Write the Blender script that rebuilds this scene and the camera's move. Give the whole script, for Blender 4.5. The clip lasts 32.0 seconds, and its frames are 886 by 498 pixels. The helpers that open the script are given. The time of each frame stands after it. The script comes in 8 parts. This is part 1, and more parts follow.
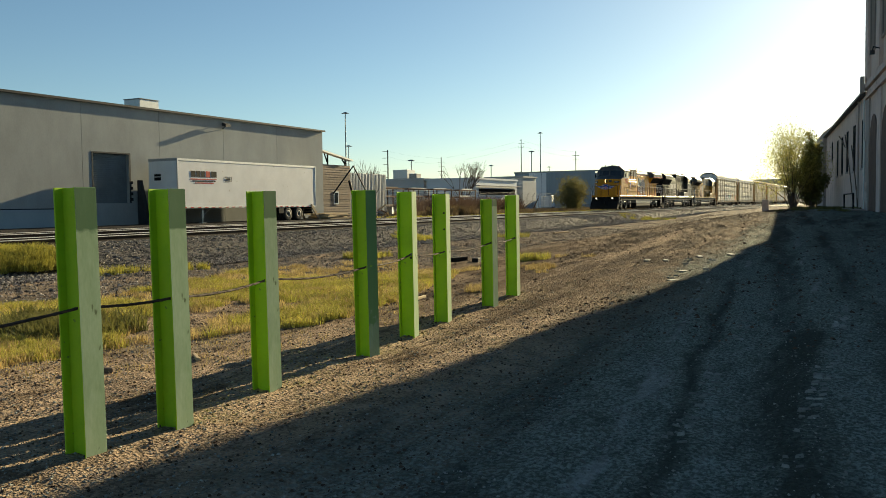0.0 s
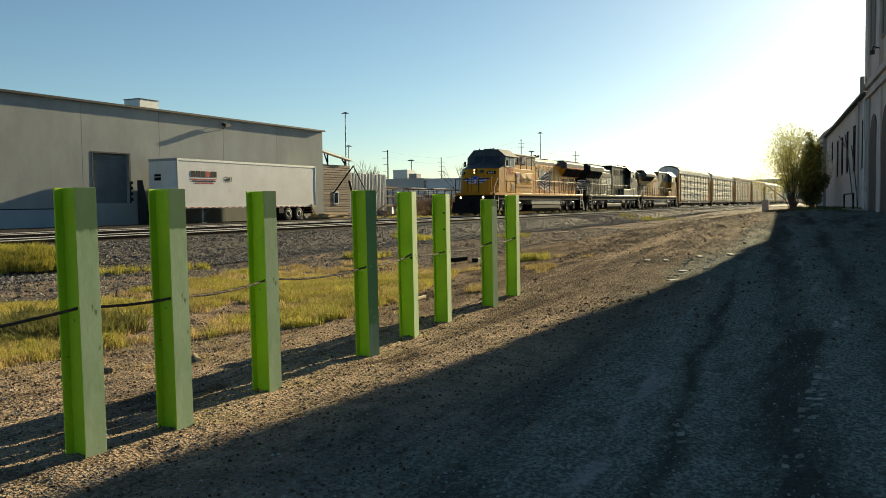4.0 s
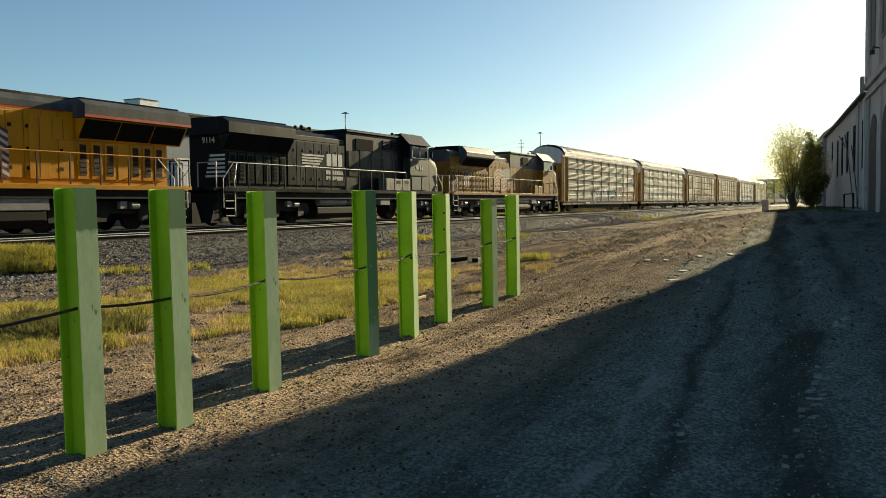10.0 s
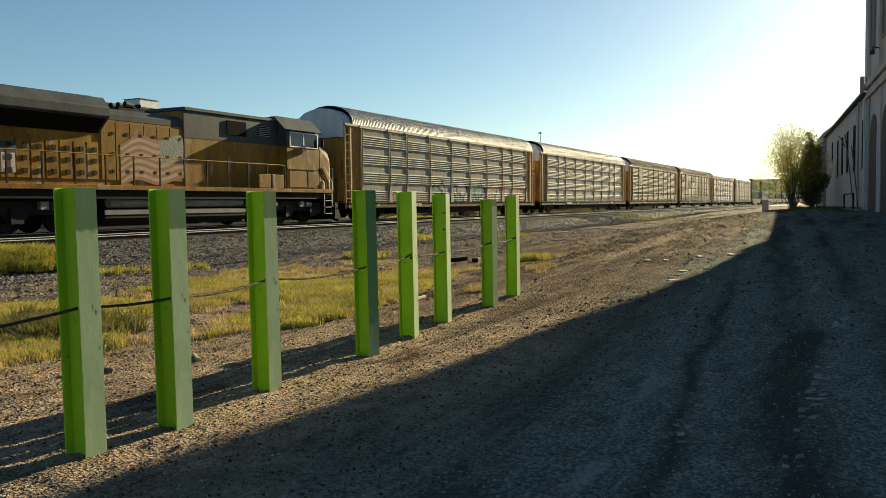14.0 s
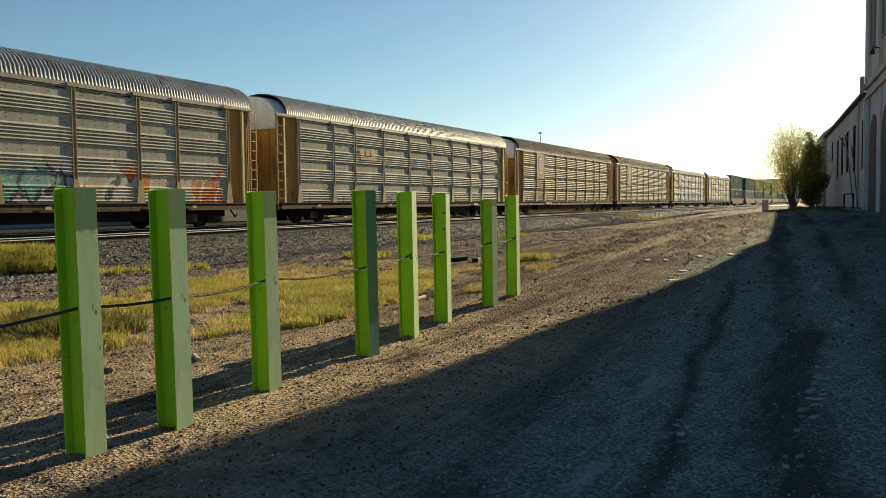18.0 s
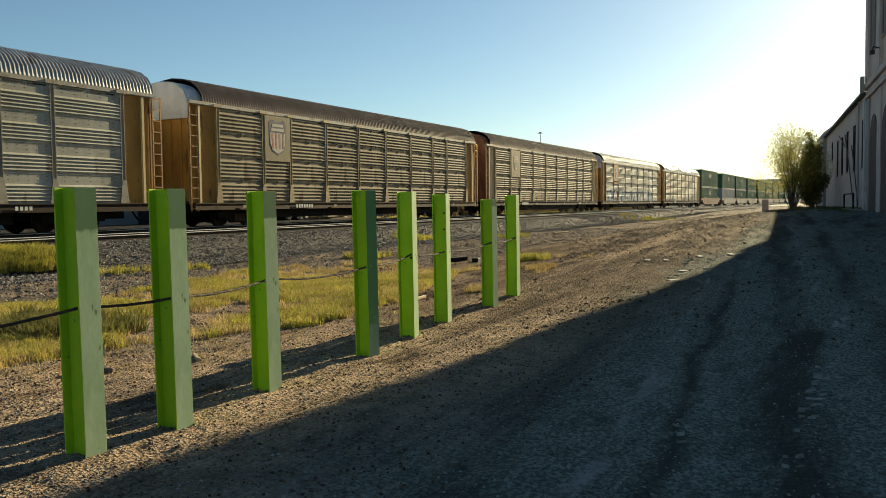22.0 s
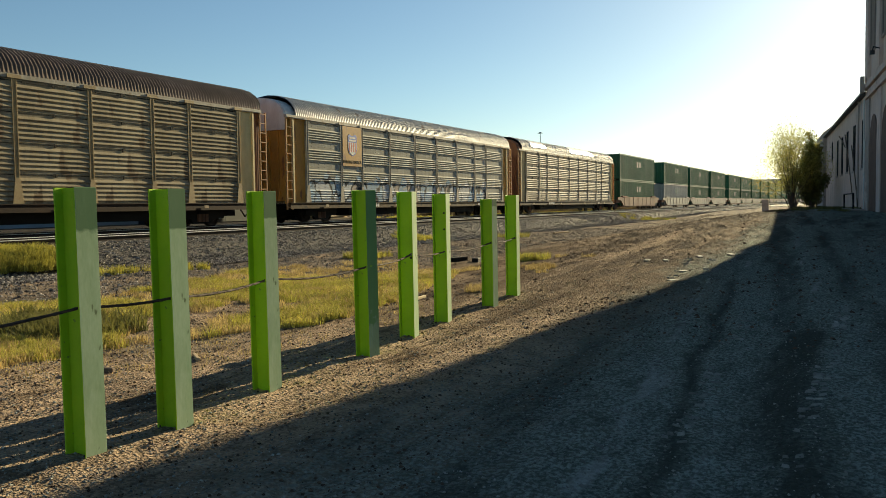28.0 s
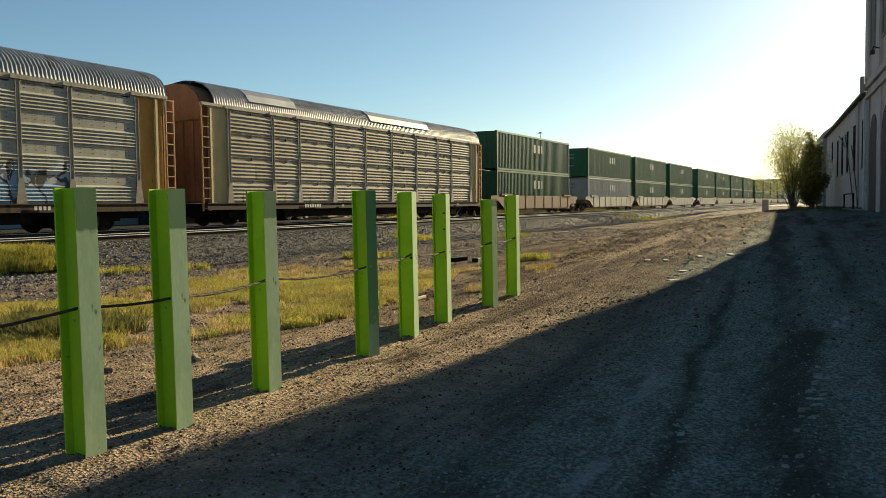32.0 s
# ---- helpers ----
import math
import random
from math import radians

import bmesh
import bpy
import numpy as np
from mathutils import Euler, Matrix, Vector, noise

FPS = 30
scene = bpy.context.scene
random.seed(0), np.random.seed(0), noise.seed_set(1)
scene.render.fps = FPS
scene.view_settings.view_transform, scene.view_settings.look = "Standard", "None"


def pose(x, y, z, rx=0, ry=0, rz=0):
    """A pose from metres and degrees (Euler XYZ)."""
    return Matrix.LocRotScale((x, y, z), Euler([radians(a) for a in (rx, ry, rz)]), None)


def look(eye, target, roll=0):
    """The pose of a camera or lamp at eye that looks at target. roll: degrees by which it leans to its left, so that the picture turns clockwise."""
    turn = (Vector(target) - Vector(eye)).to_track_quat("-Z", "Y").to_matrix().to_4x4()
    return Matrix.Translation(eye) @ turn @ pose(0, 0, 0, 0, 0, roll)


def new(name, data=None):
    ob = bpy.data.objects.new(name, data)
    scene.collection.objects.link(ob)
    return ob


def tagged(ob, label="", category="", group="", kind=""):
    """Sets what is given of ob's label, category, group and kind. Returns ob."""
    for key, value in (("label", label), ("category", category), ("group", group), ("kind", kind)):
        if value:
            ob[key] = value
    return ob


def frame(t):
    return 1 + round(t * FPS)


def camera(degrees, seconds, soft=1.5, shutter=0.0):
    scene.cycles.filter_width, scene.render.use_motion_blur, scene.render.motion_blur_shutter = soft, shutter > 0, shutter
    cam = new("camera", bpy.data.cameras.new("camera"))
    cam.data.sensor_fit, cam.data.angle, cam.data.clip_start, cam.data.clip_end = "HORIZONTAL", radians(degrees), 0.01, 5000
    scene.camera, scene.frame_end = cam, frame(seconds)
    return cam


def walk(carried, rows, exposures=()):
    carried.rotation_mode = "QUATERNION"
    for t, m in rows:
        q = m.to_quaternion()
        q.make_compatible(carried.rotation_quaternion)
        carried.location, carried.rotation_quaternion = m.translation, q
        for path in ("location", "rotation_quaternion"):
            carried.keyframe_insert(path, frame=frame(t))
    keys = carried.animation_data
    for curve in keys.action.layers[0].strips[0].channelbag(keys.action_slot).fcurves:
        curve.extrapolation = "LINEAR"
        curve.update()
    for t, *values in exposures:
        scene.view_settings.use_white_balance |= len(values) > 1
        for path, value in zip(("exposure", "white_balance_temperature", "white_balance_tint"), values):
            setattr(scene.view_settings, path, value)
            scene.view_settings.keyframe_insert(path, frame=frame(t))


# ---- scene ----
# The track runs along +Y; the camera stands on a fixed stand at the origin, 1.5 m up.
cam = camera(55.5, 32.0, soft=0.85)
EYE = (0, 0, 1.5)
STAND = look(EYE, (-4.4704, 8.9300, 1.5 - 0.51966), roll=-0.6875)
walk(cam, [(0.0, STAND), (32.0, STAND)], exposures=[(0.0, 1.15, 7000, -3), (32.0, 1.15, 7000, -3)])

SPEED = 8.285          # metres a second, towards -Y
TRACK_X = -24.27       # centre line of the train's track
NEAR_X = -19.6         # centre line of the empty track
RAIL_Z = 0.76
SUN_AZ, SUN_EL = radians(5.28), radians(15.5)

# ---- light ----
world = bpy.data.worlds.new("sky")
scene.world = world
world.use_nodes = True
wn = world.node_tree.nodes
wl = world.node_tree.links
sky = wn.new("ShaderNodeTexSky")
sky.sky_type = "NISHITA"
sky.sun_disc = False
sky.sun_elevation, sky.sun_rotation = SUN_EL, SUN_AZ
sky.air_density, sky.dust_density, sky.ozone_density = 0.85, 0.3, 3.0
wn["Background"].inputs["Strength"].default_value = 0.053
wl.new(sky.outputs[0], wn["Background"].inputs["Color"])
sun = new("sun", bpy.data.lights.new("sun", "SUN"))
sun.data.energy, sun.data.angle, sun.data.color = 5.5, radians(0.4), (1.0, 0.81, 0.56)
SUN_DIR = Vector((math.sin(SUN_AZ) * math.cos(SUN_EL), math.cos(SUN_AZ) * math.cos(SUN_EL), math.sin(SUN_EL)))
sun.matrix_world = look(SUN_DIR * 50, (0, 0, 0))

# ---- materials ----
def mat(name, a, b=None, rough=0.6, metal=0.0, scale=3.0, bump=0.15, fine=40.0, stretch=(1, 1, 1), bump_dist=0.01, spots=None, spot_scale=8.0, spot_at=0.62, vary=0.0, coat=0.0, trans=0.0, island=0.0, fine_w=0.3, hard=0.18, spec=0.2):
    """Two-scale noise between colours a and b, optional spots, per-object variation and fine relief."""
    m = bpy.data.materials.new(name)
    m.use_nodes = True
    n, l = m.node_tree.nodes, m.node_tree.links
    p = n["Principled BSDF"]
    b = b or tuple(c * 0.75 for c in a)
    tc = n.new("ShaderNodeTexCoord")
    mp = n.new("ShaderNodeMapping")
    mp.inputs["Scale"].default_value = stretch
    l.new(tc.outputs["Object"], mp.inputs["Vector"])
    big = n.new("ShaderNodeTexNoise")
    big.inputs["Scale"].default_value, big.inputs["Detail"].default_value = scale, 6
    big.inputs["Roughness"].default_value = 0.65
    small = n.new("ShaderNodeTexNoise")
    small.inputs["Scale"].default_value, small.inputs["Detail"].default_value = fine, 3
    for t in (big, small):
        l.new(mp.outputs[0], t.inputs["Vector"])
    mixn = n.new("ShaderNodeMath")
    mixn.operation = "MULTIPLY_ADD"
    mixn.inputs[1].default_value, mixn.inputs[2].default_value = fine_w, -fine_w / 2
    l.new(small.outputs["Fac"], mixn.inputs[0])
    add = n.new("ShaderNodeMath")
    l.new(big.outputs["Fac"], add.inputs[0])
    l.new(mixn.outputs[0], add.inputs[1])
    ramp = n.new("ShaderNodeValToRGB")
    ramp.color_ramp.elements[0].position, ramp.color_ramp.elements[1].position = 0.5 - hard, 0.5 + hard
    ramp.color_ramp.elements[0].color, ramp.color_ramp.elements[1].color = (*b, 1), (*a, 1)
    l.new(add.outputs[0], ramp.inputs["Fac"])
    col = ramp.outputs["Color"]
    if spots:
        sn = n.new("ShaderNodeTexNoise")
        sn.inputs["Scale"].default_value, sn.inputs["Detail"].default_value = spot_scale, 5
        l.new(mp.outputs[0], sn.inputs["Vector"])
        r2 = n.new("ShaderNodeValToRGB")
        r2.color_ramp.elements[0].position, r2.color_ramp.elements[1].position = spot_at, spot_at + 0.06
        l.new(sn.outputs["Fac"], r2.inputs["Fac"])
        mx = n.new("ShaderNodeMixRGB")
        l.new(r2.outputs["Color"], mx.inputs["Fac"])
        l.new(col, mx.inputs["Color1"])
        mx.inputs["Color2"].default_value = (*spots, 1)
        col = mx.outputs["Color"]
    if vary:
        oi = n.new("ShaderNodeObjectInfo")
        hs = n.new("ShaderNodeHueSaturation")
        mr = n.new("ShaderNodeMapRange")
        mr.inputs["To Min"].default_value, mr.inputs["To Max"].default_value = 1 - vary, 1 + vary
        l.new(oi.outputs["Random"], mr.inputs["Value"])
        l.new(mr.outputs[0], hs.inputs["Value"])
        l.new(col, hs.inputs["Color"])
        col = hs.outputs["Color"]
    if island:
        ge = n.new("ShaderNodeNewGeometry")
        hs = n.new("ShaderNodeHueSaturation")
        mr = n.new("ShaderNodeMapRange")
        mr.inputs["To Min"].default_value, mr.inputs["To Max"].default_value = 1 - island, 1 + island
        l.new(ge.outputs["Random Per Island"], mr.inputs["Value"])
        l.new(mr.outputs[0], hs.inputs["Value"])
        l.new(col, hs.inputs["Color"])
        col = hs.outputs["Color"]
    l.new(col, p.inputs["Base Color"])
    p.inputs["Metallic"].default_value = metal
    p.inputs["Specular IOR Level"].default_value = spec
    rr = n.new("ShaderNodeMapRange")
    rr.inputs["To Min"].default_value, rr.inputs["To Max"].default_value = max(0.02, rough - 0.1), min(1, rough + 0.1)
    l.new(big.outputs["Fac"], rr.inputs["Value"])
    l.new(rr.outputs[0], p.inputs["Roughness"])
    if coat:
        p.inputs["Coat Weight"].default_value, p.inputs["Coat Roughness"].default_value = coat, 0.15
    if bump:
        bp = n.new("ShaderNodeBump")
        bp.inputs["Strength"].default_value, bp.inputs["Distance"].default_value = bump, bump_dist
        l.new(add.outputs[0], bp.inputs["Height"])
        l.new(bp.outputs[0], p.inputs["Normal"])
    if trans:
        tr = n.new("ShaderNodeBsdfTranslucent")
        ms = n.new("ShaderNodeMixShader")
        ms.inputs[0].default_value = trans
        l.new(col, tr.inputs["Color"])
        l.new(p.outputs[0], ms.inputs[1])
        l.new(tr.outputs[0], ms.inputs[2])
        l.new(ms.outputs[0], n["Material Output"].inputs["Surface"])
    return m


def glow(name, colour, strength):
    m = bpy.data.materials.new(name)
    m.use_nodes = True
    p = m.node_tree.nodes["Principled BSDF"]
    p.inputs["Base Color"].default_value = (*colour, 1)
    p.inputs["Emission Color"].default_value = (*colour, 1)
    p.inputs["Emission Strength"].default_value = strength
    return m


def glass(name, tint=(0.02, 0.03, 0.04)):
    m = bpy.data.materials.new(name)
    m.use_nodes = True
    p = m.node_tree.nodes["Principled BSDF"]
    p.inputs["Base Color"].default_value = (*tint, 1)
    p.inputs["Roughness"].default_value, p.inputs["IOR"].default_value = 0.06, 1.5
    p.inputs["Specular IOR Level"].default_value = 0.5
    return m


M_DIRT = mat("dirt", (0.498, 0.371, 0.257), (0.164, 0.121, 0.082), rough=0.95, scale=3.0, fine=38, bump=1.0, bump_dist=0.08, spots=(0.30, 0.26, 0.21), spot_scale=48, spot_at=0.64, fine_w=1.0, hard=0.22, spec=0.02)


def add_mud(m):
    """Dark damp streaks along the tyre tracks and grey-green dust patches over the dirt."""
    n, l = m.node_tree.nodes, m.node_tree.links
    p = n["Principled BSDF"]
    tc = n.new("ShaderNodeTexCoord")
    for scale, stretch, at, colour, top in ((0.9, (1.2, 0.28, 1), 0.54, (0.055, 0.037, 0.024), 0.85), (0.35, (1, 0.6, 1), 0.57, (0.15, 0.135, 0.10), 0.7), (2.8, (1, 0.5, 1), 0.62, (0.075, 0.052, 0.035), 0.8), (1.7, (1.0, 0.035, 1), 0.54, (0.05, 0.036, 0.026), 0.75), (2.3, (1.0, 0.05, 1), 0.60, (0.30, 0.255, 0.20), 0.55)):
        old = p.inputs["Base Color"].links[0].from_socket
        mp = n.new("ShaderNodeMapping")
        mp.inputs["Scale"].default_value = stretch
        mp.inputs["Rotation"].default_value = (0, 0, radians(-5.5))
        l.new(tc.outputs["Object"], mp.inputs["Vector"])
        nz = n.new("ShaderNodeTexNoise")
        nz.inputs["Scale"].default_value, nz.inputs["Detail"].default_value, nz.inputs["Roughness"].default_value = scale, 7, 0.7
        l.new(mp.outputs[0], nz.inputs["Vector"])
        mr = n.new("ShaderNodeMapRange")
        mr.inputs["From Min"].default_value, mr.inputs["From Max"].default_value = at, at + 0.1
        mr.inputs["To Max"].default_value = top
        l.new(nz.outputs["Fac"], mr.inputs["Value"])
        mx = n.new("ShaderNodeMixRGB")
        l.new(mr.outputs[0], mx.inputs["Fac"])
        l.new(old, mx.inputs["Color1"])
        mx.inputs["Color2"].default_value = (*colour, 1)
        l.new(mx.outputs[0], p.inputs["Base Color"])


add_mud(M_DIRT)


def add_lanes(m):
    """Packed driveway along the posts in a grey-green that paints in the shade's cool cast, with pale and dark tyre
    lanes that drift across it.
    """
    n, l = m.node_tree.nodes, m.node_tree.links
    p = n["Principled BSDF"]
    tc = n.new("ShaderNodeTexCoord")
    sep = n.new("ShaderNodeSeparateXYZ")
    l.new(tc.outputs["Object"], sep.inputs[0])

    def calc(op, a, b):
        k = n.new("ShaderNodeMath")
        k.operation = op
        for i, v in enumerate((a, b)):
            if isinstance(v, float):
                k.inputs[i].default_value = v
            else:
                l.new(v, k.inputs[i])
        return k.outputs[0]

    def cloud(scale, stretch, detail=5):
        mp = n.new("ShaderNodeMapping")
        mp.inputs["Scale"].default_value = stretch
        mp.inputs["Rotation"].default_value = (0, 0, radians(-5.2))
        l.new(tc.outputs["Object"], mp.inputs["Vector"])
        nz = n.new("ShaderNodeTexNoise")
        nz.inputs["Scale"].default_value, nz.inputs["Detail"].default_value, nz.inputs["Roughness"].default_value = scale, detail, 0.65
        l.new(mp.outputs[0], nz.inputs["Vector"])
        return nz.outputs["Fac"]

    def over(fac, colour):
        old = p.inputs["Base Color"].links[0].from_socket
        mx = n.new("ShaderNodeMixRGB")
        l.new(fac, mx.inputs["Fac"])
        l.new(old, mx.inputs["Color1"])
        mx.inputs["Color2"].default_value = (*colour, 1)
        l.new(mx.outputs[0], p.inputs["Base Color"])

    def ranged(v, a, b, top):
        mr = n.new("ShaderNodeMapRange")
        mr.inputs["From Min"].default_value, mr.inputs["From Max"].default_value, mr.inputs["To Max"].default_value = a, b, top
        l.new(v, mr.inputs["Value"])
        return mr.outputs[0]

    u = calc("ADD", sep.outputs["X"], calc("MULTIPLY", sep.outputs["Y"], 0.09))
    u = calc("ADD", u, calc("MULTIPLY", calc("SUBTRACT", cloud(0.22, (1, 1, 1), 2), 0.5), 1.0))
    # the packed surface, its cool grey-green carrying the cast of the shaded yard
    mud = calc("MULTIPLY", ranged(sep.outputs["Y"], 8.0, 17.0, 1.0), ranged(sep.outputs["X"], -11.0, -6.0, 1.0))
    over(calc("MULTIPLY", mud, ranged(cloud(0.7, (1, 0.35, 1)), 0.1, 0.42, 0.9)), (0.155, 0.108, 0.073))
    over(calc("MULTIPLY", mud, ranged(cloud(1.6, (1, 0.22, 1), 7), 0.475, 0.55, 0.92)), (0.038, 0.021, 0.013))
    over(calc("MULTIPLY", mud, ranged(cloud(0.42, (1, 0.4, 1), 7), 0.49, 0.55, 0.9)), (0.036, 0.020, 0.0125))
    over(calc("MULTIPLY", mud, ranged(cloud(0.55, (1, 0.12, 1), 6), 0.56, 0.64, 0.75)), (0.36, 0.26, 0.175))
    shoulder = calc("MULTIPLY", ranged(sep.outputs["X"], -8.6, -10.4, 0.85), ranged(cloud(1.4, (1, 0.6, 1), 6), 0.3, 0.5, 1.0))
    over(shoulder, (0.16, 0.133, 0.108))
    # grey-green puts the cool hue of the shaded driveway into the ground colour
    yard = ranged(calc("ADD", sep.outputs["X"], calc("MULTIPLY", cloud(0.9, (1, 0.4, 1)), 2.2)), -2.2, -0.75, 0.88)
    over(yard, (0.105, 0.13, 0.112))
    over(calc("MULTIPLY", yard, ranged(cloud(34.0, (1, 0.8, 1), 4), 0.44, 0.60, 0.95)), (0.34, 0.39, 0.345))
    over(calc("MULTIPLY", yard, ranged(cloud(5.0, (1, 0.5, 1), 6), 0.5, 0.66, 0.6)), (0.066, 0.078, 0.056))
    ramp = n.new("ShaderNodeValToRGB")
    e = ramp.color_ramp.elements
    stops = ((-2.05, 0.5), (-1.72, 0.12), (-1.45, 0.5), (-1.18, 0.55), (-0.98, 0.84), (-0.80, 0.55), (-0.62, 0.16), (-0.42, 0.78), (-0.2, 0.45), (0.1, 0.12), (0.42, 0.3), (0.6, 0.8), (0.85, 0.5), (1.15, 0.2), (1.5, 0.62), (2.0, 0.4))
    while len(e) < len(stops):
        e.new(0.5)
    for k, (at, v) in zip(e, stops):
        k.position, k.color = (at + 3) / 6, (v, v, v, 1)
    l.new(ranged(u, -3.0, 3.0, 1.0), ramp.inputs["Fac"])
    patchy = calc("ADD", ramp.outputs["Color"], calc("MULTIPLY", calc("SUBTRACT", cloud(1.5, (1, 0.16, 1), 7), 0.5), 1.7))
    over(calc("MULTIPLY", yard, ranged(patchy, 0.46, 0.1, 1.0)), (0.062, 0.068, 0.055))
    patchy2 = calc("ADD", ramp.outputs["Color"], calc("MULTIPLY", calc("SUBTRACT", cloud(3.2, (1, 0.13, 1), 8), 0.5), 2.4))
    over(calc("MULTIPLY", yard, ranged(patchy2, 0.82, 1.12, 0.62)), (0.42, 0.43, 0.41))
    # the grey paved lot beyond the tracks
    lot = ranged(sep.outputs["X"], -27.5, -29.5, 0.95)
    over(lot, (0.045, 0.044, 0.044))
    over(calc("MULTIPLY", lot, ranged(cloud(0.6, (1, 0.4, 1), 6), 0.5, 0.62, 0.7)), (0.03, 0.03, 0.03))


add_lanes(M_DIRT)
M_CLOD = mat("clod", (0.14, 0.098, 0.066), (0.068, 0.047, 0.032), rough=0.95, scale=4, fine=40, bump=0.6, island=0.5, spec=0.02)
M_STONE = mat("gravel_stone", (0.27, 0.275, 0.245), (0.14, 0.14, 0.125), rough=0.9, scale=2, fine=60, bump=0.3, island=0.6)
M_BALLAST = mat("ballast", (0.11, 0.098, 0.088), (0.035, 0.031, 0.028), rough=0.9, scale=9, fine=60, bump=1.0, bump_dist=0.05)
M_BSTONE = mat("ballast_stone", (0.31, 0.275, 0.24), (0.11, 0.097, 0.083), rough=0.85, scale=3, fine=60, bump=0.3, island=0.75)
M_RAIL = mat("rail_steel", (0.05, 0.035, 0.027), (0.025, 0.018, 0.014), rough=0.75, metal=0.0, scale=6, fine=70)
# worn heads; the near-white base holds their sun glint
M_RAILTOP = mat("polished_rail_glint", (0.92, 0.91, 0.89), (0.8, 0.79, 0.77), rough=0.45, metal=0.25, spec=0.5, scale=3, bump=0.03)
M_TIE = mat("tie_wood", (0.11, 0.085, 0.066), (0.05, 0.038, 0.03), rough=0.9, scale=4, stretch=(1, 6, 1), vary=0.2)
M_GREEN = mat("green_paint", (0.41, 0.60, 0.03), (0.33, 0.53, 0.025), rough=0.5, scale=6, fine=70, bump=0.35, bump_dist=0.006, spots=(0.17, 0.25, 0.06), spot_scale=18, spot_at=0.7, vary=0.06)
M_DGREEN = mat("dark_green_paint", (0.10, 0.21, 0.045), (0.08, 0.16, 0.035), rough=0.5, scale=7, fine=70, bump=0.4, bump_dist=0.006, vary=0.08)
M_FLANGE = mat("weathered_green_paint", (0.36, 0.46, 0.30), (0.26, 0.36, 0.21), spec=0.05, rough=0.7, scale=9, fine=60, bump=0.3, bump_dist=0.004, stretch=(1, 1, 0.35), spots=(0.13, 0.17, 0.09), spot_scale=26, spot_at=0.68, vary=0.06)
M_RUST = mat("rusty_cable", (0.09, 0.06, 0.045), (0.04, 0.03, 0.025), rough=0.8, scale=30, fine=120, bump=0.6)
M_TILT = mat("tilt_up_concrete", (0.36, 0.378, 0.372), (0.28, 0.295, 0.29), rough=0.9, scale=0.5, fine=18, bump=0.15, stretch=(1, 1, 0.5))
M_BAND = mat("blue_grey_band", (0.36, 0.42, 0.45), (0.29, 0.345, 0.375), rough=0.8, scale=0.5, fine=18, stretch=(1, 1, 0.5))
M_CAP = mat("roof_cap", (0.04, 0.043, 0.046), (0.028, 0.03, 0.033), rough=0.6, scale=2)
M_GREYP = mat("grey_paint", (0.30, 0.31, 0.31), (0.24, 0.25, 0.25), rough=0.6, scale=1.5, vary=0.08)
M_TANKD = mat("dull_rim", (0.22, 0.215, 0.20), (0.14, 0.135, 0.125), rough=0.6, scale=6)
M_DOOR = mat("door_steel", (0.16, 0.185, 0.195), (0.125, 0.145, 0.155), rough=0.45, scale=2)
M_WHITE = mat("white_trailer_paint", (0.86, 0.85, 0.83), (0.76, 0.75, 0.73), rough=0.45, scale=0.8, fine=20, bump=0.05, spots=(0.60, 0.56, 0.5), spot_scale=3, spot_at=0.68)
M_BLACK = mat("black_rubber", (0.03, 0.03, 0.03), (0.02, 0.02, 0.02), rough=0.8, scale=8)
M_FRAME = mat("dark_underframe", (0.012, 0.011, 0.010), (0.005, 0.0048, 0.0045), rough=0.75, scale=4, fine=40)
M_STEEL = mat("worn_steel", (0.34, 0.33, 0.32), (0.2, 0.19, 0.18), rough=0.5, metal=0.5, scale=5)
M_GALV = mat("galvanised", (0.52, 0.53, 0.53), (0.42, 0.43, 0.43), rough=0.45, metal=0.6, scale=5)
M_STUCCO = mat("old_stucco", (0.70, 0.58, 0.505), (0.55, 0.445, 0.385), rough=0.95, scale=0.7, fine=22, bump=0.4, stretch=(1, 1, 0.5), spots=(0.46, 0.39, 0.34), spot_scale=1.2, spot_at=0.6)
M_STUCCO2 = mat("grey_stucco", (0.42, 0.37, 0.33), (0.33, 0.28, 0.25), rough=0.95, scale=0.8, fine=22, bump=0.3)
M_DARKGLASS = glass("dark_glass")
M_YELLOW = mat("armour_yellow", (0.56, 0.262, 0.009), (0.43, 0.19, 0.007), rough=0.4, scale=0.9, fine=14, bump=0.04, stretch=(1, 1, 0.4), spots=(0.42, 0.2, 0.03), spot_scale=2.2, spot_at=0.7)
M_YELLOW2 = mat("dirty_yellow", (0.38, 0.212, 0.035), (0.15, 0.075, 0.018), spec=0.08, rough=0.55, scale=1.2, fine=14, bump=0.05, stretch=(1, 1, 0.4), spots=(0.36, 0.27, 0.17), spot_scale=2.5, spot_at=0.6)
M_LGREY = mat("harbour_grey", (0.088, 0.098, 0.105), (0.045, 0.051, 0.056), spec=0.1, rough=0.5, scale=1.5, fine=18, stretch=(1, 1, 0.5))
M_RED = mat("red_stripe", (0.55, 0.05, 0.025), (0.45, 0.04, 0.02), rough=0.45, scale=3)
M_NSBLACK = mat("loco_black", (0.010, 0.0115, 0.0125), (0.004, 0.005, 0.006), spec=0.1, rough=0.4, scale=1.2, fine=14, bump=0.05, stretch=(1, 1, 0.4), spots=(0.04, 0.038, 0.035), spot_scale=2.5, spot_at=0.64)
M_SILVER = mat("silver_grey", (0.42, 0.42, 0.41), (0.34, 0.34, 0.33), rough=0.5, scale=2)
M_LETTER = mat("white_lettering", (0.7, 0.7, 0.68), (0.6, 0.6, 0.58), rough=0.6, scale=4, bump=0)
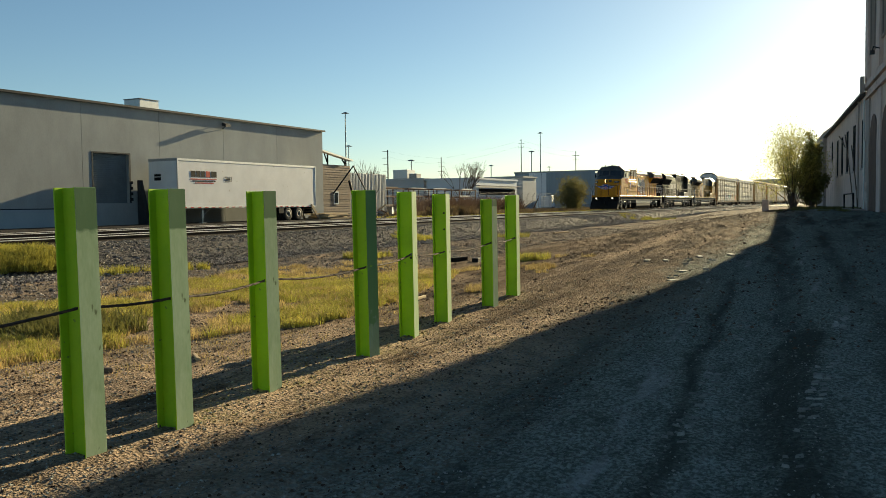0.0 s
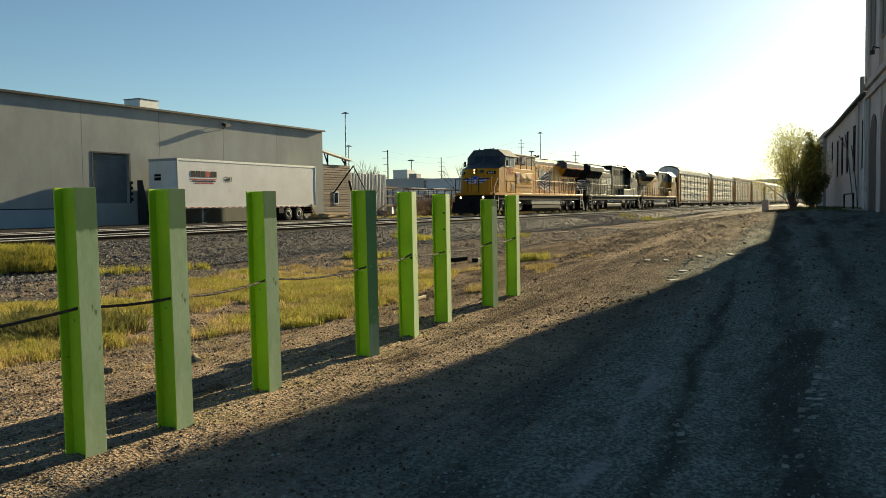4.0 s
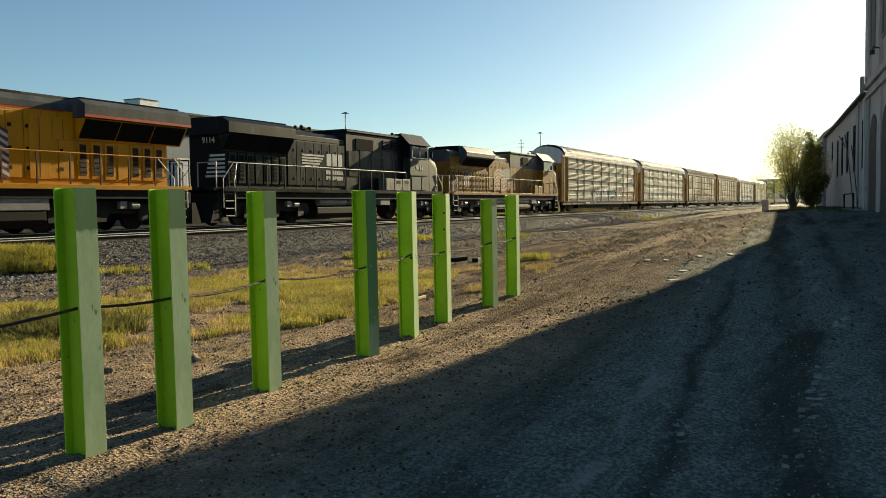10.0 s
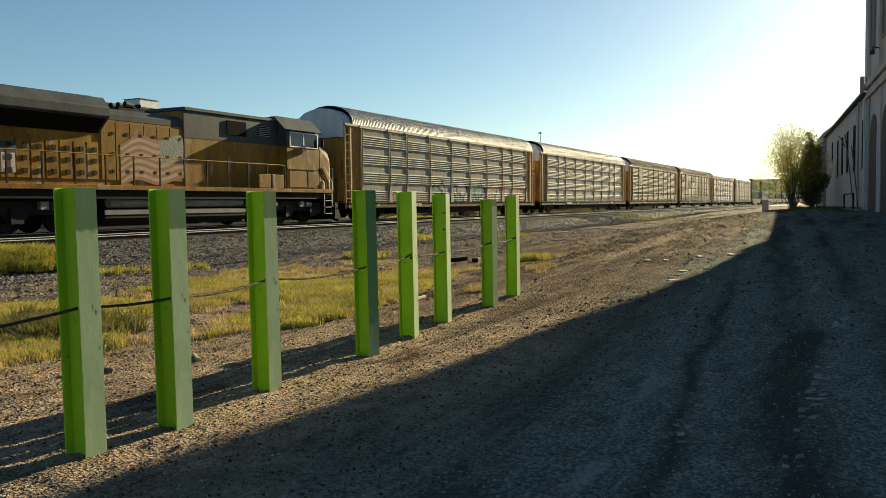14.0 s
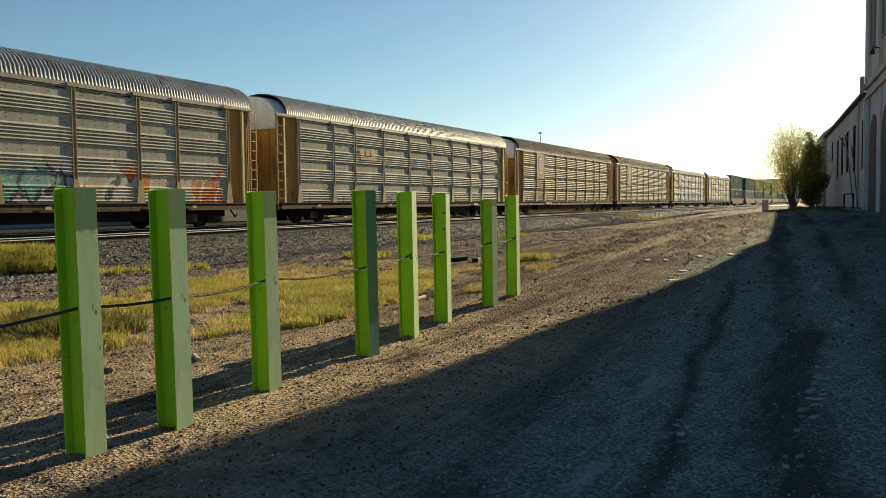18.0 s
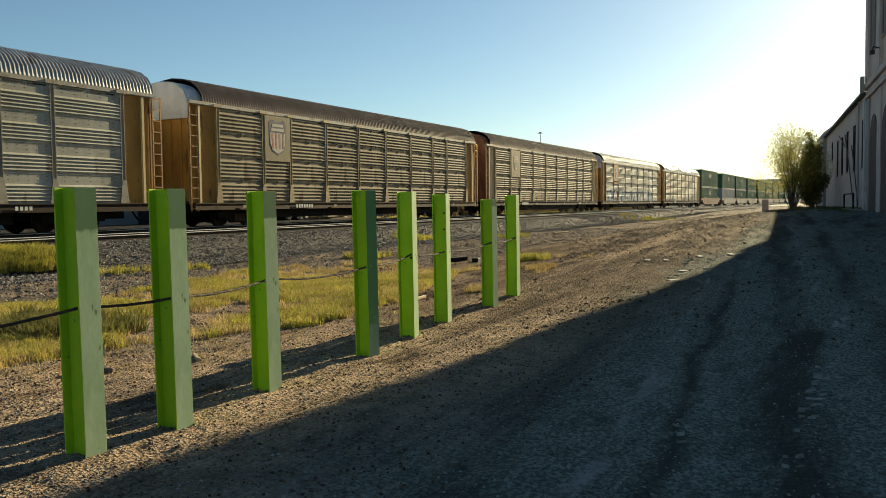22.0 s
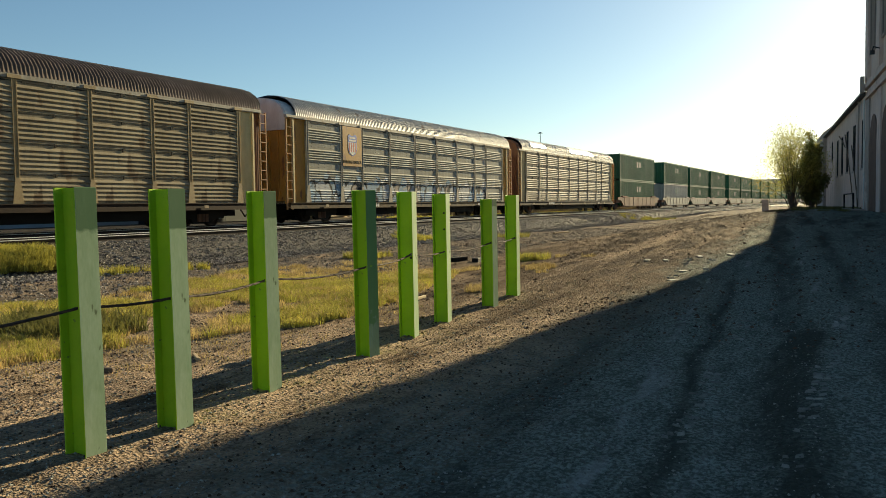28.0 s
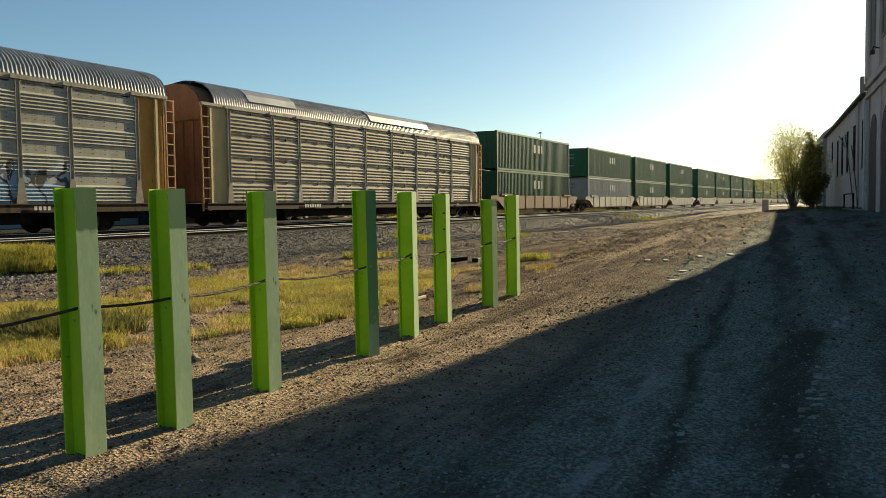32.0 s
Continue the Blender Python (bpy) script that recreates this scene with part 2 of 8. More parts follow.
M_GRILLE = mat("dark_grille", (0.012, 0.012, 0.013), (0.006, 0.006, 0.007), spec=0.03, rough=0.85, scale=12)
M_BLUE = mat("blue_emblem", (0.03, 0.10, 0.48), (0.02, 0.08, 0.40), rough=0.5, scale=4, bump=0)
M_HEAD = glow("headlamp", (1.0, 0.56, 0.24), 1.0)
M_DITCH = glow("ditch_lamp", (1.0, 0.82, 0.62), 1.0)
M_RACK = mat("rack_galvanised", (0.455, 0.445, 0.385), (0.295, 0.285, 0.238), spec=0.04, rough=0.75, metal=0.0, scale=1.1, fine=16, bump=0.1, stretch=(1, 1, 0.35), spots=(0.24, 0.205, 0.16), spot_scale=2.0, spot_at=0.66, vary=0.12)
M_RACKCREAM = mat("rack_cream_sheet", (0.52, 0.47, 0.375), (0.36, 0.315, 0.24), spec=0.04, rough=0.75, scale=1.1, fine=16, bump=0.1, stretch=(1, 1, 0.35), spots=(0.24, 0.19, 0.14), spot_scale=2.0, spot_at=0.66, vary=0.12)
M_RACKTAN = mat("rack_tan_sheet", (0.36, 0.31, 0.22), (0.21, 0.175, 0.12), spec=0.04, rough=0.75, metal=0.0, scale=1.1, fine=16, bump=0.1, stretch=(1, 1, 0.35), spots=(0.17, 0.13, 0.09), spot_scale=2.0, spot_at=0.6, vary=0.12)
M_RACKPOST = mat("rack_post", (0.40, 0.31, 0.17), (0.27, 0.19, 0.10), rough=0.6, scale=2, fine=20, vary=0.12)
M_RACKROOF = mat("rack_roof", (0.30, 0.325, 0.345), (0.19, 0.205, 0.215), spec=0.35, rough=0.6, metal=0.0, scale=1.2, fine=20, stretch=(0.5, 1, 1), spots=(0.15, 0.125, 0.11), spot_scale=1.6, spot_at=0.6)
M_RACKYEL = mat("rack_yellow", (0.50, 0.27, 0.06), (0.34, 0.17, 0.04), rough=0.6, scale=1.6, fine=20, spots=(0.2, 0.1, 0.05), spot_scale=3, spot_at=0.62, stretch=(1, 1, 0.4), vary=0.1)
M_RACKBROWN = mat("rack_brown", (0.26, 0.12, 0.06), (0.16, 0.07, 0.04), rough=0.7, scale=2, fine=20, stretch=(1, 1, 0.4))
M_RACKWHITE = mat("rack_white", (0.72, 0.71, 0.69), (0.55, 0.54, 0.52), rough=0.6, scale=2, fine=20, stretch=(1, 1, 0.4))
M_CONT = mat("container_green", (0.032, 0.125, 0.065), (0.02, 0.085, 0.044), rough=0.45, spec=0.2, scale=1.2, fine=16, bump=0.05, stretch=(1, 1, 0.3), vary=0.1)
M_CONT2 = mat("container_grey", (0.36, 0.37, 0.36), (0.27, 0.28, 0.27), rough=0.55, scale=1.2, stretch=(1, 1, 0.3))
M_WELL = mat("well_grey", (0.42, 0.38, 0.32), (0.30, 0.26, 0.21), rough=0.6, scale=1.5, spots=(0.22, 0.13, 0.08), spot_scale=2.5, spot_at=0.6)
M_WELLB = mat("well_brown", (0.20, 0.10, 0.06), (0.13, 0.06, 0.04), rough=0.7, scale=1.5)
M_GRASS = mat("grass", (0.55, 0.49, 0.11), (0.27, 0.255, 0.055), rough=0.8, scale=0.8, fine=5, bump=0, trans=0.3, island=0.5)
M_DRY = mat("dry_grass", (0.62, 0.48, 0.21), (0.33, 0.245, 0.10), rough=0.85, scale=0.8, fine=5, bump=0, trans=0.3, island=0.4)
M_LEAF = mat("leaf", (0.48, 0.45, 0.13), (0.30, 0.29, 0.08), rough=0.6, scale=1.0, fine=6, bump=0, trans=0.6, island=0.3)
M_LEAFD = mat("dark_leaf", (0.19, 0.18, 0.055), (0.10, 0.10, 0.03), rough=0.7, scale=1.0, fine=6, bump=0, trans=0.4)
M_BARK = mat("bark", (0.16, 0.12, 0.09), (0.08, 0.06, 0.045), rough=0.95, scale=8, stretch=(1, 1, 0.3), bump=0.5)
M_WOOD = mat("weathered_wood", (0.36, 0.29, 0.22), (0.24, 0.185, 0.14), rough=0.85, scale=3, stretch=(1, 6, 1), vary=0.2)
M_PALE = mat("pale_timber", (0.52, 0.42, 0.28), (0.4, 0.3, 0.18), rough=0.8, scale=3, vary=0.15)
M_FARBLUE = mat("blue_metal_siding", (0.22, 0.28, 0.33), (0.18, 0.23, 0.28), rough=0.5, scale=0.3, stretch=(6, 6, 0.3))
M_FARGREY = mat("grey_block_wall", (0.52, 0.52, 0.51), (0.44, 0.44, 0.43), rough=0.85, scale=0.4)
M_FARPALE = mat("pale_metal_siding", (0.62, 0.66, 0.70), (0.54, 0.58, 0.62), rough=0.5, scale=0.3)
M_JUNK = mat("rusty_scrap", (0.2, 0.11, 0.07), (0.09, 0.055, 0.04), rough=0.9, scale=1.5, fine=9, vary=0.5)
M_BUSHLEAF = mat("olive_leaf", (0.24, 0.21, 0.08), (0.13, 0.12, 0.045), rough=0.7, scale=0.8, fine=6, bump=0, trans=0.35, island=0.4)
M_NSDUST = mat("dusty_black", (0.017, 0.021, 0.021), (0.006, 0.008, 0.009), spec=0.12, rough=0.3, scale=1.6, fine=14, bump=0.05, stretch=(1, 1, 0.35), hard=0.12, spots=(0.075, 0.074, 0.07), spot_scale=3, spot_at=0.64)
M_FADEW = mat("faint_white", (0.50, 0.36, 0.23), (0.40, 0.26, 0.13), rough=0.5, scale=3, bump=0)
M_FADER = mat("faint_red", (0.33, 0.15, 0.115), (0.25, 0.12, 0.08), rough=0.5, scale=3, bump=0)

# ---- mesh tools ----
def box(bm, x0, x1, y0, y1, z0, z1):
    vs = [bm.verts.new((x, y, z)) for z in (z0, z1) for y in (y0, y1) for x in (x0, x1)]
    for f in ((0, 2, 3, 1), (4, 5, 7, 6), (0, 1, 5, 4), (2, 6, 7, 3), (0, 4, 6, 2), (1, 3, 7, 5)):
        bm.faces.new([vs[i] for i in f])


def prism(bm, outline, axis, a, b):
    """A closed outline pushed from a to b along an axis; the outline's pairs are the two other axes in x, y, z order."""
    def at(p, d):
        return (d, p[0], p[1]) if axis == "x" else (p[0], d, p[1]) if axis == "y" else (p[0], p[1], d)
    lo = [bm.verts.new(at(p, a)) for p in outline]
    hi = [bm.verts.new(at(p, b)) for p in outline]
    n = len(outline)
    bm.faces.new(lo)
    bm.faces.new(hi[::-1])
    for i in range(n):
        j = (i + 1) % n
        bm.faces.new((lo[j], lo[i], hi[i], hi[j]))


def rod(bm, p, q, r, seg=6, r2=None):
    p, q = Vector(p), Vector(q)
    d = q - p
    if d.length < 1e-6:
        return
    side = d.orthogonal().normalized()
    up = d.normalized().cross(side)
    r2 = r if r2 is None else r2
    rings = []
    for c, rad in ((p, r), (q, r2)):
        rings.append([bm.verts.new(c + (side * math.cos(2 * math.pi * i / seg) + up * math.sin(2 * math.pi * i / seg)) * rad) for i in range(seg)])
    for i in range(seg):
        j = (i + 1) % seg
        bm.faces.new((rings[0][i], rings[0][j], rings[1][j], rings[1][i]))
    bm.faces.new(rings[0][::-1])
    bm.faces.new(rings[1])


def path_rod(bm, pts, r, seg=5):
    """One bent tube through the points, with closed ends."""
    pts = [Vector(p) for p in pts]
    rings, side = [], None
    for i, c in enumerate(pts):
        ways = [(q - p).normalized() for p, q in ((pts[i - 1], c), (c, pts[min(i + 1, len(pts) - 1)])) if i and (q - p).length > 1e-6 or not i and q is not c and (q - p).length > 1e-6]
        if i == 0:
            ways = [(pts[1] - c).normalized()]
        d = sum(ways, Vector()).normalized()
        side = d.orthogonal().normalized() if side is None else (side - d * side.dot(d)).normalized()
        up = d.cross(side)
        grow = 1 / max(0.5, d.dot(ways[0]))
        rings.append([bm.verts.new(c + (side * math.cos(2 * math.pi * k / seg) + up * math.sin(2 * math.pi * k / seg)) * r * grow) for k in range(seg)])
    for p, q in zip(rings, rings[1:]):
        for k in range(seg):
            j = (k + 1) % seg
            bm.faces.new((p[k], p[j], q[j], q[k]))
    bm.faces.new(rings[0][::-1])
    bm.faces.new(rings[-1])


def finish(bm, name, material, smooth=False, bevel=0.0):
    if bevel:
        bmesh.ops.bevel(bm, geom=bm.edges[:], offset=bevel, segments=1, affect="EDGES")
    bmesh.ops.recalc_face_normals(bm, faces=bm.faces[:])
    me = bpy.data.meshes.new(name)
    bm.to_mesh(me)
    bm.free()
    me.materials.append(material)
    if smooth:
        me.polygons.foreach_set("use_smooth", [True] * len(me.polygons))
    return me


def part(name, bm, material, parent, label="", smooth=False, bevel=0.0):
    ob = new(name, finish(bm, name, material, smooth, bevel))
    ob.parent = parent
    return tagged(ob, label)


def share(name, me, parent, x=0, y=0, z=0, rz=0):
    ob = new(name, me)
    ob.parent = parent
    ob.matrix_basis = pose(x, y, z, 0, 0, rz)
    return ob


def thing(name, bm, material, label, category, group="", kind="", smooth=False, bevel=0.0):
    ob = new(name, finish(bm, name, material, smooth, bevel))
    return tagged(ob, label, category, group, kind)


def holder(name, m, label, category, group=""):
    ob = new(name)
    ob.matrix_basis = m
    return tagged(ob, label, category, group)


def raw(name, verts, faces, material, smooth=False):
    me = bpy.data.meshes.new(name)
    me.from_pydata(verts, [], faces)
    me.materials.append(material)
    if smooth:
        me.polygons.foreach_set("use_smooth", [True] * len(me.polygons))
    return me


def words(name, text, size, parent, m, material, bold=0.0, squeeze=1.0):
    cu = bpy.data.curves.new(name, "FONT")
    cu.body, cu.size, cu.extrude, cu.align_x, cu.offset = text, size, 0.004, "CENTER", bold
    tmp = bpy.data.objects.new(name, cu)
    scene.collection.objects.link(tmp)
    me = bpy.data.meshes.new_from_object(tmp.evaluated_get(bpy.context.evaluated_depsgraph_get()))
    bpy.data.objects.remove(tmp)
    me.transform(Matrix.Diagonal((squeeze, 1, 1, 1)))
    me.materials.clear()
    me.materials.append(material)
    ob = new(name, me)
    ob.parent = parent
    ob.matrix_basis = m
    return ob


def smooth01(a, b, v):
    t = min(1.0, max(0.0, (v - a) / (b - a)))
    return t * t * (3 - 2 * t)


def ground_z(x, y):
    """Height of the dirt: a low yard that rises towards the old building, a shoulder towards the tracks, ruts and lumps."""
    z = smooth01(4, 40, y) * smooth01(-12, -3, x)
    z += 0.12 * smooth01(-9, -15, x) + 0.40 * smooth01(-26, -30, x)
    z += 0.35 * smooth01(60, 100, y) * smooth01(-5, -13, x) * smooth01(-19, -14, x)
    if -16 < x < 12 and 0 < y < 90:
        fade = smooth01(-16, -14.5, x) * smooth01(12, 9, x)
        e = 0.05 * noise.noise(Vector((x * 0.35, y * 0.22, 3.0))) * smooth01(9, 14, y)
        lane = x + 0.05 * y + 0.7 * noise.noise(Vector((x * 0.12, y * 0.06, 9)))
        rut = math.sin(lane * 4.1) + 0.6 * math.sin(lane * 9.7 + 1.0)
        e += 0.020 * rut * smooth01(-4.2, -2.6, x + 0.04 * y)
        lump = noise.noise(Vector((x * 1.1, y * 0.55, 7.0))) + 0.7 * noise.noise(Vector((x * 2.8, y * 1.3, 2.0)))
        e += 0.11 * max(0, lump) * smooth01(15, 26, y) * smooth01(90, 60, y) * smooth01(-12, -7, x)
        far = 1 + 0.5 * smooth01(10, 26, y)
        e += far * (0.026 * noise.noise(Vector((x * 2.2, y * 1.6, 1.0))) + 0.016 * noise.noise(Vector((x * 6, y * 6, 5.0)))) + 0.010 * noise.noise(Vector((x * 15, y * 15, 5.0)))
        z += e * fade
    return z


def flat_z(x, y):
    return ground_z(x, y)

# ---- ground and tracks ----
def axis_steps(spans):
    out = [spans[0][0]]
    for a, b, step in spans:
        n = max(1, round((b - a) / step))
        out += [a + (b - a) * (i + 1) / n for i in range(n)]
    return out


def build_ground():
    xs = axis_steps([(-3000, -600, 400), (-600, -100, 60), (-100, -32, 8), (-32, -16, 1.0), (-16, -12.5, 0.22), (-12.5, 3.5, 0.085), (3.5, 4.5, 0.2), (4.5, 14, 0.5), (14, 60, 6), (60, 600, 60), (600, 3000, 400)])
    ys = axis_steps([(-400, -40, 60), (-40, 0, 4), (0, 2.2, 0.2), (2.2, 14, 0.09), (14, 34, 0.12), (34, 75, 0.28), (75, 140, 3), (140, 600, 30), (600, 4200, 400)])
    verts = [(x, y, ground_z(x, y)) for y in ys for x in xs]
    w = len(xs)
    faces = [(j * w + i, j * w + i + 1, (j + 1) * w + i + 1, (j + 1) * w + i) for j in range(len(ys) - 1) for i in range(w - 1)]
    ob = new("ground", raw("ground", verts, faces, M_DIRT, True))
    tagged(ob, "bare brown dirt and gravel yard with tyre ruts, its shaded side tinted cool", "ground", kind="structure")


def stone_shape(rng, r):
    pts = []
    for d in ((1, 0, 0), (-1, 0, 0), (0, 1, 0), (0, -1, 0), (0, 0, 1), (0, 0, -1)):
        k = r * rng.uniform(0.6, 1.2)
        pts.append((d[0] * k, d[1] * k, d[2] * k * 0.7))
    return pts


OCTA = ((0, 2, 4), (2, 1, 4), (1, 3, 4), (3, 0, 4), (2, 0, 5), (1, 2, 5), (3, 1, 5), (0, 3, 5))


def stones(name, places, material, label, category, seed):
    """Many loose stones as one object; places: x, y, z, radius."""
    rng = random.Random(seed)
    verts, faces = [], []
    for x, y, z, r in places:
        a, k = rng.uniform(0, 6.28), len(verts)
        tilt = rng.uniform(-0.5, 0.5)
        ca, sa, ct, st = math.cos(a), math.sin(a), math.cos(tilt), math.sin(tilt)
        for p in stone_shape(rng, r):
            px, py, pz = p[0], p[1] * ct - p[2] * st, p[1] * st + p[2] * ct
            verts.append((x + px * ca - py * sa, y + px * sa + py * ca, z + pz))
        faces += [tuple(k + i for i in f) for f in OCTA]
    ob = new(name, raw(name, verts, faces, material))
    return tagged(ob, label, category, kind="stuff")


def bed_z(x):
    """Height of the ballast bed across the two tracks."""
    return 0.12 + (RAIL_Z - 0.17 - 0.12) * smooth01(-15.2, -17.7, x) * smooth01(-28.8, -26.6, x)


def build_bed():
    xs = [-29.2 + 0.2 * i for i in range(75)]
    ys = axis_steps([(-40, 4, 4), (4, 45, 0.25), (45, 120, 0.5), (120, 300, 3), (300, 900, 20)])
    verts = []
    for y in ys:
        for x in xs:
            edge = smooth01(-14.4, -15.2, x) * smooth01(-29.2, -28.4, x)
            verts.append((x, y, ground_z(x, y) - 0.1 + (bed_z(x) - ground_z(x, y) + 0.1) * edge + 0.035 * noise.noise(Vector((x * 3, y * 3, 2))) + 0.03 * noise.noise(Vector((x * 9, y * 9, 6)))))
    w = len(xs)
    faces = [(j * w + i, j * w + i + 1, (j + 1) * w + i + 1, (j + 1) * w + i) for j in range(len(ys) - 1) for i in range(w - 1)]
    ob = new("ballast_bed", raw("ballast_bed", verts, faces, M_BALLAST))
    tagged(ob, "grey crushed-stone ballast bed under two railway tracks", "ballast", kind="structure")
    rng = random.Random(4)
    places = []
    for _ in range(88000):
        y = 8 + 62 * rng.random() ** 1.7
        x = -14.2 - 13.5 * rng.random() ** 1.8
        places.append((x, y, max(bed_z(x), ground_z(x, y)) + rng.uniform(-0.01, 0.03), rng.uniform(0.016, 0.042)))
    for _ in range(30000):
        y = 55 + 130 * rng.random() ** 1.5
        x = -14.2 - 13.5 * rng.random() ** 1.8
        places.append((x, y, max(bed_z(x), ground_z(x, y)) + rng.uniform(-0.01, 0.03), rng.uniform(0.03, 0.065)))
    for _ in range(15000):
        y = 6 + 40 * rng.random() ** 1.5
        x = -14.8 + 5.2 * rng.random() ** 1.3
        places.append((x, y, ground_z(x, y) + rng.uniform(-0.004, 0.012), rng.uniform(0.012, 0.04)))
    stones("ballast_stones", places, M_BSTONE, "loose grey crushed ballast stones beside the rails", "stones", 5)


def build_track(cx, name, label):
    track = holder(name, pose(cx, 0, 0), label, "railway track", "railway tracks")
    for side in (-0.7525, 0.7525):
        bm = bmesh.new()
        z = RAIL_Z - 0.172
        outline = [(-0.07, z), (0.07, z), (0.07, z + 0.012), (0.012, z + 0.03), (0.012, z + 0.125), (0.034, z + 0.137), (0.0355, z + 0.155), (-0.0355, z + 0.155), (-0.034, z + 0.137), (-0.012, z + 0.125), (-0.012, z + 0.03), (-0.07, z + 0.012)]
        prism(bm, [(side + a, b) for a, b in outline], "y", -60, 900)
        rail = part("rail", bm, M_RAIL, track, "brown steel rail with a bright worn head")
        bm = bmesh.new()
        box(bm, side - 0.0375, side + 0.0375, -60, 900, RAIL_Z - 0.016, RAIL_Z)
        part("rail_head", bm, M_RAILTOP, rail, "polished running surface with its glint painted near-white")
    bm = bmesh.new()
    box(bm, -1.3, 1.3, -0.115, 0.115, RAIL_Z - 0.36, RAIL_Z - 0.172)
    me = finish(bm, "tie", M_TIE)
    for i in range(150):
        share("tie", me, track, 0, 4 + i * 0.52, random.uniform(-0.012, 0.012))
    bm = bmesh.new()
    for i in range(400):
        y = 4 + (150 + i) * 0.52
        box(bm, -1.3, 1.3, y - 0.115, y + 0.115, RAIL_Z - 0.36, RAIL_Z - 0.172)
    tagged(part("far_ties", bm, M_TIE, track), kind="stuff")


build_ground()
build_bed()
build_track(NEAR_X, "railway_track", "empty railway track with bright worn rails on ballast")
build_track(TRACK_X, "railway_track", "railway track with wooden ties, carrying the freight train")


def gravel():
    rng = random.Random(11)
    near = []
    for _ in range(76000):
        y = 2.2 + 26 * rng.random() ** 2.4
        x = rng.uniform(-9.5 - 0.12 * y, 3 + 0.1 * y)
        r = 0.004 + 0.011 * rng.random() ** 3
        if y > 10 and x > -8.5 and rng.random() < min(0.92, (y - 10) * 0.12):
            continue
        near.append((x, y, ground_z(x, y) + r * 0.25, r * (1 + y * 0.012)))
    stones("gravel", near, M_STONE, "loose pale gravel scattered over the dirt yard", "gravel", 12)
    clods = []
    for _ in range(26000):
        y = 9 + 75 * rng.random() ** 1.3
        x = rng.uniform(-13.5, 0.5 + 0.02 * y)
        if noise.noise(Vector((x * 0.9, y * 0.22, 4))) + rng.uniform(-0.4, 0.4) < 0:
            continue
        r = 0.010 + 0.028 * rng.random() ** 4 + 0.00025 * y
        clods.append((x, y, ground_z(x, y) + r * 0.1, r))
    for _ in range(12000):
        y = 2.8 + 9 * rng.random() ** 1.3
        x = rng.uniform(-9.5, -2.0)
        r = 0.005 + 0.014 * rng.random() ** 3
        clods.append((x, y, ground_z(x, y) + r * 0.2, r))
    stones("dirt_clods", clods, M_CLOD, "brown clods of churned dirt", "dirt", 13)


gravel()


def tyre_treads():
    """Pale tread blocks left by tyres: short raised bars across wandering lines on the yard."""
    rng = random.Random(17)
    verts, faces = [], []
    lines = (((-2.42, 15.0), (-2.07, 11.64), (-1.81, 9.05), (-1.6, 6.86), (-1.47, 5.49), (-1.33, 4.3)), ((-1.4, 13.0), (-1.22, 10.9), (-1.13, 7.1), (-1.04, 5.0)), ((-2.95, 14.2), (-3.0, 15.0), (-3.36, 19.0)), ((-2.5, 14.1), (-2.8, 18.4)), ((-0.2, 12.0), (-0.3, 7.5), (-0.35, 5.0)))
    for line in lines:
        for (xa, ya), (xb, yb) in zip(line, line[1:]):
            n = int(abs(yb - ya) / 0.062)
            for k in range(n):
                t = k / n
                x, y = xa + (xb - xa) * t, ya + (yb - ya) * t
                if noise.noise(Vector((x * 0.8, y * 0.9, 6.0))) + rng.uniform(-0.35, 0.35) < 0.2:
                    continue
                for side in (-1, 1):
                    if rng.random() < 0.35:
                        continue
                    w, d, sk = rng.uniform(0.018, 0.042), rng.uniform(0.010, 0.019), side * 0.014
                    cx, i = x + side * 0.042 + rng.uniform(-0.02, 0.02), len(verts)
                    for px, py, dz in ((-w, -d - sk, -0.006), (w, -d + sk, -0.006), (w, d + sk, -0.006), (-w, d - sk, -0.006), (-w * 0.8, -d * 0.6 - sk, 0.013), (w * 0.8, -d * 0.6 + sk, 0.013), (w * 0.8, d * 0.6 + sk, 0.013), (-w * 0.8, d * 0.6 - sk, 0.013)):
                        verts.append((cx + px, y + py, ground_z(cx + px, y + py) + dz))
                    faces += [(i + 4, i + 5, i + 6, i + 7), (i, i + 1, i + 5, i + 4), (i + 1, i + 2, i + 6, i + 5), (i + 2, i + 3, i + 7, i + 6), (i + 3, i, i + 4, i + 7)]
    ob = new("tyre_treads", raw("tyre_treads", verts, faces, M_TREAD))
    tagged(ob, "pale dried tread marks pressed into the dirt yard", "tyre marks", kind="stuff")


M_TREAD = mat("dried_mud", (0.29, 0.29, 0.265), (0.14, 0.14, 0.125), rough=0.95, scale=3, fine=40, bump=0.5, island=0.35)
tyre_treads()


